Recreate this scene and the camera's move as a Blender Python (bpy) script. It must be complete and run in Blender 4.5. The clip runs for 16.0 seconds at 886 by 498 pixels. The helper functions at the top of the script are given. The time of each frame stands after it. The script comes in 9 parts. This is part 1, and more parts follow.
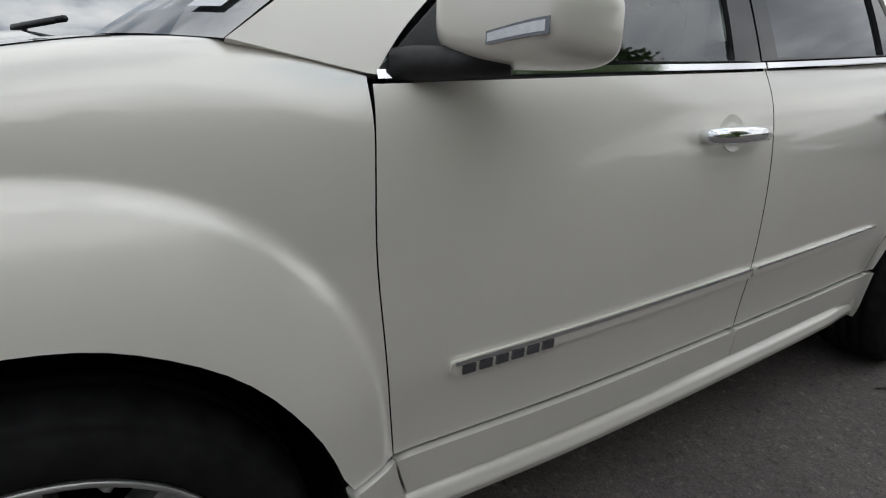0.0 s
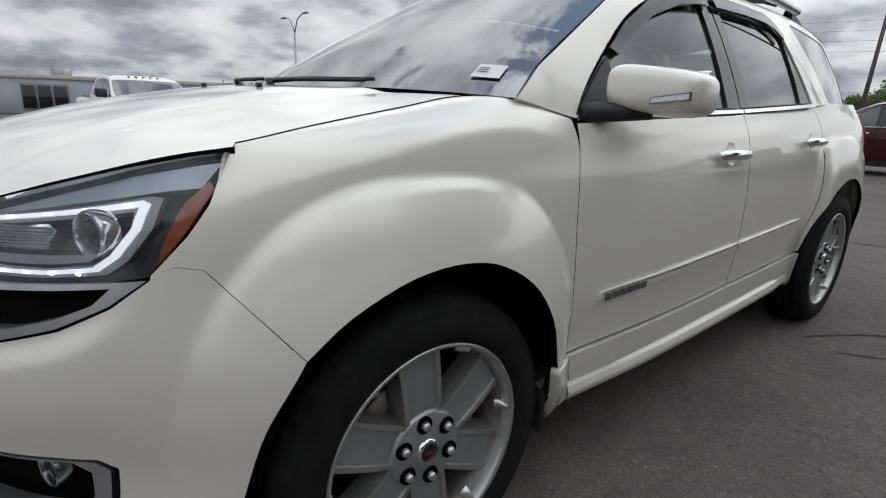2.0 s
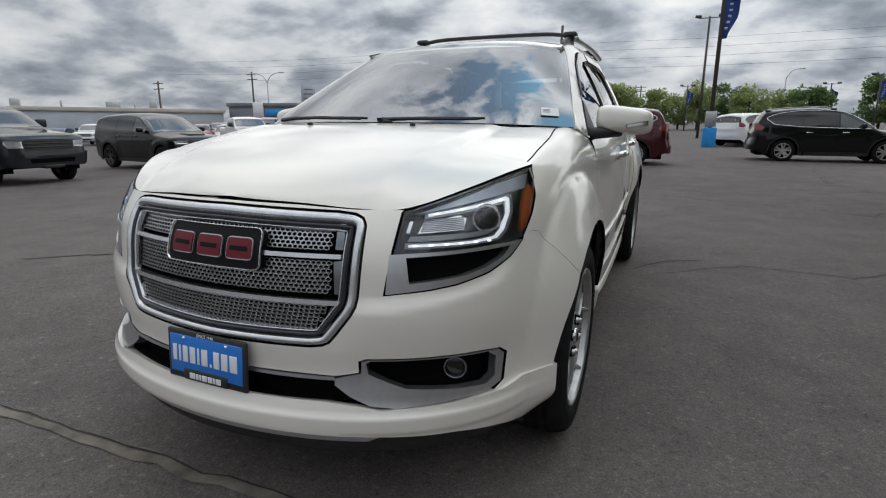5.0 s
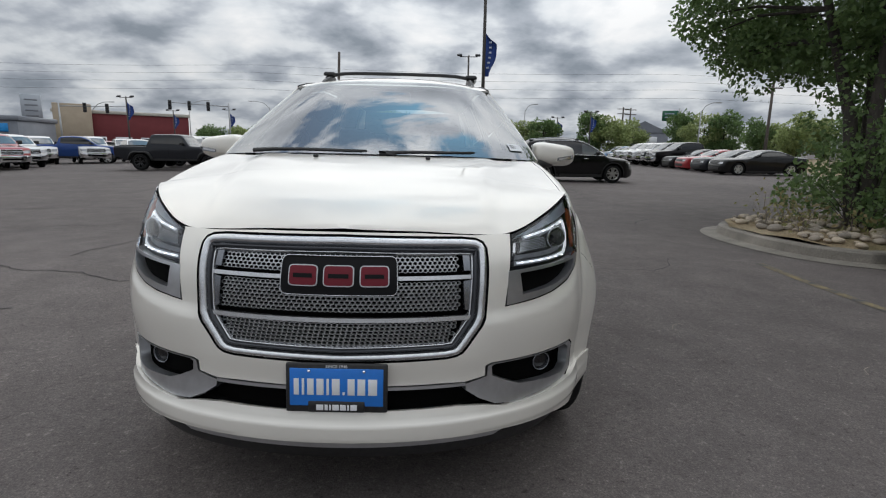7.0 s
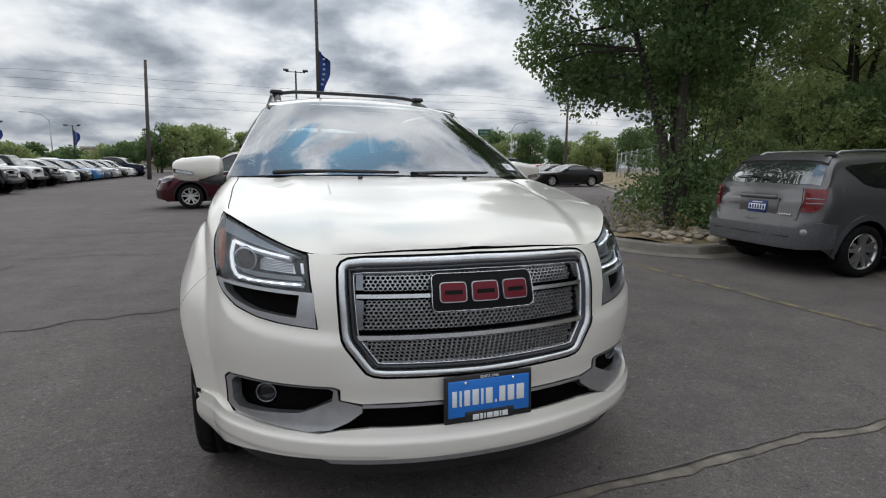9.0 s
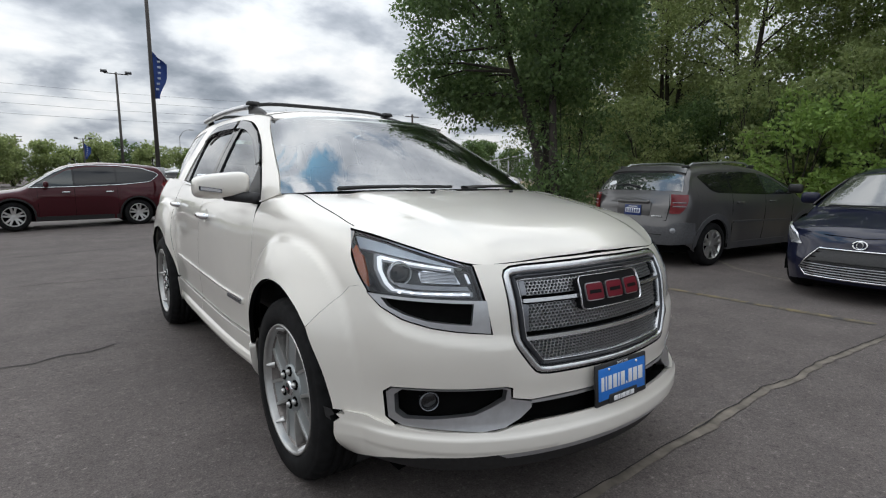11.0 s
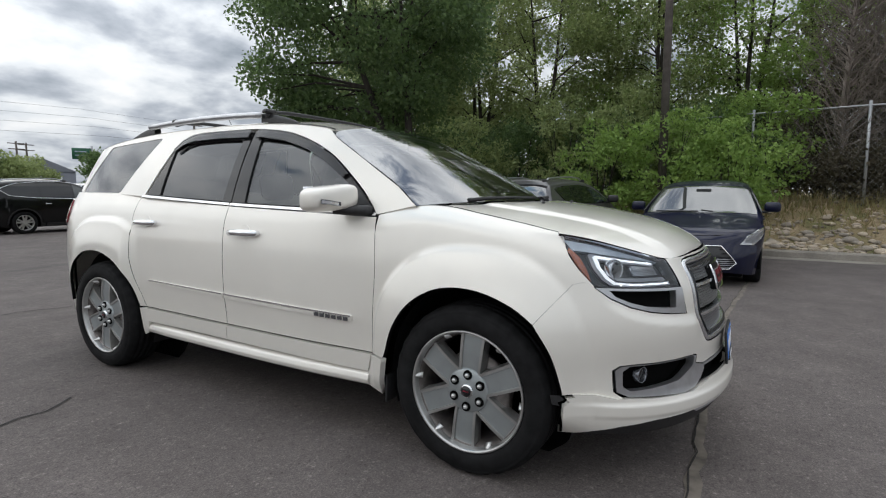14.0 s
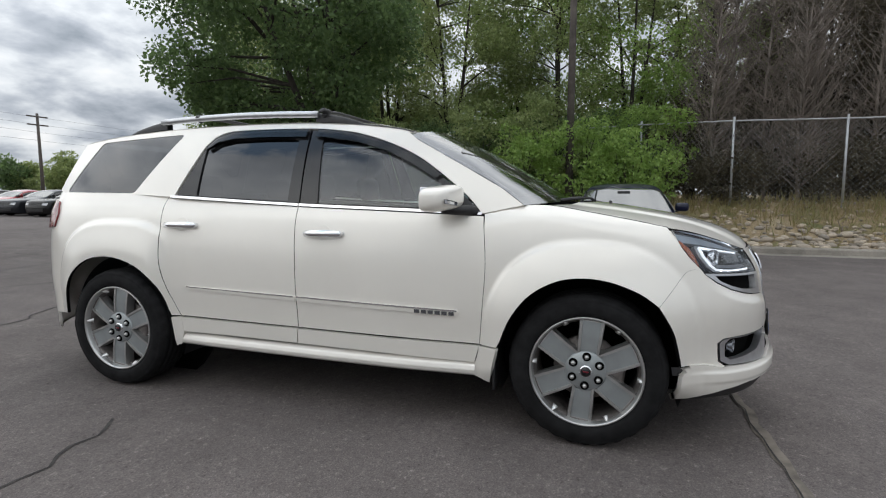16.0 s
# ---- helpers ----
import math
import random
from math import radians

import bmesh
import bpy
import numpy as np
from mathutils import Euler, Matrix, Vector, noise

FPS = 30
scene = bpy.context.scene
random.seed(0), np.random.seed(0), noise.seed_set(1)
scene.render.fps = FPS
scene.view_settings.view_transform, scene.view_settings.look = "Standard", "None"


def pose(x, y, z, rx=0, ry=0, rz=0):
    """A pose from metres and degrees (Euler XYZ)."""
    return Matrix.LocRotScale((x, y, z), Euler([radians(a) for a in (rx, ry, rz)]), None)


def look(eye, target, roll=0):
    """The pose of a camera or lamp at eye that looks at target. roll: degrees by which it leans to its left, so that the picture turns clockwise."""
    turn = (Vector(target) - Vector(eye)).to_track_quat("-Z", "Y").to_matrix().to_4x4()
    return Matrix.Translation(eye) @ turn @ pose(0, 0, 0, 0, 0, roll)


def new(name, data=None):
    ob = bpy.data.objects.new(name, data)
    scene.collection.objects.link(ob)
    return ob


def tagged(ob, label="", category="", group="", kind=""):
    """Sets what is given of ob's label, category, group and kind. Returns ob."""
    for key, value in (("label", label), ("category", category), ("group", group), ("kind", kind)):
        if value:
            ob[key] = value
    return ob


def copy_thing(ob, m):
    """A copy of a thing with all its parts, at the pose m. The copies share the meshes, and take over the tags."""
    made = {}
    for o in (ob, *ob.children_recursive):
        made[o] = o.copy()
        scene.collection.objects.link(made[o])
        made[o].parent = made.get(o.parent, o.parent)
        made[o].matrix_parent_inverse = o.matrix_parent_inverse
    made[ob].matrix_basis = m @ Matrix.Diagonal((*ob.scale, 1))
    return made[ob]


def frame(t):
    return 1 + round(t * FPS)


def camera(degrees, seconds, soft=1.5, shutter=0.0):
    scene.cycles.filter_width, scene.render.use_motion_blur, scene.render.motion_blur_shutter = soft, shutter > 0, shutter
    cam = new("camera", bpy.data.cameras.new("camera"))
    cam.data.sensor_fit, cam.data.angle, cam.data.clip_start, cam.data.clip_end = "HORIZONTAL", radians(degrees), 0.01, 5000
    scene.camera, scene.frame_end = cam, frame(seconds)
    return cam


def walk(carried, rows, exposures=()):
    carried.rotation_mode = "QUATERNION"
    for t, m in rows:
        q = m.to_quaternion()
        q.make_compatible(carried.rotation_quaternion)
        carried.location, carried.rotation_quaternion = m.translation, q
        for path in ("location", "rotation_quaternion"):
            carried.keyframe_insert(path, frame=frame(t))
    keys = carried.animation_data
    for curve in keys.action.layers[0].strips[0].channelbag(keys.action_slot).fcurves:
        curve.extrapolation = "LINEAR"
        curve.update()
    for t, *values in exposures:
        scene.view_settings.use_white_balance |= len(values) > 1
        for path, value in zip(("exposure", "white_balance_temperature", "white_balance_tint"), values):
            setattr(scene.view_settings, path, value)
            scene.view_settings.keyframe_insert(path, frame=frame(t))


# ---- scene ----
EXPOSURES = [(0.0, 0.22), (0.5, 0.50), (1.5, 0.42), (2.5, 0.28), (3.0, 0.26), (5.5, 0.20), (8.0, 0.24), (9.5, 0.34), (12.5, 0.46), (16.0, 0.54)]

# camera: seconds, place, yaw, pitch, roll
ROWS = [
    (0.0, 1.676, 0.188, 1.163, 58.48, -18.23, -1.22),
    (0.5, 1.718, -0.009, 1.171, 56.28, -16.76, -1.65),
    (1.0, 1.754, -0.209, 1.188, 53.95, -16.26, -2.01),
    (1.5, 1.789, -0.447, 1.181, 51.70, -15.62, -2.14),
    (2.0, 1.783, -0.696, 1.186, 49.56, -15.42, -2.37),
    (2.5, 1.756, -0.965, 1.187, 47.54, -15.26, -2.51),
    (3.0, 1.707, -1.202, 1.206, 44.60, -15.14, -2.54),
    (3.2, 1.686, -1.304, 1.219, 42.97, -15.30, -2.62),
    (5.3, 1.099, -2.175, 1.230, 19.01, -13.37, -1.37),
    (5.5, 0.997, -2.245, 1.255, 16.06, -13.27, -2.32),
    (6.0, 0.780, -2.379, 1.265, 10.29, -12.46, -2.11),
    (6.5, 0.534, -2.457, 1.244, 4.96, -11.31, -1.39),
    (7.0, 0.299, -2.528, 1.265, -0.78, -10.86, -1.44),
    (7.5, 0.068, -2.583, 1.268, -5.77, -9.92, -0.98),
    (8.0, -0.181, -2.596, 1.272, -10.19, -9.48, -0.91),
    (8.5, -0.452, -2.554, 1.270, -14.58, -9.10, -0.89),
    (9.0, -0.701, -2.496, 1.267, -19.52, -8.79, -0.84),
    (9.5, -0.960, -2.436, 1.272, -24.21, -8.40, -0.69),
    (9.7, -1.066, -2.410, 1.277, -25.93, -8.27, -0.58),
    (12.0, -2.161, -1.833, 1.269, -43.94, -6.78, -0.06),
    (12.5, -2.379, -1.654, 1.258, -47.54, -6.39, 0.05),
    (13.0, -2.581, -1.488, 1.258, -51.63, -6.05, -0.09),
    (13.5, -2.782, -1.295, 1.263, -55.65, -6.03, 0.12),
    (14.0, -2.970, -1.070, 1.264, -59.57, -5.99, 0.13),
    (14.5, -3.134, -0.803, 1.240, -62.76, -5.92, -0.02),
    (15.0, -3.290, -0.567, 1.252, -65.97, -6.17, 0.04),
    (15.5, -3.456, -0.319, 1.255, -69.32, -6.08, 0.11),
    (16.0, -3.600, -0.078, 1.259, -72.76, -5.82, 0.06),
]


def eye_pose(x, y, z, yaw, pitch, roll):
    return pose(x, y, z) @ pose(0, 0, 0, 0, 0, yaw) @ pose(0, 0, 0, 90 + pitch) @ pose(0, 0, 0, 0, 0, -roll)


cam = camera(80.12, 16.0, soft=1.15)
walk(cam, [(r[0], eye_pose(*r[1:])) for r in ROWS], EXPOSURES)

# ---- world and sun ----
world = bpy.data.worlds.new("sky")
scene.world = world
world.use_nodes = True
wn, wl = world.node_tree.nodes, world.node_tree.links
wn.clear()
SUN_EL, SUN_AZ = radians(54), radians(8)
sky = wn.new("ShaderNodeTexSky")
sky.sky_type, sky.sun_disc, sky.sun_elevation, sky.sun_rotation = "NISHITA", False, SUN_EL, SUN_AZ
sky.air_density, sky.dust_density = 1.0, 1.5
gen = wn.new("ShaderNodeTexCoord")
sep = wn.new("ShaderNodeSeparateXYZ")
wl.new(gen.outputs["Generated"], sep.inputs[0])


def wmath(op, a, b=None, clamp=False):
    n = wn.new("ShaderNodeMath")
    n.operation, n.use_clamp = op, clamp
    for i, v in enumerate((a, b)):
        if v is None:
            continue
        if isinstance(v, (int, float)):
            n.inputs[i].default_value = v
        else:
            wl.new(v, n.inputs[i])
    return n.outputs[0]


# cloud deck: directions laid out on a flat layer overhead
up = wmath("ADD", wmath("MAXIMUM", sep.outputs[2], 0.0), 0.30)
deck = wn.new("ShaderNodeCombineXYZ")
wl.new(wmath("DIVIDE", sep.outputs[0], up), deck.inputs[0])
wl.new(wmath("DIVIDE", sep.outputs[1], up), deck.inputs[1])


def cloud_noise(scale, detail, rough, distortion, off):
    m = wn.new("ShaderNodeMapping")
    m.inputs["Location"].default_value = off
    wl.new(deck.outputs[0], m.inputs[0])
    n = wn.new("ShaderNodeTexNoise")
    n.inputs["Scale"].default_value, n.inputs["Detail"].default_value = scale, detail
    n.inputs["Roughness"].default_value, n.inputs["Distortion"].default_value = rough, distortion
    wl.new(m.outputs[0], n.inputs["Vector"])
    return n.outputs["Fac"]


def wramp(fac, stops):
    r = wn.new("ShaderNodeValToRGB")
    while len(r.color_ramp.elements) < len(stops):
        r.color_ramp.elements.new(0.5)
    for e, (p, c) in zip(r.color_ramp.elements, stops):
        e.position, e.color = p, (*c, 1)
    wl.new(fac, r.inputs[0])
    return r.outputs[0]


cover = cloud_noise(3.0, 8, 0.62, 0.35, (3.1, 1.7, 0))
tone = cloud_noise(3.1, 7, 0.52, 0.12, (7.3, 4.2, 0))
# gaps open overhead and close up towards the horizon
high = wmath("MULTIPLY", wmath("POWER", wmath("MAXIMUM", sep.outputs[2], 0.0), 3.0), 0.085)
low = wmath("MULTIPLY", wmath("SUBTRACT", 1.0, wmath("MAXIMUM", sep.outputs[2], 0.0)), 0.19)
mask = wramp(wmath("SUBTRACT", wmath("ADD", cover, low), high), [(0.375, (0, 0, 0)), (0.46, (1, 1, 1))])
cloud_colour = wramp(tone, [(0.32, (0.27, 0.31, 0.36)), (0.44, (0.46, 0.50, 0.56)), (0.54, (0.72, 0.76, 0.80)), (0.68, (0.93, 0.94, 0.95))])
blue = wn.new("ShaderNodeMix")
blue.data_type, blue.blend_type = "RGBA", "MULTIPLY"
blue.inputs["Factor"].default_value = 1.0
wl.new(sky.outputs[0], blue.inputs["A"])
blue.inputs["B"].default_value = (0.0055, 0.024, 0.040, 1)
mixed = wn.new("ShaderNodeMix")
mixed.data_type = "RGBA"
wl.new(mask, mixed.inputs["Factor"])
wl.new(blue.outputs["Result"], mixed.inputs["A"])
wl.new(cloud_colour, mixed.inputs["B"])
# cloud and haze glow towards the hidden sun
dotn = wn.new("ShaderNodeVectorMath")
dotn.operation = "DOT_PRODUCT"
wl.new(gen.outputs["Generated"], dotn.inputs[0])
dotn.inputs[1].default_value = (math.sin(SUN_AZ) * math.cos(SUN_EL), math.cos(SUN_AZ) * math.cos(SUN_EL), math.sin(SUN_EL))
glow = wmath("ADD", wmath("MULTIPLY", wmath("POWER", wmath("MAXIMUM", dotn.outputs["Value"], 0.0), 4.0), 0.52), wmath("ADD", wmath("MULTIPLY", wmath("MAXIMUM", sep.outputs[2], 0.0), 0.72), 0.58))
glowing = wn.new("ShaderNodeVectorMath")
glowing.operation = "SCALE"
wl.new(mixed.outputs["Result"], glowing.inputs[0])
wl.new(glow, glowing.inputs["Scale"])
back = wn.new("ShaderNodeBackground")
back.inputs["Strength"].default_value = 1.0
wl.new(glowing.outputs[0], back.inputs["Color"])
wout = wn.new("ShaderNodeOutputWorld")
wl.new(back.outputs[0], wout.inputs[0])

sun = new("sun", bpy.data.lights.new("sun", "SUN"))
sun.data.energy, sun.data.angle, sun.data.color = 0.85, radians(150), (1.0, 0.955, 0.88)
sun.matrix_world = look(
    (20 * math.sin(SUN_AZ) * math.cos(SUN_EL), 20 * math.cos(SUN_AZ) * math.cos(SUN_EL), 20 * math.sin(SUN_EL)), (0, 0, 0))

# ---- materials ----


class Mat:
    """A Principled material with a few helpers for procedural variation."""

    def __init__(self, name, colour, rough=0.5, metal=0.0, coat=0.0, spec=0.5):
        self.m = bpy.data.materials.new(name)
        self.m.use_nodes = True
        self.n, self.l = self.m.node_tree.nodes, self.m.node_tree.links
        self.b = self.n["Principled BSDF"]
        self.colour = colour
        self.b.inputs["Base Color"].default_value = (*colour, 1)
        self.b.inputs["Roughness"].default_value = rough
        self.b.inputs["Metallic"].default_value = metal
        self.b.inputs["Coat Weight"].default_value = coat
        self.b.inputs["Coat Roughness"].default_value = 0.03
        self.b.inputs["Specular IOR Level"].default_value = spec
        self.co = None

    def coords(self):
        if not self.co:
            self.co = self.n.new("ShaderNodeTexCoord").outputs["Object"]
        return self.co

    def noise(self, scale, detail=4, rough=0.55, stretch=None, distortion=0.0):
        t = self.n.new("ShaderNodeTexNoise")
        t.inputs["Scale"].default_value, t.inputs["Detail"].default_value = scale, detail
        t.inputs["Roughness"].default_value, t.inputs["Distortion"].default_value = rough, distortion
        v = self.coords()
        if stretch:
            mp = self.n.new("ShaderNodeMapping")
            mp.inputs["Scale"].default_value = stretch
            self.l.new(v, mp.inputs[0])
            v = mp.outputs[0]
        self.l.new(v, t.inputs["Vector"])
        return t.outputs["Fac"]

    def ramp(self, fac, stops):
        r = self.n.new("ShaderNodeValToRGB")
        while len(r.color_ramp.elements) < len(stops):
            r.color_ramp.elements.new(0.5)
        for e, (p, c) in zip(r.color_ramp.elements, stops):
            e.position, e.color = p, (*(c if isinstance(c, tuple) else (c, c, c)), 1)
        self.l.new(fac, r.inputs[0])
        return r.outputs[0]

    def mix(self, fac, a, b, blend="MIX"):
        m = self.n.new("ShaderNodeMix")
        m.data_type, m.blend_type = "RGBA", blend
        for sock, v in (("Factor", fac), ("A", a), ("B", b)):
            if isinstance(v, (int, float)):
                m.inputs[sock].default_value = v
            elif isinstance(v, tuple):
                m.inputs[sock].default_value = (*v, 1)
            else:
                self.l.new(v, m.inputs[sock])
        return m.outputs["Result"]

    def paint(self, sock):
        self.l.new(sock, self.b.inputs["Base Color"])
        return self

    def rough(self, fac, lo, hi):
        mr = self.n.new("ShaderNodeMapRange")
        mr.inputs["To Min"].default_value, mr.inputs["To Max"].default_value = lo, hi
        self.l.new(fac, mr.inputs["Value"])
        self.l.new(mr.outputs[0], self.b.inputs["Roughness"])
        return self

    def bump(self, fac, strength, dist):
        bp = self.n.new("ShaderNodeBump")
        bp.inputs["Strength"].default_value, bp.inputs["Distance"].default_value = strength, dist
        self.l.new(fac, bp.inputs["Height"])
        self.l.new(bp.outputs[0], self.b.inputs["Normal"])
        return self

    def vary(self, scale, lo, hi, detail=4):
        """Multiplies the colour by lo..hi with a noise."""
        f = self.ramp(self.noise(scale, detail), [(0.3, lo), (0.7, hi)])
        return self.paint(self.mix(1.0, self.colour, f, "MULTIPLY"))

    def object_tint(self, lo, hi):
        oi = self.n.new("ShaderNodeObjectInfo")
        return self.ramp(oi.outputs["Random"], [(0.0, lo), (1.0, hi)])


def car_paint(name, colour, metal=0.0, rough=0.32, coat=1.0):
    p = Mat(name, colour, rough, metal, coat if max(colour) > 0.3 else coat * 0.7, 0.5 if max(colour) > 0.3 else 0.06)
    f = p.ramp(p.noise(3.0, 5), [(0.3, 0.96), (0.7, 1.0)])
    p.paint(p.mix(1.0, colour, f, "MULTIPLY"))
    dust = p.noise(90, 3)
    p.rough(dust, rough - 0.04, rough + 0.06)
    return p.m


def plain(name, colour, rough=0.5, metal=0.0, lo=0.85, hi=1.1, scale=25, spec=0.5, coat=0.0):
    return Mat(name, colour, rough, metal, coat, spec).vary(scale, lo, hi).m


def glass_mat(name, tint, gloss_rough=0.01, ior=1.5):
    m = bpy.data.materials.new(name)
    m.use_nodes = True
    n, l = m.node_tree.nodes, m.node_tree.links
    n.clear()
    tr, gl = n.new("ShaderNodeBsdfTransparent"), n.new("ShaderNodeBsdfGlossy")
    tr.inputs["Color"].default_value = (*tint, 1)
    gl.inputs["Roughness"].default_value = gloss_rough
    gl.inputs["Color"].default_value = (0.95, 0.97, 1.0, 1)
    fr, mx, out = n.new("ShaderNodeFresnel"), n.new("ShaderNodeMixShader"), n.new("ShaderNodeOutputMaterial")
    fr.inputs["IOR"].default_value = ior
    l.new(fr.outputs[0], mx.inputs[0])
    l.new(tr.outputs[0], mx.inputs[1])
    l.new(gl.outputs[0], mx.inputs[2])
    l.new(mx.outputs[0], out.inputs[0])
    return m


PEARL = car_paint("pearl_white_paint", (0.83, 0.80, 0.737), 0.18, 0.32)
CHROME = Mat("chrome", (0.82, 0.83, 0.85), 0.07, 1.0).m
BRIGHT = plain("bright_satin_chrome", (0.66, 0.67, 0.69), 0.27, 0.95, 0.93, 1.04)
LAMP_BACK = plain("lamp_housing", (0.05, 0.052, 0.056), 0.3, 0.2)
LAMP_BROW = plain("lamp_brow", (0.42, 0.47, 0.53), 0.28, 0.5, 0.9, 1.05)
SATIN = plain("satin_silver", (0.55, 0.56, 0.58), 0.32, 0.9, 0.9, 1.05)
DARKCHROME = plain("smoked_chrome", (0.22, 0.23, 0.25), 0.2, 0.9, 0.9, 1.1)
BLACK_GLOSS = plain("gloss_black_trim", (0.012, 0.012, 0.013), 0.12, 0, 0.9, 1.2)
BLACK_PLASTIC = plain("black_plastic", (0.018, 0.018, 0.019), 0.5, 0, 0.7, 1.4, 60)
# shade of recesses, gaps and undersides, put into a near-black colour
SHADE_BLACK = plain("dark_cavity", (0.004, 0.004, 0.004), 0.9, 0, 0.8, 1.2, 25, 0.05)
RUBBER = plain("tyre_rubber", (0.011, 0.011, 0.0115), 0.8, 0, 0.7, 1.5, 18, 0.14)
ALLOY = plain("machined_alloy", (0.66, 0.66, 0.65), 0.3, 0.85, 0.85, 1.05, 14)
ALLOY_GREY = plain("grey_wheel_paint", (0.34, 0.365, 0.37), 0.36, 0.55, 0.9, 1.08, 10)
RIM = plain("satin_alloy", (0.50, 0.50, 0.49), 0.34, 0.8, 0.8, 1.05, 14)
BRAKE = plain("brake_metal", (0.22, 0.2, 0.19), 0.45, 0.7, 0.7, 1.2, 30)
GLASS_SHIELD = glass_mat("windscreen_glass", (0.42, 0.48, 0.46), 0.004, 3.4)
GLASS_FRONT = glass_mat("door_glass", (0.42, 0.53, 0.48), 0.004, 1.8)
GLASS_DARK = glass_mat("privacy_glass", (0.03, 0.034, 0.036), 0.006, 1.75)
LENS = glass_mat("lamp_lens", (0.95, 0.97, 0.99), 0.01, 1.55)
AMBER = Mat("amber_reflector", (0.42, 0.095, 0.025), 0.22, 0.0, 1.0).m
LAMP_CHROME = plain("lamp_reflector", (0.75, 0.76, 0.78), 0.15, 0.9, 0.9, 1.05)
LAMP_GREY = plain("lamp_bezel", (0.30, 0.31, 0.33), 0.35, 0.4)
LED = Mat("white_led_strip", (0.9, 0.92, 0.95), 0.3)
LED.b.inputs["Emission Color"].default_value = (0.9, 0.95, 1.0, 1)
LED.b.inputs["Emission Strength"].default_value = 0.45
LED = LED.m
LED_DOT = Mat("lit_led", (0.95, 0.96, 1.0), 0.3)
LED_DOT.b.inputs["Emission Color"].default_value = (0.95, 0.97, 1.0, 1)
LED_DOT.b.inputs["Emission Strength"].default_value = 1.6
LED_DOT = LED_DOT.m
RED_LENS = Mat("red_lamp_lens", (0.17, 0.010, 0.016), 0.15, 0.0, 0.6).m
RED_BADGE = Mat("red_badge", (0.15, 0.008, 0.019), 0.4, 0.0, 0.0, 0.3).m
PLATE_BLUE = plain("blue_plate", (0.02, 0.19, 0.66), 0.35, 0, 0.93, 1.05)
SMOKED = plain("dark_smoked_trim", (0.05, 0.053, 0.06), 0.25, 0.6, 0.9, 1.1)
EMBLEM_BLACK = plain("emblem_black", (0.006, 0.006, 0.007), 0.45, 0, 0.9, 1.1, 25, 0.15)
WHITE_PRINT = plain("white_print", (0.82, 0.83, 0.85), 0.45, 0, 0.95, 1.0)
PAPER = plain("paper", (0.78, 0.80, 0.82), 0.7, 0, 0.95, 1.0)
GREY_CLOTH = plain("grey_leather", (0.16, 0.16, 0.165), 0.6, 0, 0.8, 1.15, 40)
DASH = plain("dashboard", (0.05, 0.05, 0.052), 0.6)
SMOKE = glass_mat("smoked_acrylic", (0.25, 0.24, 0.23), 0.02, 1.5)

# ---- ground ----
TA, TB = 0.008, 0.004


def ground_z(x, y):
    """The lot is level under the vehicle and rises gently further off."""
    r = math.hypot(x, y - 1.0)
    u = min(1.0, max(0.0, (r - 3) / 5))
    return ((0.025 if x < 0 else 0.003) * x + 0.004 * y) * u * u * (3 - 2 * u) - 0.011


TILT = Euler((math.atan(TB), -math.atan(TA), 0)).to_matrix().to_4x4()


def on_ground(x, y, rz=0.0, dz=0.0):
    return Matrix.Translation((x, y, ground_z(x, y) + dz)) @ TILT @ pose(0, 0, 0, 0, 0, rz)


ap = Mat("worn_asphalt", (0.136, 0.119, 0.113), 0.85, 0, 0, 0.2)
big = ap.ramp(ap.noise(0.22, 6, 0.6), [(0.30, 0.84), (0.68, 1.15)])
mid_n = ap.ramp(ap.noise(2.3, 6, 0.65), [(0.3, 0.82), (0.7, 1.14)])
grit = ap.ramp(ap.noise(120, 3, 0.7), [(0.30, 0.62), (0.50, 0.95), (0.62, 1.15), (0.74, 1.8)])
pits = ap.ramp(ap.noise(34, 4, 0.7), [(0.30, 0.55), (0.41, 0.95), (0.60, 1.04), (0.70, 1.7)])
c1 = ap.mix(1.0, ap.colour, big, "MULTIPLY")
for layer in (mid_n, grit, pits):
    c1 = ap.mix(1.0, c1, layer, "MULTIPLY")
ap.paint(c1).bump(ap.noise(95, 4, 0.75), 0.6, 0.006).rough(ap.noise(1.3, 4), 0.75, 0.95)
ASPHALT = ap.m


def ground_rows():
    # spacing grows away from the vehicle
    s, out = 0.0, [0.0]
    while s < 900:
        s += 0.5 if s < 14 else 0.5 + (s - 14) * 0.12
        out.append(s)
    return [-v for v in out[:0:-1]] + out


gr = ground_rows()
gv = [(x, y + 1.0, ground_z(x, y + 1.0)) for x in gr for y in gr]
gn = len(gr)
gf = [(i * gn + j, (i + 1) * gn + j, (i + 1) * gn + j + 1, i * gn + j + 1) for i in range(gn - 1) for j in range(gn - 1)]
me = bpy.data.meshes.new("ground")
me.from_pydata(gv, [], gf)
me.materials.append(ASPHALT)
for p in me.polygons:
    p.use_smooth = True
tagged(new("ground", me), "grey worn asphalt lot with cracks and faded marks", "ground", "", "structure")

# ---- mesh tools ----
from mathutils.geometry import delaunay_2d_cdt


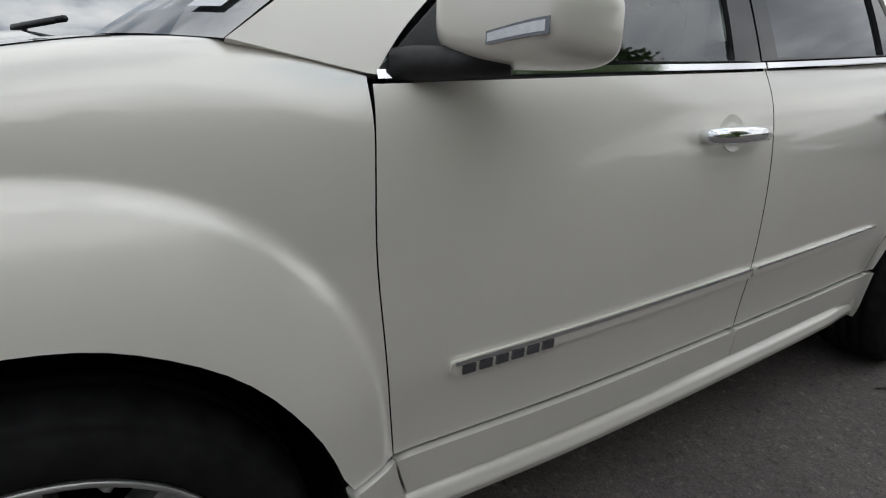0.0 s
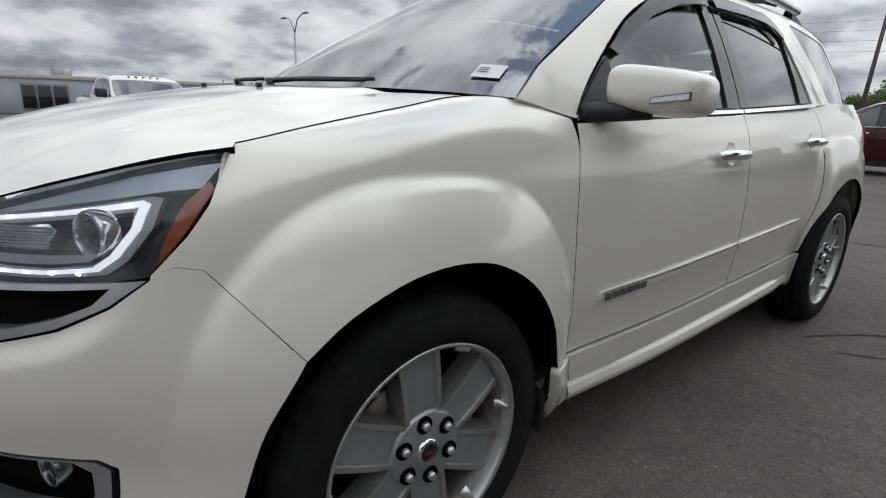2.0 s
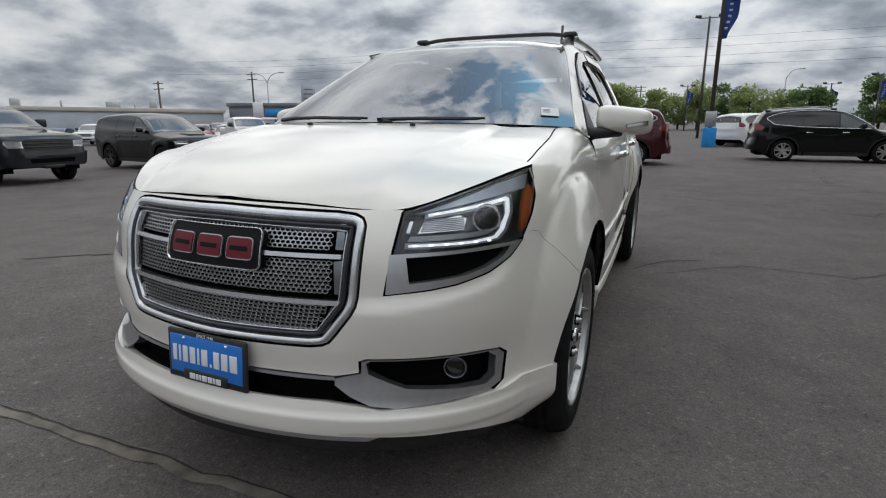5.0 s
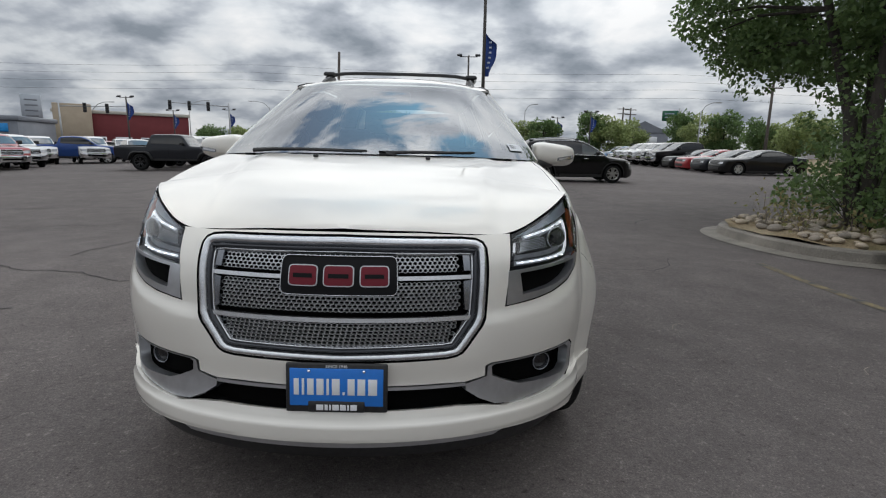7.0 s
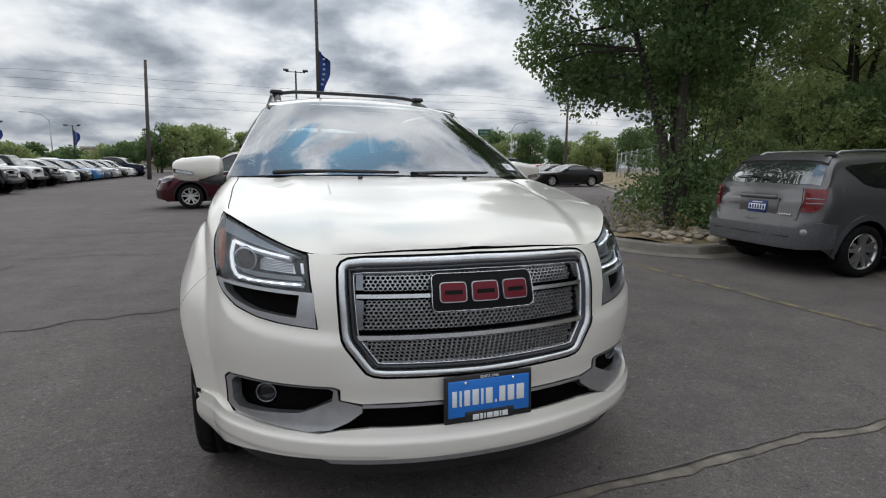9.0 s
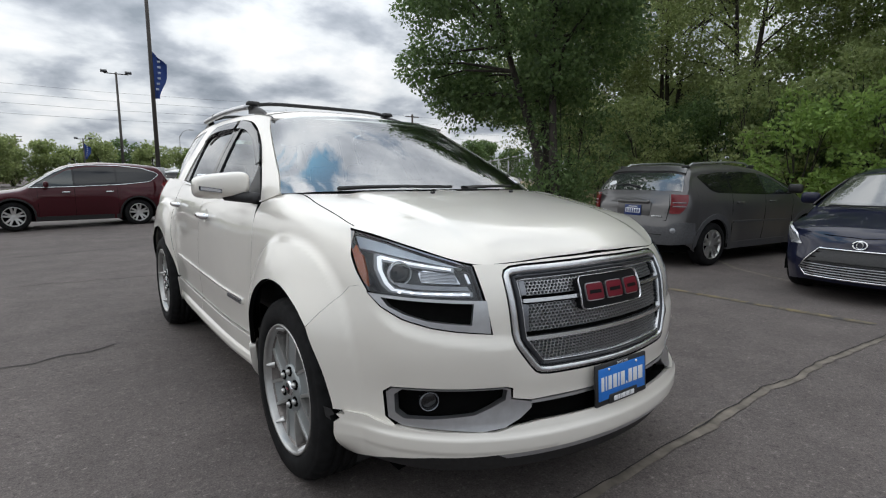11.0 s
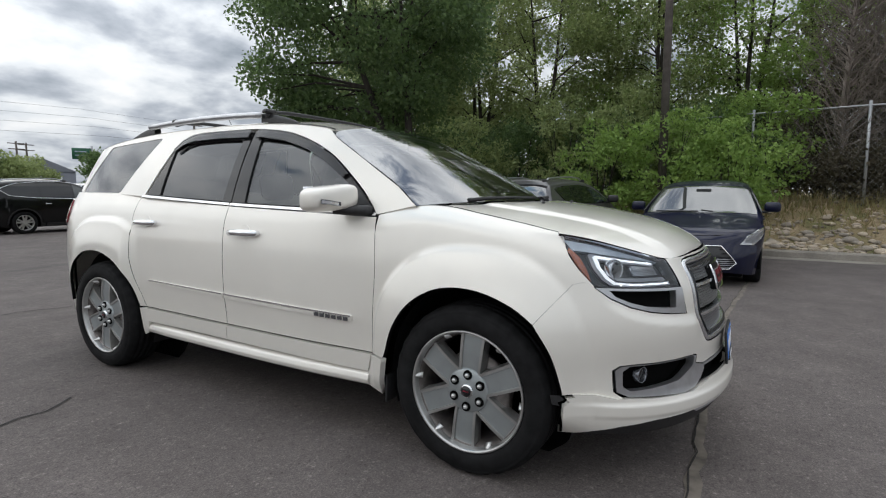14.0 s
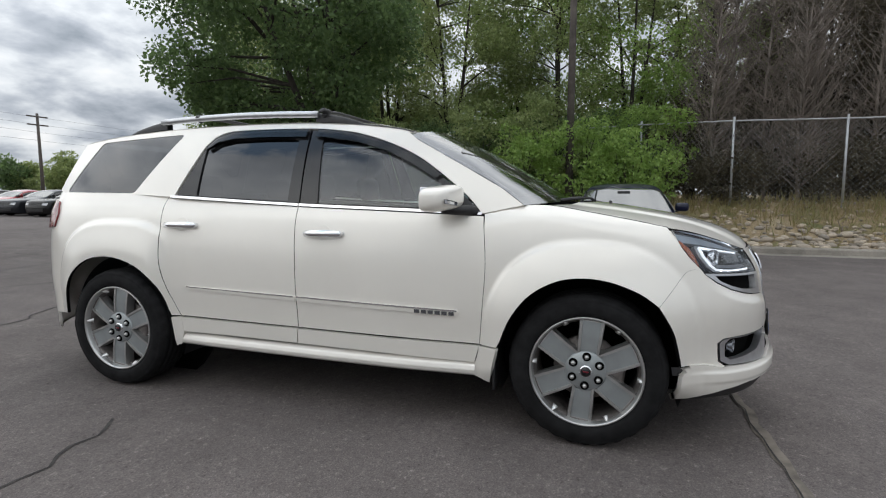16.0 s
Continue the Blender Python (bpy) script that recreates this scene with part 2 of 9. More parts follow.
def table(tab, t):
    """Smooth value from a short table of (position, value)."""
    if t <= tab[0][0]:
        return tab[0][1]
    if t >= tab[-1][0]:
        return tab[-1][1]
    i = next(k for k in range(len(tab) - 1) if t <= tab[k + 1][0])
    (t0, v0), (t1, v1) = tab[i], tab[i + 1]
    h = t1 - t0
    u = (t - t0) / h
    m0 = (v1 - tab[i - 1][1]) / (t1 - tab[i - 1][0]) * h if i else v1 - v0
    m1 = (tab[i + 2][1] - v0) / (tab[i + 2][0] - t0) * h if i + 2 < len(tab) else v1 - v0
    return v0 * (2 * u**3 - 3 * u * u + 1) + m0 * (u**3 - 2 * u * u + u) + v1 * (3 * u * u - 2 * u**3) + m1 * (u**3 - u * u)


def smooth01(a, b, t):
    u = min(1.0, max(0.0, (t - a) / (b - a)))
    return u * u * (3 - 2 * u)


def root(name, m=None, label="", category="", group="", kind=""):
    ob = new(name)
    ob.empty_display_size = 0.1
    if m is not None:
        ob.matrix_world = m
    return tagged(ob, label, category, group, kind)


def finish(bm, name, mat, smooth=True):
    me = bpy.data.meshes.new(name)
    if smooth:
        for f in bm.faces:
            f.smooth = True
    nl, fl = bm.verts.layers.float_vector.get("surface_normal"), bm.faces.layers.int.get("rim")
    exact = None
    if nl and fl:
        bm.faces.index_update()
        exact = [tuple(lp.vert[nl]) if not f[fl] else (0.0, 0.0, 0.0) for f in bm.faces for lp in f.loops]
    bm.to_mesh(me)
    bm.free()
    if exact and len(exact) == len(me.loops):
        me.normals_split_custom_set(exact)
        for nm in ("surface_normal", "rim"):
            at = me.attributes.get(nm)
            if at:
                me.attributes.remove(at)
    for m in mat if isinstance(mat, (list, tuple)) else [mat]:
        me.materials.append(m)
    return me


def part(name, bm, mat, parent, label="", m=None, smooth=True):
    ob = new(name, finish(bm, name, mat, smooth))
    ob.parent = parent
    if m is not None:
        ob.matrix_local = m
    return tagged(ob, label)


def share(ob, parent, m):
    """Another object on the same mesh."""
    o = new(ob.name.split(".")[0], ob.data)
    o.parent = parent
    o.matrix_local = m
    return o


def sharpen(bm, degrees=35):
    lim = radians(degrees)
    for e in bm.edges:
        if len(e.link_faces) == 2 and e.calc_face_angle(0) > lim:
            e.smooth = False
    return bm


def rbox(sx, sy, sz, r=0.02, seg=2, m=None, taper=1.0):
    """A rounded box, base at z = 0."""
    bm = bmesh.new()
    bmesh.ops.create_cube(bm, size=1)
    for v in bm.verts:
        k = taper if v.co.z > 0 else 1.0
        v.co = Vector((v.co.x * sx * k, v.co.y * sy * k, (v.co.z + 0.5) * sz))
    if r > 0:
        bmesh.ops.bevel(bm, geom=bm.edges[:], offset=min(r, sx * 0.45, sy * 0.45, sz * 0.45), segments=seg, affect="EDGES", profile=0.5)
    if m is not None:
        bm.transform(m)
    return bm


def join(*bms):
    """Several bmeshes into the first."""
    a = bms[0]
    for b in bms[1:]:
        me = bpy.data.meshes.new("tmp")
        b.to_mesh(me)
        b.free()
        a.from_mesh(me)
        bpy.data.meshes.remove(me)
    return a


def from_data(verts, faces):
    bm = bmesh.new()
    vs = [bm.verts.new(v) for v in verts]
    for f in faces:
        if len(set(f)) > 2:
            try:
                bm.faces.new([vs[i] for i in f])
            except ValueError:
                pass
    return bm


def grid_surface(fn, nu, nv):
    """fn(u, v), both 0..1, to a quad sheet."""
    vs = [fn(i / nu, j / nv) for i in range(nu + 1) for j in range(nv + 1)]
    fs = [(i * (nv + 1) + j, (i + 1) * (nv + 1) + j, (i + 1) * (nv + 1) + j + 1, i * (nv + 1) + j + 1) for i in range(nu) for j in range(nv)]
    return from_data(vs, fs)


def thicken(bm, depth):
    """Gives an open sheet a folded-back rim of that depth, against its normals."""
    bm.normal_update()
    rim = [e for e in bm.edges if len(e.link_faces) == 1]
    normals = {v: v.normal.copy() for e in rim for v in e.verts}
    for e in rim:
        e.smooth = False
    out = bmesh.ops.extrude_edge_only(bm, edges=rim)["geom"]
    news = [g for g in out if isinstance(g, bmesh.types.BMVert)]
    for v in news:
        for e in v.link_edges:
            o = e.other_vert(v)
            if o in normals:
                v.co -= normals[o] * depth
                break
    return bm


def lathe(profile, n=48, closed=False):
    """profile of (radius, along): turned about the x axis."""
    vs, fs, k = [], [], len(profile)
    for i in range(n):
        a = 2 * math.pi * i / n
        vs += [(x, r * math.cos(a), r * math.sin(a)) for r, x in profile]
    for i in range(n):
        j = (i + 1) % n
        for p in range(k if closed else k - 1):
            q = (p + 1) % k
            fs.append((i * k + p, i * k + q, j * k + q, j * k + p))
    return from_data(vs, fs)


def tube(points, r, n=8, cap=True):
    """A round bar along points; r one radius or one for each point."""
    pts = [Vector(p) for p in points]
    vs, fs = [], []
    for i, p in enumerate(pts):
        d = (pts[min(i + 1, len(pts) - 1)] - pts[max(i - 1, 0)]).normalized()
        a = d.cross(Vector((0, 0, 1)) if abs(d.z) < 0.9 else Vector((1, 0, 0))).normalized()
        b = d.cross(a)
        rr = r[i] if isinstance(r, (list, tuple)) else r
        vs += [p + rr * (a * math.cos(2 * math.pi * k / n) + b * math.sin(2 * math.pi * k / n)) for k in range(n)]
    for i in range(len(pts) - 1):
        for k in range(n):
            fs.append((i * n + k, i * n + (k + 1) % n, (i + 1) * n + (k + 1) % n, (i + 1) * n + k))
    if cap:
        fs += [tuple(range(n))[::-1], tuple((len(pts) - 1) * n + k for k in range(n))]
    return from_data(vs, fs)


def tubes(runs):
    """Many open round bars, each (points, radii, sides), as one mesh."""
    vs, fs = [], []
    for points, r, n in runs:
        pts = [Vector(p) for p in points]
        k0 = len(vs)
        for i, p in enumerate(pts):
            d = (pts[min(i + 1, len(pts) - 1)] - pts[max(i - 1, 0)]).normalized()
            a = d.cross(Vector((0, 0, 1)) if abs(d.z) < 0.9 else Vector((1, 0, 0))).normalized()
            b = d.cross(a)
            vs += [p + r[i] * (a * math.cos(2 * math.pi * k / n) + b * math.sin(2 * math.pi * k / n)) for k in range(n)]
        for i in range(len(pts) - 1):
            fs += [(k0 + i * n + k, k0 + i * n + (k + 1) % n, k0 + (i + 1) * n + (k + 1) % n, k0 + (i + 1) * n + k) for k in range(n)]
    return from_data(vs, fs)


# ---- panels cut out of a curved surface ----


def inside(p, poly):
    x, y = p
    hit = False
    for (x0, y0), (x1, y1) in zip(poly, poly[1:] + poly[:1]):
        if (y0 > y) != (y1 > y) and x < (x1 - x0) * (y - y0) / (y1 - y0) + x0:
            hit = not hit
    return hit


def area2(poly):
    return sum(x0 * y1 - x1 * y0 for (x0, y0), (x1, y1) in zip(poly, poly[1:] + poly[:1]))


def offset_poly(poly, d):
    """Moves an outline inwards by d."""
    if area2(poly) < 0:
        poly = poly[::-1]
    out = []
    for i, p in enumerate(poly):
        a, b = Vector(poly[i - 1]), Vector(poly[(i + 1) % len(poly)])
        p = Vector(p)
        e0, e1 = (p - a), (b - p)
        if e0.length < 1e-9 or e1.length < 1e-9:
            continue
        e0.normalize(), e1.normalize()
        n = Vector((-(e0.y + e1.y), e0.x + e1.x))
        if n.length < 1e-6:
            n = Vector((-e0.y, e0.x))
        n.normalize()
        out.append(tuple(p + n * d))
    return out


def rounded(poly, r):
    """Rounds each corner of an outline."""
    out = []
    for i, p in enumerate(poly):
        a, p, b = Vector(poly[i - 1]), Vector(p), Vector(poly[(i + 1) % len(poly)])
        ra, rb = min(r, (a - p).length * 0.45), min(r, (b - p).length * 0.45)
        p0, p1 = p + (a - p).normalized() * ra, p + (b - p).normalized() * rb
        for k in range(5):
            u = k / 4
            out.append(tuple((1 - u) ** 2 * p0 + 2 * u * (1 - u) * p + u * u * p1))
    return out


def spline(pts, n=5):
    """A smooth open curve through points."""
    out = []
    P = [Vector(p) for p in pts]
    for i in range(len(P) - 1):
        a, b, c, d = P[max(i - 1, 0)], P[i], P[i + 1], P[min(i + 2, len(P) - 1)]
        for k in range(n):
            u = k / n
            out.append(tuple(0.5 * (2 * b + (c - a) * u + (2 * a - 5 * b + 4 * c - d) * u * u + (3 * b - a - 3 * c + d) * u**3)))
    return out + [tuple(P[-1])]


def resample(poly, step):
    out = []
    for p, q in zip(poly, poly[1:] + poly[:1]):
        n = max(1, int(math.hypot(q[0] - p[0], q[1] - p[1]) / step + 0.5))
        out += [(p[0] + (q[0] - p[0]) * k / n, p[1] + (q[1] - p[1]) * k / n) for k in range(n)]
    clean = []
    for p in out:
        if not clean or math.hypot(p[0] - clean[-1][0], p[1] - clean[-1][1]) > min(step * 0.15, 0.0006):
            clean.append(p)
    return clean


def sheet(outline, fn, step=0.03, holes=(), depth=0.012, sx=1, inset=0.0018, lift=0.0, centre=None, seal=False):
    """A panel: the outline, less its holes, on the surface fn(a, b), with a folded rim. sx = -1 mirrors it."""
    loops = [resample(offset_poly(outline, inset), step)] + [resample(offset_poly(h, -inset), step) for h in holes]
    pts, edges = [], []
    for lp in loops:
        k = len(pts)
        pts += lp
        edges += [(k + i, k + (i + 1) % len(lp)) for i in range(len(lp))]
    bound = pts[:]
    xs, ys = [p[0] for p in loops[0]], [p[1] for p in loops[0]]
    cell = {}
    for p in bound:
        cell.setdefault((int(p[0] // step), int(p[1] // step)), []).append(p)
    i0, i1 = int(min(xs) // step), int(max(xs) // step) + 1
    j0, j1 = int(min(ys) // step), int(max(ys) // step) + 1
    for i in range(i0, i1 + 1):
        for j in range(j0, j1 + 1):
            p = (i * step + 0.001, j * step + 0.0007)
            ci, cj = int(p[0] // step), int(p[1] // step)
            if any(math.hypot(p[0] - q[0], p[1] - q[1]) < step * 0.5 for a in (-1, 0, 1) for b in (-1, 0, 1) for q in cell.get((ci + a, cj + b), ())):
                continue
            if inside(p, loops[0]) and not any(inside(p, h) for h in loops[1:]):
                pts.append(p)
    vs, _, fs, *_ = delaunay_2d_cdt([Vector(p) for p in pts], edges, [], 0, 1e-6)
    keep = []
    for f in fs:
        c = (sum(vs[i].x for i in f) / len(f), sum(vs[i].y for i in f) / len(f))
        e0, e1, e2 = vs[f[1]] - vs[f[0]], vs[f[2]] - vs[f[0]], vs[f[2]] - vs[f[1]]
        if abs(e0.x * e1.y - e0.y * e1.x) < 4e-5 * max(e0.length, e1.length, e2.length):
            continue
        if inside(c, loops[0]) and not any(inside(c, h) for h in loops[1:]):
            keep.append(f)
    used = sorted({i for f in keep for i in f})
    idx = {v: k for k, v in enumerate(used)}
    P, N = [], []
    for i in used:
        a, b = vs[i].x, vs[i].y
        p = Vector(fn(a, b))
        P.append(p)
        N.append((Vector(fn(a + 0.001, b)) - p).cross(Vector(fn(a, b + 0.001)) - p).normalized())
    F = [tuple(idx[i] for i in f) for f in keep]
    mid = sum(P, Vector()) / len(P)
    ref = Vector(centre) if centre is not None else Vector((0, min(max(mid.y, 0.6), 3.2), 0.7))
    flip = 1
    if sum((n.dot(p - ref) for n, p in zip(N, P)), 0.0) < 0:
        F, N, flip = [f[::-1] for f in F], [-n for n in N], -1
    if lift:
        P = [p + n * lift for p, n in zip(P, N)]
    count = {}
    for f in F:
        for a, b in zip(f, f[1:] + f[:1]):
            count[(a, b)] = 1
    rim = [(a, b) for a, b in count if (b, a) not in count] if depth else []
    base, low = len(P), {}
    for e in rim:
        for v in e:
            if v not in low:
                low[v] = len(P) + len(low)
    P = P + [P[v] - N[v] * depth for v in low]
    N = N + [Vector() for _ in low]
    nf = len(F)
    F = F + [(b, a, low[a], low[b]) for a, b in rim]
    if sx < 0:
        P = [Vector((-p.x, p.y, p.z)) for p in P]
        N = [Vector((-n.x, n.y, n.z)) for n in N]
        F = [f[::-1] for f in F]
    bm = bmesh.new()
    nl = bm.verts.layers.float_vector.new("surface_normal")
    fl = bm.faces.layers.int.new("rim")
    bv = []
    for p, n in zip(P, N):
        v = bm.verts.new(p)
        v[nl] = n
        bv.append(v)
    for k, f in enumerate(F):
        try:
            face = bm.faces.new([bv[i] for i in f])
        except ValueError:
            continue
        face[fl] = 1 if k >= nf else 0
        # folded rim coloured near-black: the shade of the panel gap
        face.material_index = 1 if seal and k >= nf else 0
    for a, b in rim:
        e = bm.edges.get((bv[a], bv[b]))
        if e:
            e.smooth = False
    return bm

# ---- the white sport utility vehicle: surfaces ----
# car frame: front axle over the origin, nose towards -y, z up
YF, YR = 0.6, 3.3
WZ = [(0.18, 0.87), (0.30, 0.915), (0.40, 0.925), (0.47, 0.93), (0.56, 0.937), (0.65, 0.945), (0.80, 0.945), (0.95, 0.936),
      (1.05, 0.921), (1.12, 0.902), (1.18, 0.874), (1.22, 0.850), (1.3, 0.80)]
WY = [(0.6, 0.985), (1.0, 1.0), (1.5, 0.998), (2.0, 0.988), (2.5, 0.974), (3.0, 0.975), (3.3, 0.975)]
DZ = [(0.18, 1.50), (0.27, 1.585), (0.33, 1.60), (0.40, 1.60), (0.45, 1.585), (0.52, 1.572), (0.60, 1.575), (0.75, 1.555),
      (0.88, 1.53), (0.98, 1.47), (1.05, 1.40), (1.10, 1.35), (1.2, 1.2)]
BELT = [(0.45, 1.155), (0.57, 1.163), (1.0, 1.18), (1.68, 1.205), (2.6, 1.252), (2.95, 1.268), (3.69, 1.287), (4.0, 1.29)]
BELT_X = [(0.3, 0.86), (0.57, 0.858), (1.0, 0.862), (1.68, 0.858), (2.6, 0.828), (2.95, 0.802), (3.4, 0.75), (3.69, 0.695), (4.0, 0.6)]
TOP_Z = [(-0.6, 1.06), (-0.38, 1.098), (-0.2, 1.135), (0.0, 1.172), (0.2, 1.205), (0.36, 1.203), (0.55, 1.160), (0.6, 1.158)]
TOP_X = [(-0.6, 0.74), (-0.38, 0.80), (-0.2, 0.80), (0.0, 0.795), (0.2, 0.779), (0.36, 0.815), (0.55, 0.853), (0.6, 0.855)]


def flare(y, z):
    """Outward swell round the wheel arches."""
    d = 0.0
    for yc, a0, a1, b, p in ((0.0, 0.56, 0.56, 0.666, 2.5), (3.02, 0.56, 0.56, 0.73, 3.0)):
        dy, dz = y - yc, max(0.0, z - 0.385)
        e = ((abs(dy) / (a0 if dy < 0 else a1)) ** p + (dz / b) ** p) ** (1 / p)
        if yc == 0.0:
            t = min(1.0, max(0.0, (1.0 - e) / 0.48))
            k = 0.077 * t * (2 - t) * smooth01(1.005, 0.938, e)
            k *= smooth01(-0.68, -0.34, y)
            k += 0.020 * smooth01(-0.85, -0.42, y) * smooth01(0.15, -0.20, y) * smooth01(0.90, 0.70, z)
        else:
            k = 0.026 * smooth01(1.0, 0.93, e) + 0.026 * smooth01(0.96, 0.70, e)
            k *= smooth01(2.58, 2.74, y) * smooth01(3.75, 3.45, y)
        d += k * smooth01(0.22, 0.36, z)
    return d


def side_x(y, z):
    w = table(WZ, z)
    if y < YF:
        t = min(0.999, (YF - y) / table(DZ, z))
        x = w * 0.985 * (1 - t**6) ** (1 / 1.9)
    elif y > YR:
        t = min(0.999, (y - YR) / 0.785)
        x = w * 0.975 * (1 - t**3) ** (1 / 1.9)
    else:
        x = w * table(WY, y)
    return x + flare(y, z)


def side_map(y, z):
    return (side_x(y, z), y, z)


def fender_map(y, v):
    """Side of the car whose top rolls over to the bonnet seam."""
    zt, xe, h = table(TOP_Z, y), table(TOP_X, y), 0.085
    if v <= zt - h:
        return (side_x(y, v), y, v)
    a = min(1.0, (v - (zt - h)) / h) * math.pi / 2
    z = zt - h + h * math.sin(a)
    return (xe + (side_x(y, z) - xe) * math.cos(a), y, z)


def nose_r(phi, z, more=0.0):
    w, d = table(WZ, z) * 0.985 + more, table(DZ, z) + more
    s, c = abs(math.sin(phi)), abs(math.cos(phi))
    lo, hi = 0.3, 2.2
    for _ in range(24):
        m = (lo + hi) / 2
        lo, hi = (m, hi) if (m * s / w) ** 1.9 + (m * c / d) ** 6 < 1 else (lo, m)
    return lo


LEDGE = [(15, 0.745), (20.4, 0.752), (25, 0.764), (28, 0.776), (31.5, 0.801), (34.5, 0.838), (37, 0.88), (40, 0.90)]
RAD = 1.3  # metres of outline to a radian about the nose's centre


def nose_map(a, z, more=0.0):
    phi = a / RAD
    d = abs(math.degrees(phi))
    if 15 < d < 40 and z < 0.9:
        # ledge under the lamp vents
        ze = table(LEDGE, d)
        more += 0.011 * smooth01(ze, ze - 0.05, z) * smooth01(0.56, 0.70, z) * smooth01(15, 19, d) * smooth01(36.5, 32, d)
    r = nose_r(phi, z, more)
    x, y = r * math.sin(phi), YF - r * math.cos(phi)
    return (x + math.copysign(flare(y, z), x), y, z)


def pa(deg):
    """Outline coordinate of an angle about the nose."""
    return radians(deg) * RAD


def green_map(y, z):
    d = z - table(BELT, y)
    return (table(BELT_X, y) - 0.42 * d - 0.25 * d * abs(d), y, z)


# bonnet seam in plan, front centre to rear corner
NOSE_TOP = [(0, 0.998), (10, 0.995), (17, 0.985), (22, 0.985), (30, 1.04), (36, 1.08), (40.2, 1.098)]


def seam_point(k):
    """k 0..1: along the front edge and headlamp; 1..2: along the wing to the rear corner."""
    if k <= 1:
        deg = 40.2 * k
        z = table(NOSE_TOP, deg)
        return Vector(nose_map(pa(deg), z, -0.004))
    y = -0.38 + 0.58 * (k - 1)
    return Vector((table(TOP_X, y) - 0.003, y, table(TOP_Z, y) + 0.002))


SEAM = [seam_point(2 * i / 60) for i in range(61)]
HOOD_C = [(-0.95, 0.955), (-0.875, 0.998), (-0.80, 1.045), (-0.65, 1.105), (-0.4, 1.165), (-0.1, 1.213), (0.2, 1.24), (0.4, 1.25)]


def hood_map(x, y):
    # height of the seam on this line across, and of the crown
    xe = ze = None
    for p, q in zip(SEAM, SEAM[1:]):
        if p.y <= y <= q.y or q.y <= y <= p.y:
            u = (y - p.y) / (q.y - p.y) if abs(q.y - p.y) > 1e-9 else 0
            xe, ze = p.x + (q.x - p.x) * u, p.z + (q.z - p.z) * u
    if xe is None:
        e = SEAM[0] if y < SEAM[0].y else SEAM[-1]
        xe, ze = max(e.x, 0.02), e.z
    s = min(1.0, abs(x) / max(xe, 0.05))
    zc = table(HOOD_C, y)
    bulge = 0.012 * smooth01(0.60, 0.52, abs(x) + 0.10 * max(0.0, -y)) * smooth01(-0.88, -0.70, y)
    return (x, y, ze + (zc - 0.012 - ze) * (1 - s**2.6) + bulge * (1 - s**8))


def shield_map(s, t):
    """Windscreen: s -1..1 across, t 0..1 from cowl to roof."""
    ye = table([(0.0, 0.335), (0.2, 0.463), (0.58, 0.718), (0.92, 0.985), (1.0, 1.045)], t)
    ze = table([(0.0, 1.207), (0.2, 1.300), (0.58, 1.440), (0.92, 1.583), (1.0, 1.620)], t)
    xe = green_map(max(ye, 0.3), ze)[0] - 0.006
    yc, zc = 0.16 + 0.785 * t, 1.225 + 0.443 * t
    k = abs(s) ** 3.4
    p = Vector((xe * s, yc + (ye - yc) * k, zc + (ze - zc) * k))
    n = Vector((0.25 * s, -0.55, 0.8))
    return p + n * (0.022 * 4 * t * (1 - t) * (1 - s * s))


ROOF_EDGE = [(1.02, 1.628), (1.12, 1.652), (1.4, 1.69), (1.8, 1.715), (2.3, 1.722), (2.9, 1.71), (3.4, 1.68), (3.72, 1.645)]


def roof_map(s, y):
    ze = table(ROOF_EDGE, y)
    xe = green_map(y, ze)[0] + 0.002
    return Vector((xe * s, y, ze + 0.002 + 0.055 * (1 - abs(s) ** 2.4) * smooth01(0.7, 1.5, y)))


# ---- the vehicle: build ----


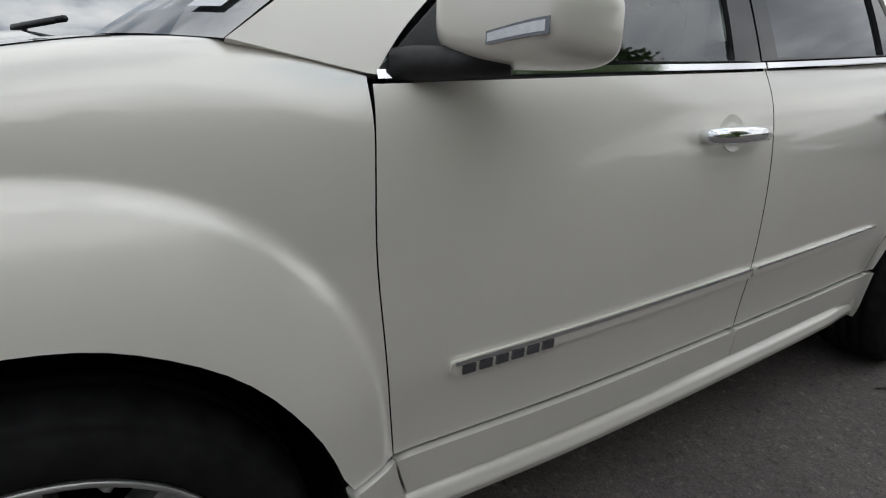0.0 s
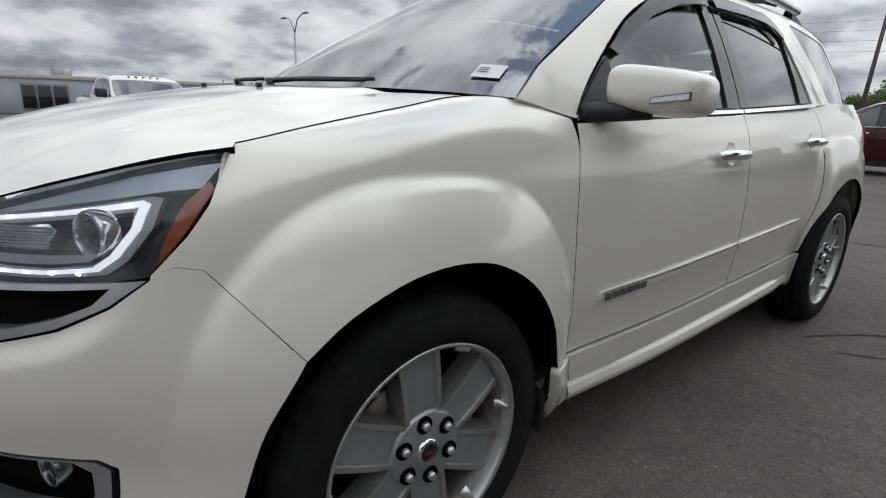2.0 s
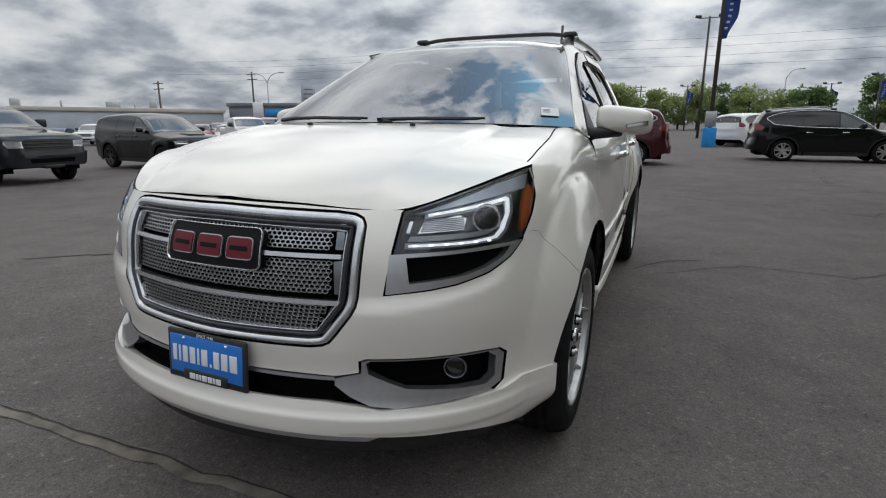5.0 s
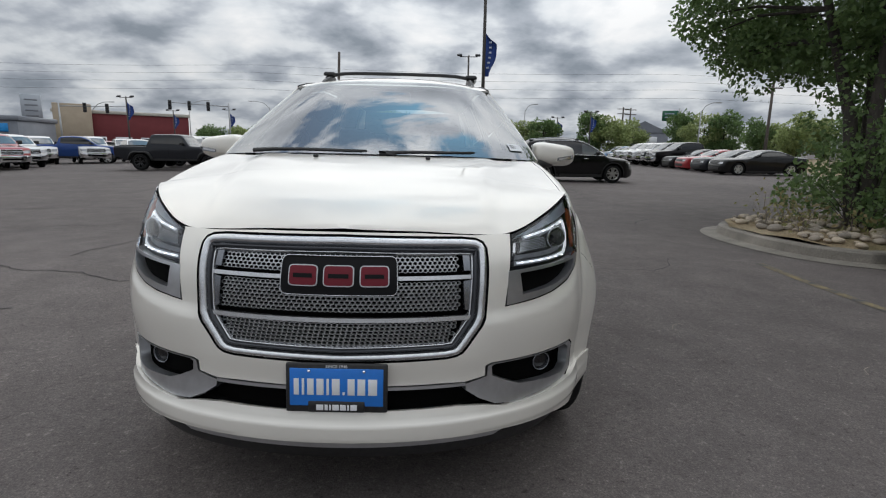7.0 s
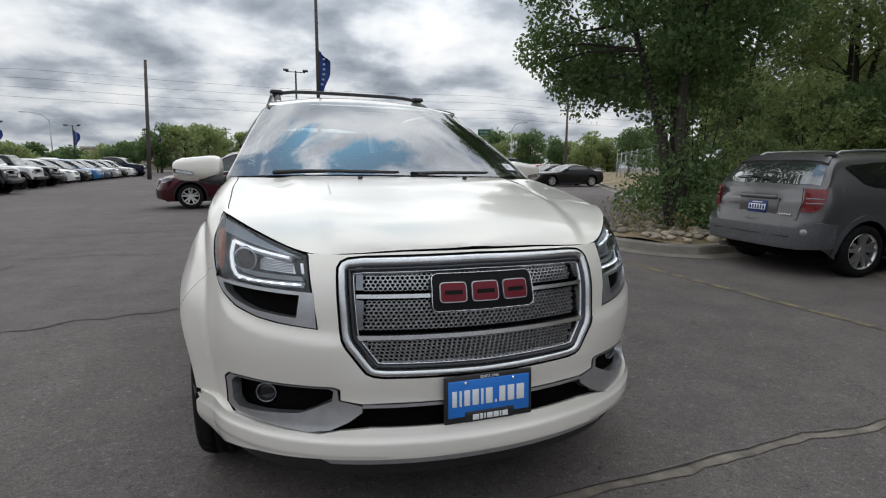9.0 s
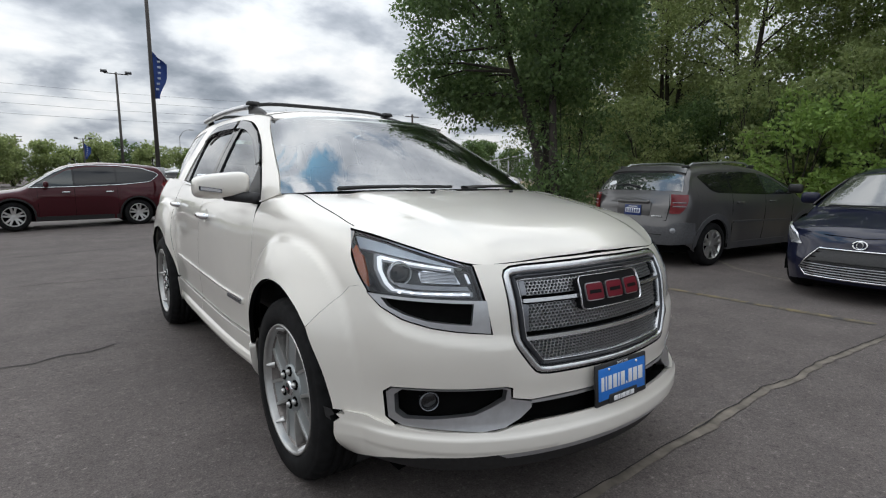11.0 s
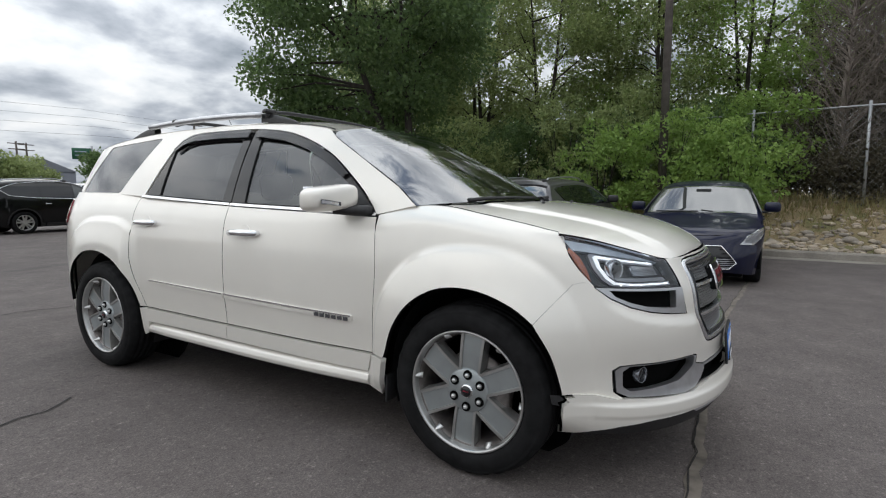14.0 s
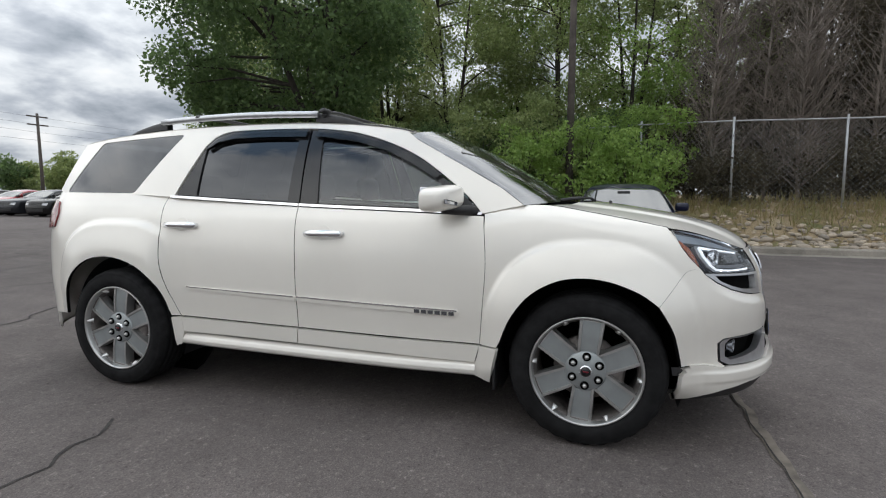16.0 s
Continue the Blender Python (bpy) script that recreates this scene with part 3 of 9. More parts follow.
def build_wheel(name="wheel"):
    """Six-spoke polished wheel with its tyre; axle along x, outside towards +x."""
    w = root(name)
    R, hw = 0.393, 0.128
    prof = [(0.268, -hw + 0.02), (0.30, -hw), (0.350, -hw - 0.006), (0.376, -hw + 0.012), (R - 0.004, -hw + 0.035)]
    for g in (-0.062, -0.02, 0.024, 0.066):
        prof += [(R, g - 0.006), (R - 0.008, g - 0.004), (R - 0.008, g + 0.004), (R, g + 0.006)]
    prof += [(R - 0.004, hw - 0.035), (0.381, hw - 0.014), (0.371, hw - 0.004), (0.362, hw + 0.003), (0.356, hw + 0.001), (0.352, hw + 0.006), (0.31, hw + 0.009), (0.290, hw + 0.004), (0.281, hw - 0.006), (0.268, hw - 0.02)]
    tyre = lathe(prof, 120)
    # tread blocks notched into both shoulders
    k = len(prof)
    tyre.verts.ensure_lookup_table()
    for i in range(120):
        if (i // 2) % 2:
            for p, (pr, px) in enumerate(prof):
                if 0.084 < abs(px) < 0.118 and pr > 0.37:
                    v = tyre.verts[i * k + p]
                    v.co.y, v.co.z = v.co.y * (1 - 0.006 / pr), v.co.z * (1 - 0.006 / pr)
    part("tyre", sharpen(tyre, 50), RUBBER, w)
    rim = lathe([(0.272, hw - 0.022), (0.281, hw - 0.004), (0.2775, hw + 0.003), (0.271, hw + 0.001), (0.266, hw - 0.010), (0.262, hw - 0.03)], 72)
    part("rim", sharpen(rim, 40), RIM, w)
    part("barrel", lathe([(0.262, hw - 0.03), (0.250, hw - 0.05), (0.244, -0.04), (0.248, -hw + 0.02)], 48), BRAKE, w, "dusty wheel barrel")
    # one spoke: a broad tapering bar with a sunk grey panel
    n = 10

    def spoke(u, v):
        r = 0.050 + 0.2235 * u
        half = 0.054 + 0.010 * u
        t = (v - 0.5) * 2
        x = 0.098 + 0.012 * math.sin(math.pi * u) - 0.022 * u + 0.02 * u * u
        edge = abs(t)
        x += 0.0 if edge > 0.70 else -0.007
        if edge > 0.94:
            x -= 0.03
        return (x, half * t, r)

    vs = [0, 0.03, 0.031, 0.135, 0.15, 0.5, 0.85, 0.865, 0.969, 0.97, 1.0]
    sp_v = [spoke(i / n, v) for i in range(n + 1) for v in vs]
    k = len(vs)
    sp_f = [(i * k + j, i * k + j + 1, (i + 1) * k + j + 1, (i + 1) * k + j) for i in range(n) for j in range(k - 1)]
    bm = from_data(sp_v, sp_f)
    bm.faces.ensure_lookup_table()
    for i, f in enumerate(bm.faces):
        j = i % (k - 1)
        f.material_index = 1 if 4 <= j <= 5 and 1 <= i // (k - 1) <= n - 2 else 0
    sh = bmesh.ops.extrude_face_region(bm, geom=bm.faces[:])
    for g in sh["geom"]:
        if isinstance(g, bmesh.types.BMVert):
            g.co.x -= 0.03
    first = part("spoke", sharpen(bm, 30), [RIM, ALLOY_GREY], w)
    for i in range(1, 6):
        share(first, w, pose(0, 0, 0, 60 * i))
    lip = from_data([(0.0, -0.015, 0.0), (0.0, 0.015, 0.0), (0.0, 0.006, 0.03), (0.0, -0.006, 0.03), (0.034, -0.004, 0.012), (0.034, 0.004, 0.012), (0.034, 0.003, 0.03), (0.034, -0.003, 0.03)], [(4, 5, 6, 7), (0, 1, 5, 4), (1, 2, 6, 5), (2, 3, 7, 6), (3, 0, 4, 7)])
    wedge = part("wedge", lip, ALLOY, w, m=pose(0.088, 0, 0, 30) @ pose(0, 0, 0.246))
    for i in range(1, 6):
        share(wedge, w, pose(0.088, 0, 0, 30 + 60 * i) @ pose(0, 0, 0.246))
    hub = lathe([(0.0, 0.108), (0.092, 0.106), (0.102, 0.098), (0.104, 0.06)], 36)
    part("hub", sharpen(hub), ALLOY_GREY, w)
    nut_bm = lathe([(0.0, 0.026), (0.008, 0.0245), (0.0118, 0.018), (0.0118, 0.0)], 6)
    nut = part("wheel_nut", nut_bm, ALLOY, w, m=pose(0, 0, 0, 3) @ pose(0.098, 0, 0.074))
    # raised near-black disc in place of the shade in each nut's well
    well_bm = lathe([(0.0, 0.002), (0.0185, 0.002), (0.0205, 0.0045), (0.022, 0.002), (0.022, -0.004)], 20)
    well = part("nut_well", well_bm, SHADE_BLACK, w, m=pose(0, 0, 0, 3) @ pose(0.1075, 0, 0.074))
    for i in range(1, 6):
        share(nut, w, pose(0, 0, 0, 3 + 60 * i) @ pose(0.098, 0, 0.074))
        share(well, w, pose(0, 0, 0, 3 + 60 * i) @ pose(0.1075, 0, 0.074))
    cap = part("centre_cap", sharpen(lathe([(0.0, 0.118), (0.026, 0.117), (0.032, 0.113), (0.034, 0.1)], 32)), CHROME, w)
    disc = part("cap_disc", lathe([(0.0, 0.1195), (0.024, 0.119), (0.025, 0.117)], 32), BLACK_GLOSS, w)
    red = rbox(0.003, 0.028, 0.007, 0.001, 1)
    part("badge_bar", red, RED_BADGE, w, m=pose(0.12, 0, -0.0035))
    part("brake_disc", sharpen(lathe([(0.03, 0.03), (0.165, 0.03), (0.165, 0.005), (0.03, 0.005)], 48)), BRAKE, w)
    part("caliper", rbox(0.07, 0.11, 0.17, 0.02, 2), BRAKE, w, m=pose(0.035, 0.135, -0.085))
    return w


def strip(fn, outer, inner, sx=1, lift=0.006, steps=4):
    """A rounded frame between two outlines with the same number of points."""
    n = len(outer)
    vs, fs = [], []
    for k in range(steps + 1):
        u = k / steps
        h = lift * math.sin(math.pi * min(1, max(0, u * 1.0))) if 0 < k < steps else -0.012
        for p, q in zip(outer, inner):
            a, b = p[0] + (q[0] - p[0]) * u, p[1] + (q[1] - p[1]) * u
            P = Vector(fn(a, b))
            e = 1e-3
            nrm = (Vector(fn(a + e, b)) - P).cross(Vector(fn(a, b + e)) - P)
            nrm.normalize()
            if nrm.dot(P - Vector((0, max(0.6, P.y), 0.7))) < 0:
                nrm = -nrm
            P = P + nrm * h
            vs.append((sx * P.x, P.y, P.z))
    for k in range(steps):
        for i in range(n):
            j = (i + 1) % n
            fs.append((k * n + i, k * n + j, (k + 1) * n + j, (k + 1) * n + i))
    bm = from_data(vs, fs)
    bmesh.ops.recalc_face_normals(bm, faces=bm.faces[:])
    return bm


suv = root("sport_utility_vehicle", label="pearl white sport utility vehicle with chrome grille, parked on asphalt", category="car")

ARCH_F = [(0.455, 0.43), (0.395, 0.603), (0.297, 0.745), (0.17, 0.828), (0.046, 0.856), (-0.096, 0.846), (-0.235, 0.797), (-0.325, 0.735)]
ARCH_F2 = [(-0.325, 0.735), (-0.393, 0.618), (-0.428, 0.493), (-0.437, 0.445)]
ARCH_R = [(2.607, 0.47), (2.653, 0.637), (2.745, 0.756), (2.897, 0.832), (3.074, 0.86), (3.241, 0.829), (3.379, 0.729), (3.449, 0.593), (3.471, 0.45)]
GAP_F = [(0.541, 1.15), (0.521, 0.907), (0.533, 0.686), (0.551, 0.468)]
GAP_B = [(1.669, 1.206), (1.666, 1.109), (1.661, 0.964), (1.655, 0.744), (1.650, 0.619), (1.651, 0.482)]
GAP_R = [(2.666, 1.2545), (2.682, 1.188), (2.667, 1.015), (2.657, 0.827), (2.617, 0.666), (2.552, 0.531), (2.528, 0.490)]


def lamp_edge(deg, z):
    """Plan position of the lamp's rear edge, with the panel gap."""
    r = nose_r(radians(deg), z)
    return (YF - r * math.cos(radians(deg)) + 0.005, z)


SEAM_HL = [lamp_edge(36.6, 0.893), lamp_edge(38.4, 0.955), lamp_edge(39.8, 1.03), lamp_edge(40.1, 1.085), (-0.372, 1.099)]


def belt_line(y0, y1, dz=0.0, n=8):
    return [(y0 + (y1 - y0) * k / n, table(BELT, y0 + (y1 - y0) * k / n) + dz) for k in range(n + 1)]


for sx in (1, -1):
    # front wing
    top = [(y, table(TOP_Z, y)) for y in (-0.335, -0.29, -0.2, -0.1, 0.0, 0.1, 0.2, 0.28, 0.36, 0.45)]
    wing = SEAM_HL + top + spline(GAP_F) + [(0.452, 0.468)] + spline(ARCH_F[0:1] + ARCH_F[1:], 4)[2:] + [(-0.452, 0.895), (-0.49, 0.903)]
    part("front_wing", sheet(wing, fender_map, 0.011, depth=0.02, sx=sx, inset=0.0009, seal=True), [PEARL, SHADE_BLACK], suv)
    # doors
    fd = spline(GAP_F)[::-1] + belt_line(0.56, 1.655, -0.012) + spline(GAP_B) + [(1.1, 0.474)]
    front_door = part("front_door", sheet(fd, side_map, 0.03, depth=0.018, sx=sx, inset=0.0021, seal=True), [PEARL, SHADE_BLACK], suv)
    rd = spline(GAP_B)[::-1] + belt_line(1.68, 2.65, -0.012) + spline(GAP_R) + [(2.1, 0.486)]
    rear_door = part("rear_door", sheet(rd, side_map, 0.03, depth=0.018, sx=sx, inset=0.0021, seal=True), [PEARL, SHADE_BLACK], suv)
    # lower cladding of the doors
    part("door_cladding", sheet([(0.551, 0.462), (1.1, 0.468), (1.651, 0.476), (1.653, 0.385), (1.1, 0.375), (0.577, 0.366)], side_map, 0.03, depth=0.025, sx=sx, lift=0.012, inset=0.003), PEARL, front_door)
    part("door_cladding", sheet([(1.653, 0.476), (2.1, 0.48), (2.523, 0.484), (2.508, 0.386), (2.1, 0.388), (1.655, 0.385)], side_map, 0.03, depth=0.025, sx=sx, lift=0.012, inset=0.003), PEARL, rear_door)
    part("wing_cladding", sheet([(0.549, 0.463), (0.575, 0.366), (0.60, 0.30), (0.495, 0.262), (0.448, 0.463)], side_map, 0.025, depth=0.03, sx=sx, lift=0.010), PEARL, suv)
    part("quarter_cladding", sheet([(2.526, 0.485), (2.607, 0.475), (2.589, 0.285), (2.54, 0.30), (2.51, 0.386)], side_map, 0.025, depth=0.03, sx=sx, lift=0.008), PEARL, suv)
    # sill
    sill_prof = [(0.880, 0.372), (0.915, 0.366), (0.935, 0.348), (0.942, 0.322), (0.936, 0.302), (0.915, 0.288), (0.84, 0.278), (0.80, 0.30)]

    def sill(u, v, sx=sx):
        y = 0.575 + (2.54 - 0.575) * u
        k = min(len(sill_prof) - 1.001, v * (len(sill_prof) - 1))
        i = int(k)
        (x0, z0), (x1, z1) = sill_prof[i], sill_prof[i + 1]
        f = table(WY, max(y, 0.6)) - 0.014 * smooth01(2.3, 2.54, y)
        return (sx * (x0 + (x1 - x0) * (k - i)) * f, y, z0 + (z1 - z0) * (k - i) + 0.008 * smooth01(0.9, 2.4, y))

    bm = grid_surface(sill, 40, 28)
    bmesh.ops.recalc_face_normals(bm, faces=bm.faces[:])
    part("sill", bm, PEARL, suv)
    # rear quarter
    qp = [(2.67, 1.26)] + spline(GAP_R)[1:] + [(2.605, 0.485)] + spline(ARCH_R)[2:]
    qp = qp + [(3.50, 0.45), (3.62, 0.43), (3.80, 0.43), (3.86, 0.8), (3.86, 1.285)] + belt_line(3.72, 2.70, 0.0)
    part("rear_quarter", sheet(qp, side_map, 0.013, depth=0.02, sx=sx, seal=True), [PEARL, SHADE_BLACK], suv)
    part("tail_lamp", sheet(rounded([(3.625, 1.04), (3.60, 1.13), (3.66, 1.22), (3.83, 1.235), (3.84, 1.02)], 0.02), side_map, 0.02, depth=0.02, sx=sx, lift=0.012), RED_LENS, suv, "red and smoked tail lamp")
    # greenhouse frame with holes for the doors and the quarter window
    roof_side = [(y, table(ROOF_EDGE, y)) for y in (1.06, 1.12, 1.25, 1.4, 1.6, 1.8, 2.05, 2.3, 2.6, 2.9, 3.15, 3.4, 3.6, 3.72)]
    win_top = [(2.492, 1.574), (2.43, 1.645), (2.312, 1.682), (2.05, 1.686), (1.798, 1.682), (1.616, 1.672), (1.378, 1.637), (1.142, 1.563), (0.942, 1.469), (0.748, 1.337), (0.632, 1.243), (0.566, 1.172)]
    hole = belt_line(0.57, 2.614, 0.004, 20) + spline(win_top, 4)
    quarter = rounded([(3.72, 1.287), (3.50, 1.645), (2.708, 1.674), (2.979, 1.276)], 0.03)
    frame_out = [(0.335, 1.207), (0.463, 1.300), (0.718, 1.440), (0.985, 1.583)] + roof_side + [(3.84, 1.30)] + belt_line(3.80, 0.57, -0.004, 24) + [(0.54, 1.163)]
    part("side_frame", sheet(frame_out, green_map, 0.028, [hole, quarter], 0.02, sx, lift=0.0), PEARL, suv)
    part("quarter_window", sheet(offset_poly(quarter, 0.0), green_map, 0.05, depth=0.01, sx=sx, inset=-0.004, lift=-0.003), GLASS_DARK, suv, "tinted quarter window")
    # blacked-out door frames, glass and chrome belt strip
    bf = [(1.667, 1.211)] + belt_line(1.60, 0.575, 0.012)[0:] + [(0.60, 1.208), (0.70, 1.292), (0.78, 1.352)] + [(0.942, 1.465), (1.142, 1.559), (1.378, 1.632), (1.616, 1.667), (1.712, 1.672), (1.70, 1.5)]
    fg = [(1.548, 1.218), (0.79, 1.192), (0.79, 1.315), (0.855, 1.358), (1.043, 1.468), (1.247, 1.556), (1.45, 1.606), (1.62, 1.622)]
    part("window_frame", sheet(bf, green_map, 0.04, [fg], 0.014, sx, inset=0.003, lift=-0.006), BLACK_GLOSS, front_door, "gloss black window surround")
    part("window_pane", sheet(fg, green_map, 0.05, depth=0, sx=sx, inset=-0.006, lift=-0.016), GLASS_FRONT, front_door, "lightly tinted door glass")
    rf = belt_line(1.672, 2.60, 0.012) + [(2.485, 1.570), (2.425, 1.640), (2.31, 1.676), (2.05, 1.681), (1.80, 1.677), (1.722, 1.672), (1.706, 1.5)]
    rg = [(1.757, 1.232), (2.44, 1.262), (2.475, 1.57), (2.40, 1.612), (2.1, 1.622), (1.79, 1.618)]
    part("window_frame", sheet(rf, green_map, 0.04, [rg], 0.014, sx, inset=0.003, lift=-0.006), BLACK_GLOSS, rear_door, "gloss black window surround")
    part("window_pane", sheet(rg, green_map, 0.05, depth=0, sx=sx, inset=-0.006, lift=-0.016), GLASS_DARK, rear_door, "dark privacy glass")
    for door, y0, y1 in ((front_door, 0.556, 1.664), (rear_door, 1.672, 2.64)):
        bs = belt_line(y0, y1, -0.009, 14) + belt_line(y1, y0, 0.006, 14)
        part("belt_strip", sheet(bs, green_map, 0.02, depth=0.01, sx=sx, inset=0.0005, lift=0.006), CHROME, door, "chrome belt strip")
    # smoked visors over the side windows
    v1 = [(1.665, 1.668), (1.616, 1.667), (1.378, 1.632), (1.142, 1.559), (0.942, 1.465), (0.80, 1.368), (0.84, 1.350), (0.97, 1.425), (1.16, 1.515), (1.39, 1.582), (1.60, 1.612), (1.66, 1.613)]
    v2 = [(1.73, 1.668), (1.80, 1.674), (2.05, 1.678), (2.31, 1.673), (2.42, 1.637), (2.475, 1.575), (2.452, 1.560), (2.39, 1.600), (2.29, 1.622), (2.05, 1.626), (1.80, 1.620), (1.735, 1.618)]
    for door, v in ((front_door, v1), (rear_door, v2)):
        part("rain_visor", sheet(v, green_map, 0.03, depth=0.012, sx=sx, inset=0.001, lift=0.012), SMOKE, door, "smoked acrylic rain visor")
    # body side moulding, in two lengths, with its bright edge
    for door, y0, y1, f in ((front_door, 0.662, 1.648, 0), (rear_door, 1.658, 2.455, 1)):
        z0, z1 = 0.633 + 0.0245 * (y0 - 0.66), 0.633 + 0.0245 * (y1 - 0.66)
        h0, h1 = (0.017, 0.0165) if f == 0 else (0.016, 0.011)
        ml = [(y0, z0 - h0), (y1, z1 - h1), (y1, z1 + h1), (y0, z0 + h0)]
        ml = rounded(ml, 0.012) if f == 0 else ml
        mould = part("side_moulding", sheet(ml, side_map, 0.02, depth=0.014, sx=sx, lift=0.008), PEARL, door)
        ce = [(y0 + 0.01, z0 + h0 * 0.42), (y1, z1 + h1 * 0.42), (y1, z1 + h1 * 0.92), (y0 + 0.01, z0 + h0 * 0.92)]
        part("bright_edge", sheet(ce, side_map, 0.03, depth=0.004, sx=sx, inset=0, lift=0.0105), CHROME, mould, "thin chrome edge")
        if f == 0:
            # emblem drawn as plain bars
            for k in range(6):
                ya = 0.688 + 0.0385 * k
                za = 0.628 + 0.0245 * (ya - 0.66)
                part("emblem_bar", sheet([(ya, za - 0.0095), (ya + 0.029, za - 0.009), (ya + 0.029, za + 0.0098), (ya, za + 0.0095)], side_map, 0.05, depth=0.004, sx=sx, inset=0, lift=0.0125), DARKCHROME, mould)
    # door handles with their cups
    for door, yh, zh in ((front_door, 1.468, 1.040), (rear_door, 2.50, 1.072)):
        xh = side_x(yh, zh)
        hs = [(xh - 0.004, yh - 0.118, zh), (xh + 0.022, yh - 0.105, zh + 0.002), (xh + 0.034, yh - 0.06, zh + 0.003), (xh + 0.037, yh, zh + 0.003), (xh + 0.034, yh + 0.06, zh + 0.003), (xh + 0.024, yh + 0.105, zh), (xh - 0.002, yh + 0.118, zh - 0.002)]
        bm = tube([(sx * a, b, c) for a, b, c in hs], [0.013, 0.019, 0.021, 0.021, 0.0205, 0.019, 0.013], 12)
        part("door_handle", bm, CHROME, door, "chrome pull handle")
        cup = [(yh + 0.005 + 0.052 * math.cos(a), zh + 0.004 + 0.046 * math.sin(a)) for a in [2 * math.pi * k / 24 for k in range(24)]]
        part("handle_cup", sheet(cup, lambda y, z, yh=yh, zh=zh: (side_x(y, z) + 0.0025 - 0.004 * (1 - ((y - yh - 0.005) / 0.052) ** 2 - ((z - zh - 0.004) / 0.046) ** 2), y, z), 0.012, depth=0.004, sx=sx), PEARL, door)

# nose: bumper cover with openings
GRILLE = [(0.0, 0.986), (0.38, 0.980), (0.43, 0.975), (0.455, 0.964), (0.468, 0.945), (0.472, 0.915), (0.470, 0.75), (0.466, 0.722), (0.455, 0.697), (0.41, 0.632), (0.395, 0.614), (0.375, 0.604), (0.34, 0.599), (0.0, 0.594)]


def xz_to_a(x, z):
    """Outline coordinate of the point x across at height z on the nose."""
    lo, hi = 0.0, radians(60)
    for _ in range(24):
        m = (lo + hi) / 2
        lo, hi = (m, hi) if nose_r(m, z) * math.sin(m) < x else (lo, m)
    return lo * RAD


def both(half):
    """Closes a right-hand half outline, given from top centre to bottom centre, with its mirror."""
    return half + [(-a, z) for a, z in half[::-1] if a > 1e-6]


def scaled(half, dx, dz, zc=0.79):
    return [(max(0.0, x - dx * min(1, x / 0.2)), z - dz * (1 if z > zc else -1)) for x, z in half]


gr_out = both([(xz_to_a(x, z), z) for x, z in GRILLE])
HLAMP = [(21.2, 0.868), (27, 0.866), (33, 0.874), (36.6, 0.888), (38.4, 0.955), (39.8, 1.03), (40.1, 1.092), (38, 1.0855), (34, 1.0645), (30, 1.0375), (26, 1.009), (23.2, 0.9885), (22.2, 0.982)]
HTRIM = [(20.8, 0.868), (36.6, 0.884), (34.5, 0.842), (31.5, 0.805), (28, 0.780), (25, 0.768), (20.4, 0.756)]
FOG = [(33.6, 0.545), (32.8, 0.562), (30.5, 0.566), (24.5, 0.566), (18.6, 0.566), (17.9, 0.560), (17.8, 0.524), (15.0, 0.506), (15.0, 0.486), (16.6, 0.455), (18.8, 0.428), (21.5, 0.420), (27.5, 0.428), (31.5, 0.432), (33.3, 0.455)]
FOG_IN = [(32.5, 0.540), (31.5, 0.5615), (26, 0.563), (18.9, 0.563), (18.4, 0.556), (18.6, 0.522), (20.6, 0.497), (22.6, 0.476), (28, 0.461), (31.3, 0.457), (32.4, 0.476)]
ang = lambda pts: [(pa(d), z) for d, z in pts]
hl_top = [(40.4, 1.10), (38, 1.09), (34, 1.07), (30, 1.043), (26, 1.014), (23.2, 0.992), (22, 0.986), (17, 0.986), (10, 0.995), (0, 0.998)]
edge = [(0.0, 0.515), (pa(12), 0.515), (pa(15), 0.512)]
edge += ang([(17.6, 0.525), (17.6, 0.561), (18.4, 0.569), (24.5, 0.569), (30.5, 0.569), (33.0, 0.565), (34.0, 0.545), (33.7, 0.455), (32.2, 0.425), (36, 0.437), (39, 0.447)])
arch_a = []
for y, z in spline(ARCH_F2, 4)[::-1]:
    x = side_x(y, z) - flare(y, z)
    arch_a.append((math.atan2(x, YF - y) * RAD, z))
rest = []
seam_yz = [(-0.325, 0.735), (-0.452, 0.896), (-0.49, 0.904), (-0.528, 0.895)]
for y, z in [(p[0] + (q[0] - p[0]) * k / 8, p[1] + (q[1] - p[1]) * k / 8) for p, q in zip(seam_yz, seam_yz[1:]) for k in range(8)][1:] + seam_yz[-1:]:
    x = side_x(y, z) - flare(y, z)
    rest.append((math.atan2(x, YF - y) * RAD, z))
rest += ang([(36.7, 0.884), (34.6, 0.840), (31.6, 0.802), (28, 0.777), (25, 0.765), (20.2, 0.753), (21.0, 0.868), (22.0, 0.978), (22.2, 0.984), (17, 0.984), (10, 0.992)]) + [(0.0, 0.994)]
half = edge + arch_a + rest
full = half + [(-a, z) for a, z in half[::-1] if a > 1e-6]
bumper = part("front_bumper", sheet(full, nose_map, 0.0145, [gr_out], 0.025, inset=0.0009, seal=True), [PEARL, SHADE_BLACK], suv)

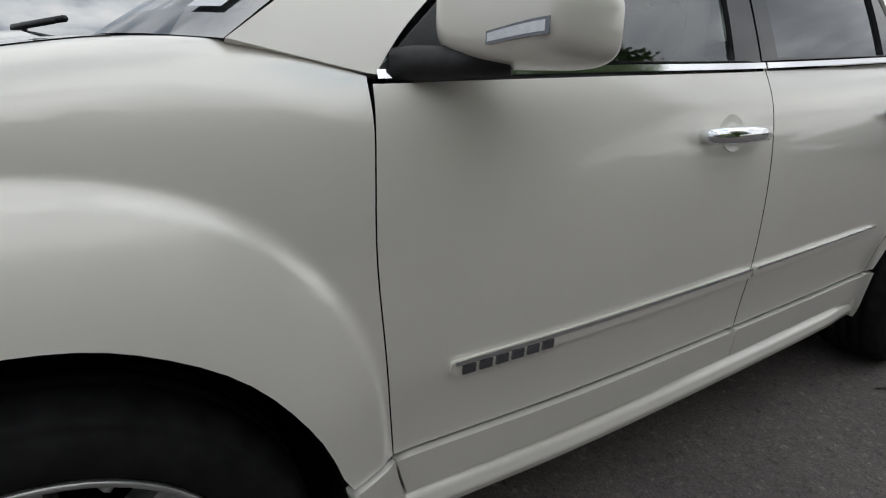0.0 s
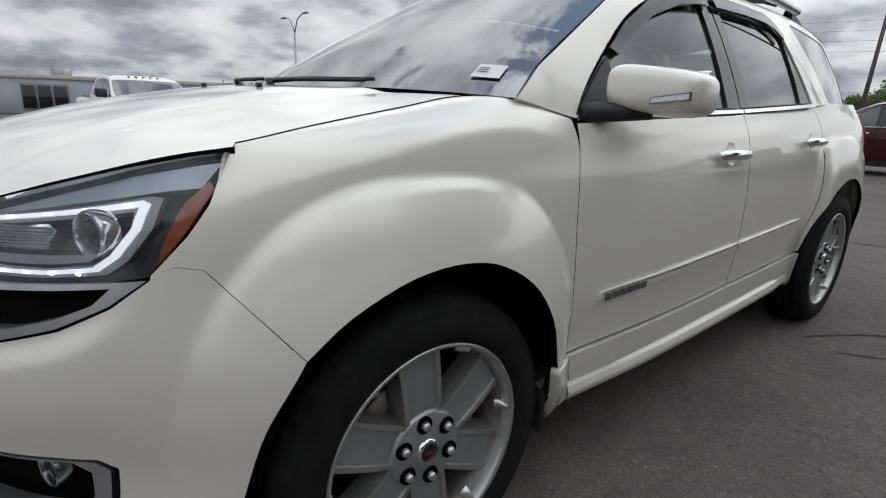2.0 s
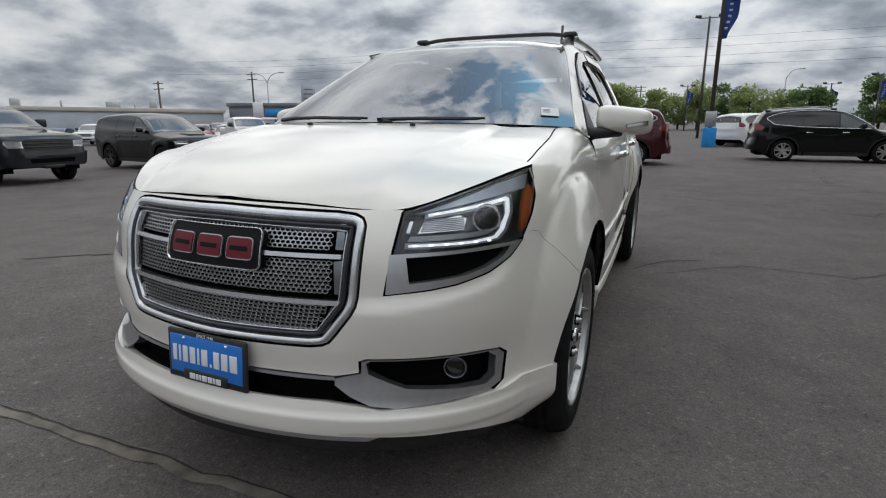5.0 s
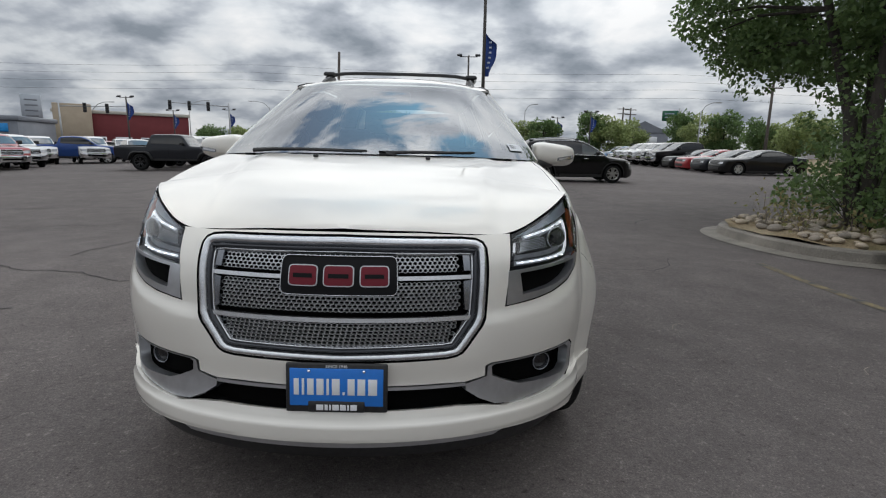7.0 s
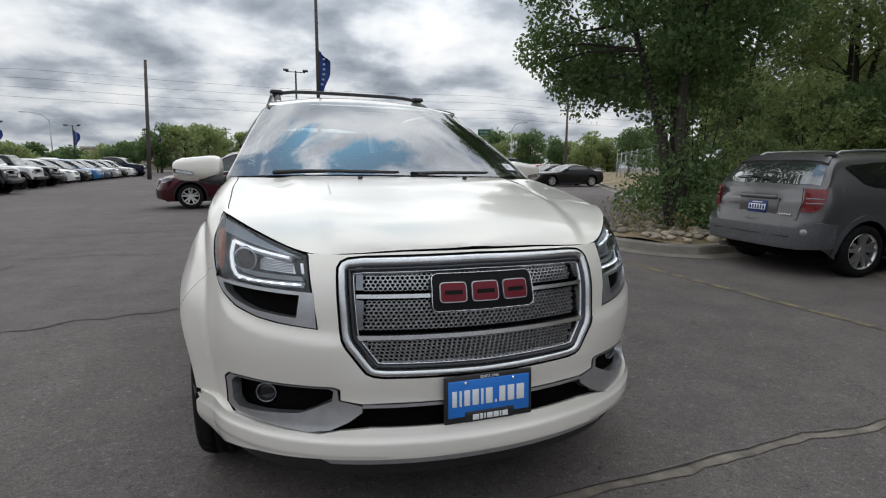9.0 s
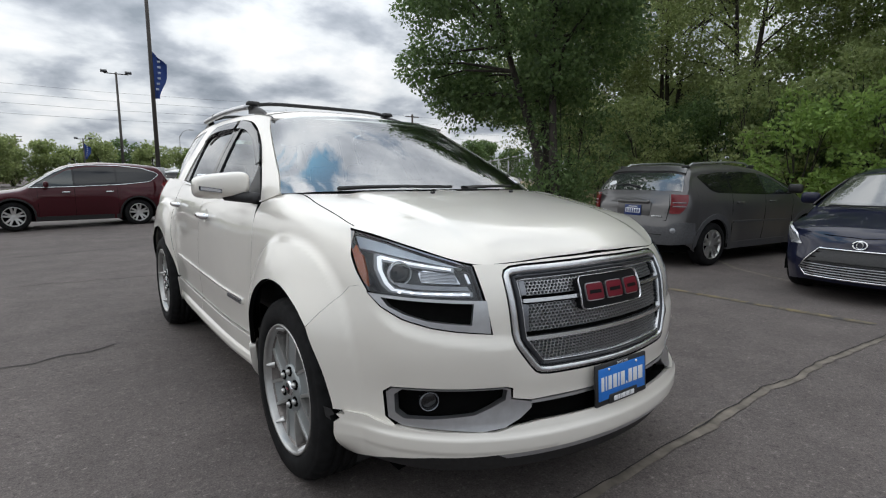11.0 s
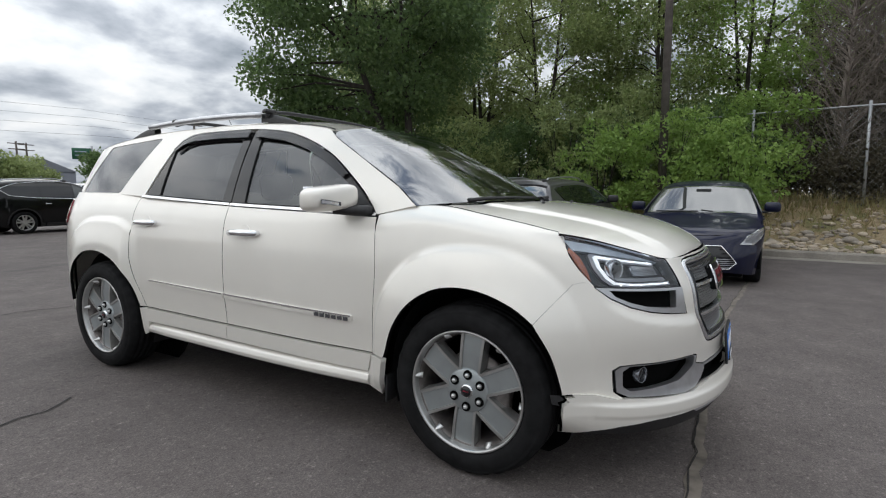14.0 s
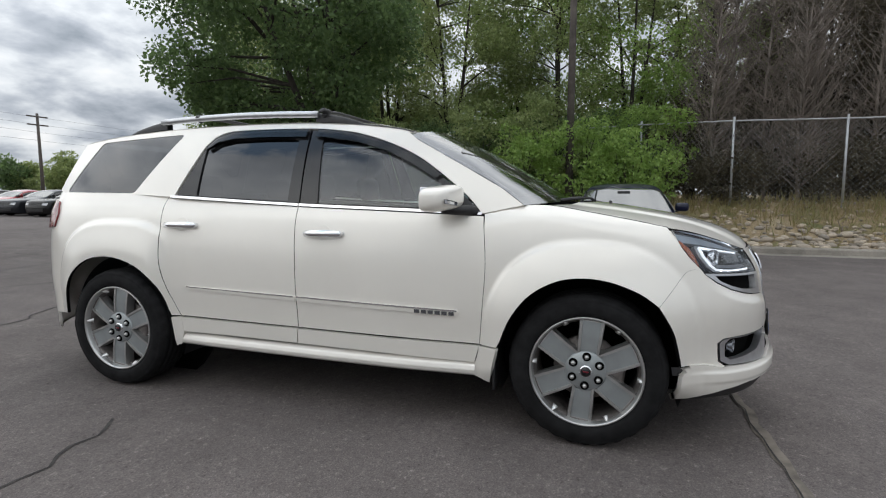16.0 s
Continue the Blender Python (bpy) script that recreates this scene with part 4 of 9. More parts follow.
# bonnet, screen, roof
hood_rear = [(0.70, 0.165), (0.5, 0.06), (0.3, -0.01), (0.0, -0.04), (-0.3, -0.01), (-0.5, 0.06), (-0.70, 0.165)]
bonnet = part("bonnet", sheet([(p.x, p.y) for p in SEAM] + hood_rear + [(-p.x, p.y) for p in SEAM[:0:-1]], hood_map, 0.026, depth=0.02, inset=0.0006, centre=(0, -0.3, 0.7), seal=True), [PEARL, SHADE_BLACK], suv)
for x in (0.254, -0.254):
    noz = rbox(0.022, 0.016, 0.012, 0.004, 2)
    part("washer_nozzle", noz, BLACK_PLASTIC, bonnet, m=pose(x, -0.10, hood_map(x, -0.10)[2]))
bm = grid_surface(lambda u, v: shield_map(2 * u - 1, v), 36, 20)
bmesh.ops.recalc_face_normals(bm, faces=bm.faces[:])
shield = part("windscreen", bm, GLASS_SHIELD, suv, "clear windscreen reflecting the clouds")
# dark printed border inside the glass
for t0, t1 in ((0.0, 0.10), (0.955, 1.0)):
    bm = grid_surface(lambda u, v: shield_map(2 * u - 1, t0 + (t1 - t0) * v) + Vector((0, 0.008, -0.004)), 30, 2)
    part("glass_border", bm, BLACK_PLASTIC, shield)
for sg in (1, -1):
    bm = grid_surface(lambda u, v: shield_map(sg * (0.955 + 0.045 * v), u) + Vector((-sg * 0.004, 0.008, -0.004)), 20, 2)
    part("glass_border", bm, BLACK_PLASTIC, shield)
bm = grid_surface(lambda u, v: shield_map(0.84 + 0.09 * u, 0.085 + 0.075 * v) + Vector((0, -0.004, 0.004)), 4, 3)
sticker = part("paper_sticker", bm, PAPER, shield, "white paper window sticker")
for k in range(3):
    bm = grid_surface(lambda u, v: shield_map(0.85 + 0.035 * u, 0.135 - 0.012 * k + 0.004 * v) + Vector((0, -0.006, 0.0055)), 2, 1)
    part("print_bar", bm, BLACK_PLASTIC, sticker)


def roof_uv(u, v):
    s = 2 * u - 1
    y0 = 0.952 + 0.085 * s * s
    return roof_map(s, y0 + (3.70 - y0) * v)


bm = grid_surface(roof_uv, 36, 44)
bmesh.ops.recalc_face_normals(bm, faces=bm.faces[:])
roof = part("roof", thicken(bm, 0.01), PEARL, suv)
for sg in (1, -1):
    pts = [roof_map(sg * 0.985, y) + Vector((0, 0, 0.002)) for y in [1.03 + 0.05 * k for k in range(10)]]
    part("roof_ditch", tube(pts, 0.004, 6), BLACK_PLASTIC, roof)
    # roof rail: dark feet, bright bar
    rail = root("roof_rail")
    rail.parent = suv
    bar = [(sg * (0.565 - 0.012 * abs(y - 2.3)), y, 1.758 + 0.030 - 0.02 * ((y - 2.3) / 0.7) ** 2) for y in [1.70 + 0.062 * k for k in range(21)]]
    bm = tube(bar, 0.021, 12)
    part("rail_bar", bm, SATIN, rail, "bright silver rail")
    for ya, yb, yc in ((1.72, 1.56, 1.40), (2.92, 3.08, 3.28)):
        def foot(u, v, ya=ya, yb=yb, yc=yc, sg=sg):
            y = ya + (yc - ya) * u
            base = roof_map(sg * 0.90, y)
            h = (1.785 - base.z) * (1 - u) ** 0.8 + 0.004
            a = math.pi * v
            w = 0.026 * (1 - 0.55 * u)
            return base + Vector((w * math.cos(a), 0, h * math.sin(a) ** 0.6))
        bm = grid_surface(foot, 10, 10)
        bmesh.ops.recalc_face_normals(bm, faces=bm.faces[:])
        part("rail_foot", bm, BLACK_PLASTIC, rail, "black plastic foot")
for y in (1.66, 2.62):
    bar = root("cross_bar")
    bar.parent = suv
    pts = [(x, y, 1.802 - 0.03 * (x / 0.55) ** 8 + 0.004 * (1 - (x / 0.5) ** 2)) for x in [-0.56 + 0.07 * k for k in range(17)]]
    bm = tube(pts, 0.013, 10)
    part("bar", bm, BLACK_PLASTIC, bar, "black aluminium cross bar")
    for sg in (1, -1):
        part("bar_clamp", rbox(0.10, 0.05, 0.028, 0.010, 2, taper=0.8), BLACK_PLASTIC, bar, m=pose(sg * 0.535, y, 1.782))
part("aerial", tube([(0.20, 2.9, 1.76), (0.20, 3.02, 1.95)], [0.004, 0.0025], 6), BLACK_PLASTIC, suv, "thin black aerial")

# cowl and wipers
bm = grid_surface(lambda u, v: Vector((1.44 * (u - 0.5), (-0.05 + 0.36 * (2 * u - 1) ** 2) * (1 - v) + (0.06 + 0.33 * (2 * u - 1) ** 2) * v, 1.188 + 0.012 * v)), 30, 3)
part("cowl", bm, BLACK_PLASTIC, suv)
for pts in ([(0.10, 0.00, 1.222), (0.02, 0.02, 1.236), (0.2, 0.035, 1.240), (0.46, 0.12, 1.240)], [(-0.62, 0.16, 1.232), (-0.50, 0.10, 1.240), (-0.34, 0.045, 1.242), (-0.06, 0.012, 1.238)]):
    wp = root("wiper")
    wp.parent = suv
    part("wiper_arm", tube(pts, [0.012, 0.010, 0.007, 0.005], 6), BLACK_PLASTIC, wp)
    part("wiper_blade", tube([(p[0] + 0.02, p[1] + 0.018, p[2] + 0.004) for p in pts[1:]], 0.006, 6), BLACK_PLASTIC, wp)

# ---- grille ----


def lifted(fn, d):
    """The same surface moved out by d."""
    def g(a, b):
        P = Vector(fn(a, b))
        e = 1e-3
        n = (Vector(fn(a + e, b)) - P).cross(Vector(fn(a, b + e)) - P).normalized()
        if n.dot(P - Vector((0, 0.6, 0.7))) < 0:
            n = -n
        return P + n * d
    return g


def grille_ring(d0, d1):
    """Outlines inset by d0 and d1 from the grille's edge, point for point."""
    base = resample(gr_out, 0.03)
    return offset_poly(base, d0), offset_poly(base, d1)


grille = root("grille")
grille.parent = suv
for d0, d1, mat, lift, lab in ((0.001, 0.030, BRIGHT, 0.009, "bright satin chrome surround"), (0.030, 0.047, SMOKED, -0.014, "dark recessed inner frame"), (0.043, 0.051, BRIGHT, -0.006, "thin bright inner line")):
    bm = strip(lifted(nose_map, -0.004 if lift > 0 else -0.012), *grille_ring(d0, d1), lift=abs(lift), steps=6)
    part("grille_frame", bm, mat, grille, lab)
# near-black sheet for the shade behind the mesh
part("grille_backing", sheet(offset_poly(gr_out, 0.004), lifted(nose_map, -0.05), 0.06, depth=0), SHADE_BLACK, grille)
BANDS = [(0.879, 0.949, 0.402, 0.402), (0.752, 0.846, 0.402, 0.398), (0.638, 0.716, 0.352, 0.392)]
for z0, z1, xa, xb in BANDS:
    # honeycomb of bevelled cells between two heights
    px, pz = 0.0168, 0.0108
    rows = int((z1 - z0) / pz)
    vs, fs = [], []
    fn = lifted(nose_map, -0.020)
    fd = lifted(nose_map, -0.032)
    for r in range(rows):
        z = z0 + (r + 0.5) * (z1 - z0) / rows
        half_w = xa + (xb - xa) * (z - z0) / (z1 - z0)
        n = int(2 * half_w / px)
        for c in range(n):
            x = -half_w + (c + 0.5 + 0.25 * (1 if r % 2 else -1)) * px
            k0 = len(vs)
            for ring, f in ((1.0, fn), (0.80, fn), (0.66, fd)):
                for k in range(6):
                    t = math.pi / 6 + k * math.pi / 3
                    xx, zz = x + ring * px * 0.58 * math.cos(t), z + ring * pz * 0.66 * math.sin(t)
                    vs.append(f(math.atan2(xx, 1.52) * RAD, zz))
            for q in range(2):
                for k in range(6):
                    fs.append((k0 + q * 6 + k, k0 + q * 6 + (k + 1) % 6, k0 + (q + 1) * 6 + (k + 1) % 6, k0 + (q + 1) * 6 + k))
    bm = from_data(vs, fs)
    bmesh.ops.recalc_face_normals(bm, faces=bm.faces[:])
    # upper cell walls near-black, lower ones bright: shading put into the colour
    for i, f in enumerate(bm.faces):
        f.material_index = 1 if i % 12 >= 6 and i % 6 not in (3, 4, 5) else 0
    part("grille_mesh", bm, [SATIN, SHADE_BLACK], grille, "bright honeycomb mesh", smooth=False)
    for sg in (1, -1):
        e = [(sg * (xa + 0.004), z0), (sg * (xb + 0.004), z1), (sg * (xb + 0.032), z1 + 0.004), (sg * (xa + 0.03), z0)]
        part("end_block", sheet([(math.atan2(x, 1.52) * RAD, z) for x, z in e], lifted(nose_map, -0.012), 0.02, depth=0.03, inset=0.001), DARKCHROME, grille)
for za, zb in ((0.853, 0.866), (0.7215, 0.7355)):
    xw = 0.428
    bars = [(math.atan2(x, 1.52) * RAD, z) for x, z in ((-xw, za), (xw, za), (xw, zb), (-xw, zb))]
    part("grille_bar", sheet(bars, lifted(nose_map, -0.004), 0.02, depth=0.03, inset=0), BRIGHT, grille, "bright horizontal bar")
# emblem: black plate, bright rim, three red blocks
em = root("emblem")
em.parent = suv
xa = lambda x: math.atan2(x, 1.52) * RAD
EMB = rounded([(xa(-0.182), 0.806), (xa(0.182), 0.806), (xa(0.182), 0.924), (xa(-0.182), 0.924)], 0.022)
part("emblem_plate", sheet(EMB, lifted(nose_map, 0.004), 0.03, depth=0.05, inset=0), EMBLEM_BLACK, em)
rim = resample(EMB, 0.012)
part("emblem_rim", strip(lifted(nose_map, 0.006), rim, offset_poly(rim, 0.0045), lift=0.005, steps=4), CHROME, em)
for x0, x1 in ((-0.155, -0.064), (-0.047, 0.047), (0.064, 0.155)):
    blk = rounded([(xa(x0), 0.834), (xa(x1), 0.834), (xa(x1), 0.896), (xa(x0), 0.896)], 0.014)
    part("block_rim", sheet(blk, lifted(nose_map, 0.010), 0.02, depth=0.006, inset=0), SATIN, em)
    part("red_block", sheet(offset_poly(blk, 0.0032), lifted(nose_map, 0.013), 0.02, depth=0.004, inset=0), RED_BADGE, em, "red enamel block")
    slot = [(xa(x0 + 0.016), 0.859), (xa(x1 - 0.016), 0.859), (xa(x1 - 0.016), 0.871), (xa(x0 + 0.016), 0.871)]
    part("block_slot", sheet(slot, lifted(nose_map, 0.0145), 0.02, depth=0.003, inset=0), EMBLEM_BLACK, em)

# ---- dealer plate ----
plate = root("front_plate", pose(0, -0.992, 0.444, -3), label="", category="")
plate.parent = suv
plate.matrix_local = pose(0, -0.998, 0.444, -4)


def flat(x0, x1, z0, z1, y, th=0.003, r=0.004):
    return rbox(x1 - x0, th, z1 - z0, r, 2, m=pose((x0 + x1) / 2, y, z0))


part("plate_frame", flat(-0.158, 0.158, 0.0, 0.158, 0.0, 0.012, 0.006), BLACK_PLASTIC, plate, "black plate frame")
part("plate_insert", flat(-0.145, 0.145, 0.022, 0.142, -0.006, 0.006, 0.002), PLATE_BLUE, plate, "blue dealer insert")
part("frame_tab", flat(-0.088, 0.088, 0.002, 0.038, -0.008, 0.008, 0.006), BLACK_PLASTIC, plate)
wd = [0.018, 0.010, 0.022, 0.024, 0.010, 0.026, 0.009, 0.024, 0.026, 0.030]
x = -0.132
for i, w in enumerate(wd):
    part("print_bar", flat(x, x + w - 0.002, 0.058, 0.068 if i == 6 else 0.110, -0.0095, 0.002, 0.0005), WHITE_PRINT, plate)
    x += w + 0.0068
for x0, x1 in ((-0.062, -0.040), (-0.036, -0.026), (-0.022, -0.016), (-0.012, 0.008), (0.012, 0.030), (0.034, 0.040), (0.044, 0.064)):
    part("print_bar", flat(x0, x1, 0.010, 0.028, -0.0132, 0.002, 0.0005), WHITE_PRINT, plate)
txt = bpy.data.curves.new("plate_text", "FONT")
txt.body, txt.size, txt.align_x, txt.extrude = "SINCE 1946", 0.0135, "CENTER", 0.0006
txt.materials.append(WHITE_PRINT)
tob = new("plate_text", txt)
tob.parent = plate
tob.matrix_local = pose(0, -0.0075, 0.1445, 90)
for sg in (1, -1):
    part("plate_screw", sharpen(lathe([(0.0, 0.006), (0.005, 0.004), (0.0055, 0.0)], 10)), CHROME, plate, m=pose(sg * 0.085, -0.008, 0.134, 0, 0, -90))

# ---- lamps, vents and lower bumper, both sides ----
for sx in (1, -1):
    hl = root("headlamp")
    hl.parent = suv
    A = ang
    part("lamp_housing", sheet(A(HLAMP), lifted(nose_map, -0.06), 0.03, depth=-0.055, sx=sx, inset=0.001), LAMP_BACK, hl)
    upper = [(23.4, 0.980), (26, 1.002), (30, 1.031), (34, 1.057), (38, 1.075), (39.8, 1.08), (38.8, 1.035), (36.4, 1.030), (30.5, 1.008), (25.2, 0.985)]
    part("lamp_brow", sheet(A(upper), lifted(nose_map, -0.022), 0.02, depth=0.02, sx=sx), LAMP_BROW, hl, "grey upper bezel")
    cband = [(24.6, 0.984), (30, 1.003), (35.6, 1.026), (36.4, 1.022), (36.3, 0.97), (35.2, 0.918), (34.0, 0.893), (30, 0.886), (22.4, 0.884), (22.4, 0.902), (30, 0.903), (33.0, 0.909), (34.2, 0.93), (34.9, 0.97), (34.8, 1.000), (30, 0.983), (24.6, 0.968)]
    part("light_guide_bezel", sheet(A(cband), lifted(nose_map, -0.026), 0.015, depth=0.022, sx=sx, inset=0.0), LAMP_GREY, hl, "grey bezel round the lamps")
    led = [(25.0, 0.981), (30, 0.998), (35.2, 1.018), (35.75, 1.012), (35.6, 0.97), (34.6, 0.922), (33.5, 0.8985), (30, 0.8915), (22.8, 0.8895), (22.8, 0.8965), (30, 0.8985), (33.1, 0.9055), (34.05, 0.926), (35.0, 0.97), (35.1, 1.007), (30, 0.991), (25.0, 0.974)]
    part("led_strip", sheet(A(led), lifted(nose_map, -0.022), 0.012, depth=0.008, sx=sx, inset=0.0), LED, hl, "lit white running light")
    dots = [(23.6 + 1.75 * k, 0.8935) for k in range(6)] + [(26.0, 0.9805), (29.0, 0.9905), (31.6, 0.9995), (34.3, 1.009)]
    for d, z in dots:
        c = lifted(nose_map, -0.020)(pa(d), z)
        part("led_dot", rbox(0.011, 0.004, 0.0045, 0.0015, 1), LED_DOT, hl, m=pose(sx * c.x, c.y, c.z - 0.002, 0, 0, sx * 30))
    amber = [(36.9, 0.902), (37.7, 0.922), (38.9, 0.975), (39.75, 1.032), (39.2, 1.048), (37.9, 1.01), (37.2, 0.955)]
    part("side_reflector", sheet(A(amber), lifted(nose_map, -0.014), 0.015, depth=0.012, sx=sx), AMBER, hl, "amber side reflector")
    low = [(22.6, 0.906), (30, 0.9075), (32.6, 0.913), (33.4, 0.93), (30, 0.927), (23.0, 0.924)]
    part("lamp_tray", sheet(A(low), lifted(nose_map, -0.034), 0.02, depth=0.02, sx=sx), LAMP_GREY, hl)
    # projector
    for deg, z, r in ((32.4, 0.963, 0.036),):
        c = lifted(nose_map, -0.036)(pa(deg), z)
        pm = pose(sx * c.x, c.y, c.z, 0, 0, -90 + sx * 24) @ pose(0, 0, 0)
        part("projector_ring", sharpen(lathe([(r * 1.22, -0.02), (r * 1.2, 0.006), (r * 1.05, 0.014), (r, 0.010), (r * 0.9, -0.006)], 28), 40), LAMP_CHROME, hl, m=pm)
        part("projector_lens", lathe([(0.0, 0.012), (r * 0.4, 0.009), (r * 0.75, 0.0), (r * 0.95, -0.012)], 28), BLACK_GLOSS, hl, m=pm)
    refl = [(23.8, 0.930), (29.4, 0.934), (29.8, 0.968), (28.8, 0.980), (24.4, 0.962)]
    part("beam_reflector", sheet(A(refl), lifted(nose_map, -0.034), 0.012, depth=0.02, sx=sx), LAMP_CHROME, hl)
    for k in range(7):
        z = 0.935 + 0.0052 * k
        seg = [(24.2 + 0.05 * k, z), (29.4, z + 0.003), (29.4, z + 0.0055), (24.2 + 0.05 * k, z + 0.0025)]
        part("reflector_rib", sheet(A(seg), lifted(nose_map, -0.031), 0.03, depth=0.004, sx=sx, inset=0), LAMP_GREY, hl)
    mark = [(22.5, 0.93), (22.9, 0.93), (23.3, 0.962), (22.9, 0.962)]
    part("corner_marker", sheet(A(mark), lifted(nose_map, -0.024), 0.02, depth=0.01, sx=sx, inset=0), LAMP_CHROME, hl)
    lens = part("lamp_lens", sheet(A(HLAMP), nose_map, 0.03, depth=0.01, sx=sx, inset=0.003, lift=-0.001), LENS, hl, "clear lamp lens")
    lens.visible_shadow = False
    # vent under the headlamp
    vent_hole = [(22.6, 0.858), (34.6, 0.872), (33.6, 0.846), (31.4, 0.822), (28.5, 0.802), (25.5, 0.793), (22.9, 0.787)]
    vent = part("lamp_vent_trim", sheet(A(HTRIM), lifted(nose_map, 0.001), 0.02, [A(vent_hole)], 0.03, sx, inset=0.0008), SATIN, suv, "satin silver vent surround")
    # the vent's depth is shaded by a near-black sheet
    part("vent_recess", sheet(A(vent_hole), lifted(nose_map, -0.03), 0.02, depth=-0.02, sx=sx, inset=-0.004), SHADE_BLACK, vent)
    # fog lamp pocket
    fog = part("fog_lamp_trim", sheet(A(FOG), lifted(nose_map, 0.002), 0.018, [A(FOG_IN)], 0.035, sx, inset=0.0004), SATIN, suv, "satin silver fog lamp surround")
    # pocket coloured near-black to stand for its shade
    part("fog_pocket", sheet(A(FOG_IN), lifted(nose_map, -0.06), 0.03, depth=-0.05, sx=sx, inset=-0.004), SHADE_BLACK, fog)
    c = lifted(nose_map, -0.045)(pa(28.4), 0.506)
    pm = pose(sx * c.x, c.y, c.z, 0, 0, -90 + sx * 20)
    part("fog_lamp_ring", sharpen(lathe([(0.037, -0.02), (0.036, 0.004), (0.033, 0.007), (0.030, 0.004), (0.029, -0.004)], 28)), DARKCHROME, fog, m=pm)
    part("fog_lamp_glass", lathe([(0.0, 0.001), (0.02, 0.0), (0.030, -0.004)], 28), BLACK_GLOSS, fog, m=pm)
    # door mirror
    mir = root("door_mirror")
    mir.parent = suv

    def shell(u, v, sx=sx):
        """Housing: rounded block, blunt in front, cut off flat behind."""
        a, b = 2 * math.pi * u, math.pi * (v - 0.5)
        sp = lambda t, e: math.copysign(abs(t) ** e, t)
        cx, cy, cz = sp(math.cos(b), 0.45) * sp(math.cos(a), 0.42), sp(math.cos(b), 0.45) * sp(math.sin(a), 0.5), sp(math.sin(b), 0.5)
        x = 0.130 * cx
        y = 0.095 * cy if cy < 0 else 0.055 * cy
        z = 0.074 * cz
        z *= 1.0 - 0.20 * (cx + 1) / 2
        y += 0.055 * (cx + 1) / 2
        z += -0.008 * (cx + 1) + (0.018 * max(0, -cy) if cz < 0 else 0)
        return Vector((sx * (1.0 + x), 0.725 + y, 1.248 + z))
    bm = grid_surface(shell, 40, 24)
    bmesh.ops.remove_doubles(bm, verts=bm.verts[:], dist=0.0005)
    bmesh.ops.recalc_face_normals(bm, faces=bm.faces[:])
    part("mirror_housing", bm, PEARL, mir)
    arm = [(sx * 0.845, 0.60, 1.172), (sx * 0.87, 0.625, 1.180), (sx * 0.92, 0.67, 1.182), (sx * 0.985, 0.73, 1.186)]
    part("mirror_arm", tube(arm, [0.034, 0.030, 0.027, 0.022], 10), BLACK_PLASTIC, mir, "black mirror arm")
    part("mirror_glass", rbox(0.19, 0.01, 0.10, 0.02, 2), CHROME, mir, m=pose(sx * 1.0, 0.805, 1.20, 0, 0, sx * 8))

    def lamp(u, v, sx=sx, d=0.0):
        cx = 0.12 + 0.74 * u
        x = 0.130 * cx
        y = -0.096 * (1 - abs(cx) ** 5) ** 0.22 + 0.055 * (cx + 1) / 2 - d
        return Vector((sx * (1.0 + x), 0.725 + y, 1.218 - 0.012 * (1 - u) + (0.018 + 0.004 * u) * v))
    bm = grid_surface(lambda u, v: lamp(u, v, d=0.003), 12, 2)
    part("indicator_frame", thicken(bm, 0.01), DARKCHROME, mir)
    bm = grid_surface(lambda u, v: lamp(0.04 + 0.92 * u, 0.18 + 0.64 * v, d=0.0045), 12, 2)
    part("indicator_lamp", bm, LAMP_CHROME, mir, "clear mirror indicator")
    sail = [(0.556, 1.166), (0.80, 1.178), (0.785, 1.345), (0.70, 1.285), (0.61, 1.213)]
    part("mirror_sail", sheet(sail, green_map, 0.03, depth=0.01, sx=sx, lift=0.003), BLACK_PLASTIC, mir)
    # wheel-arch liners
    for yc in (0.0, 3.02):
        def liner(u, v, yc=yc, sx=sx):
            a = math.pi * (-0.12 + 1.24 * u)
            return Vector((sx * (0.55 + 0.30 * v), yc + 0.475 * math.cos(a), 0.385 + 0.475 * math.sin(a)))
        part("arch_liner", grid_surface(liner, 24, 2), BLACK_PLASTIC, suv)
        # near-black disc closes the arch and stands for its shade
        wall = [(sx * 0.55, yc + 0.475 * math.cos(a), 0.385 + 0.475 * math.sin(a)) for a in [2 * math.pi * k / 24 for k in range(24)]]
        part("arch_wall", from_data(wall, [tuple(range(24))]), SHADE_BLACK, suv)
    part("mud_flap", rbox(0.12, 0.015, 0.14, 0.004, 1), BLACK_PLASTIC, suv, m=pose(sx * 0.85, 0.475, 0.22))

# intake, strip and lower lip across the nose
intake = [(pa(d), z) for d, z in ((-16.5, 0.448), (0, 0.446), (16.5, 0.448), (15.2, 0.500), (0, 0.504), (-15.2, 0.500))]
# near-black sheet carries the shade inside the intake
part("lower_intake", sheet(intake, lifted(nose_map, -0.05), 0.04, depth=-0.05, inset=-0.006), SHADE_BLACK, suv, "black lower intake")
stripe = [(pa(d), z) for d, z in ((-15.0, 0.500), (0, 0.503), (15.0, 0.500), (15.0, 0.5115), (0, 0.5145), (-15.0, 0.5115))]
part("intake_strip", sheet(stripe, lifted(nose_map, 0.003), 0.03, depth=0.02, inset=0.0005), SATIN, suv, "satin strip over the intake")
LIP_T = [(0, 0.446), (14, 0.446), (17.5, 0.437), (20, 0.4235), (28, 0.4275), (31.8, 0.432), (33.4, 0.432), (34.8, 0.440), (36.5, 0.449), (39, 0.451), (40.7, 0.450)]
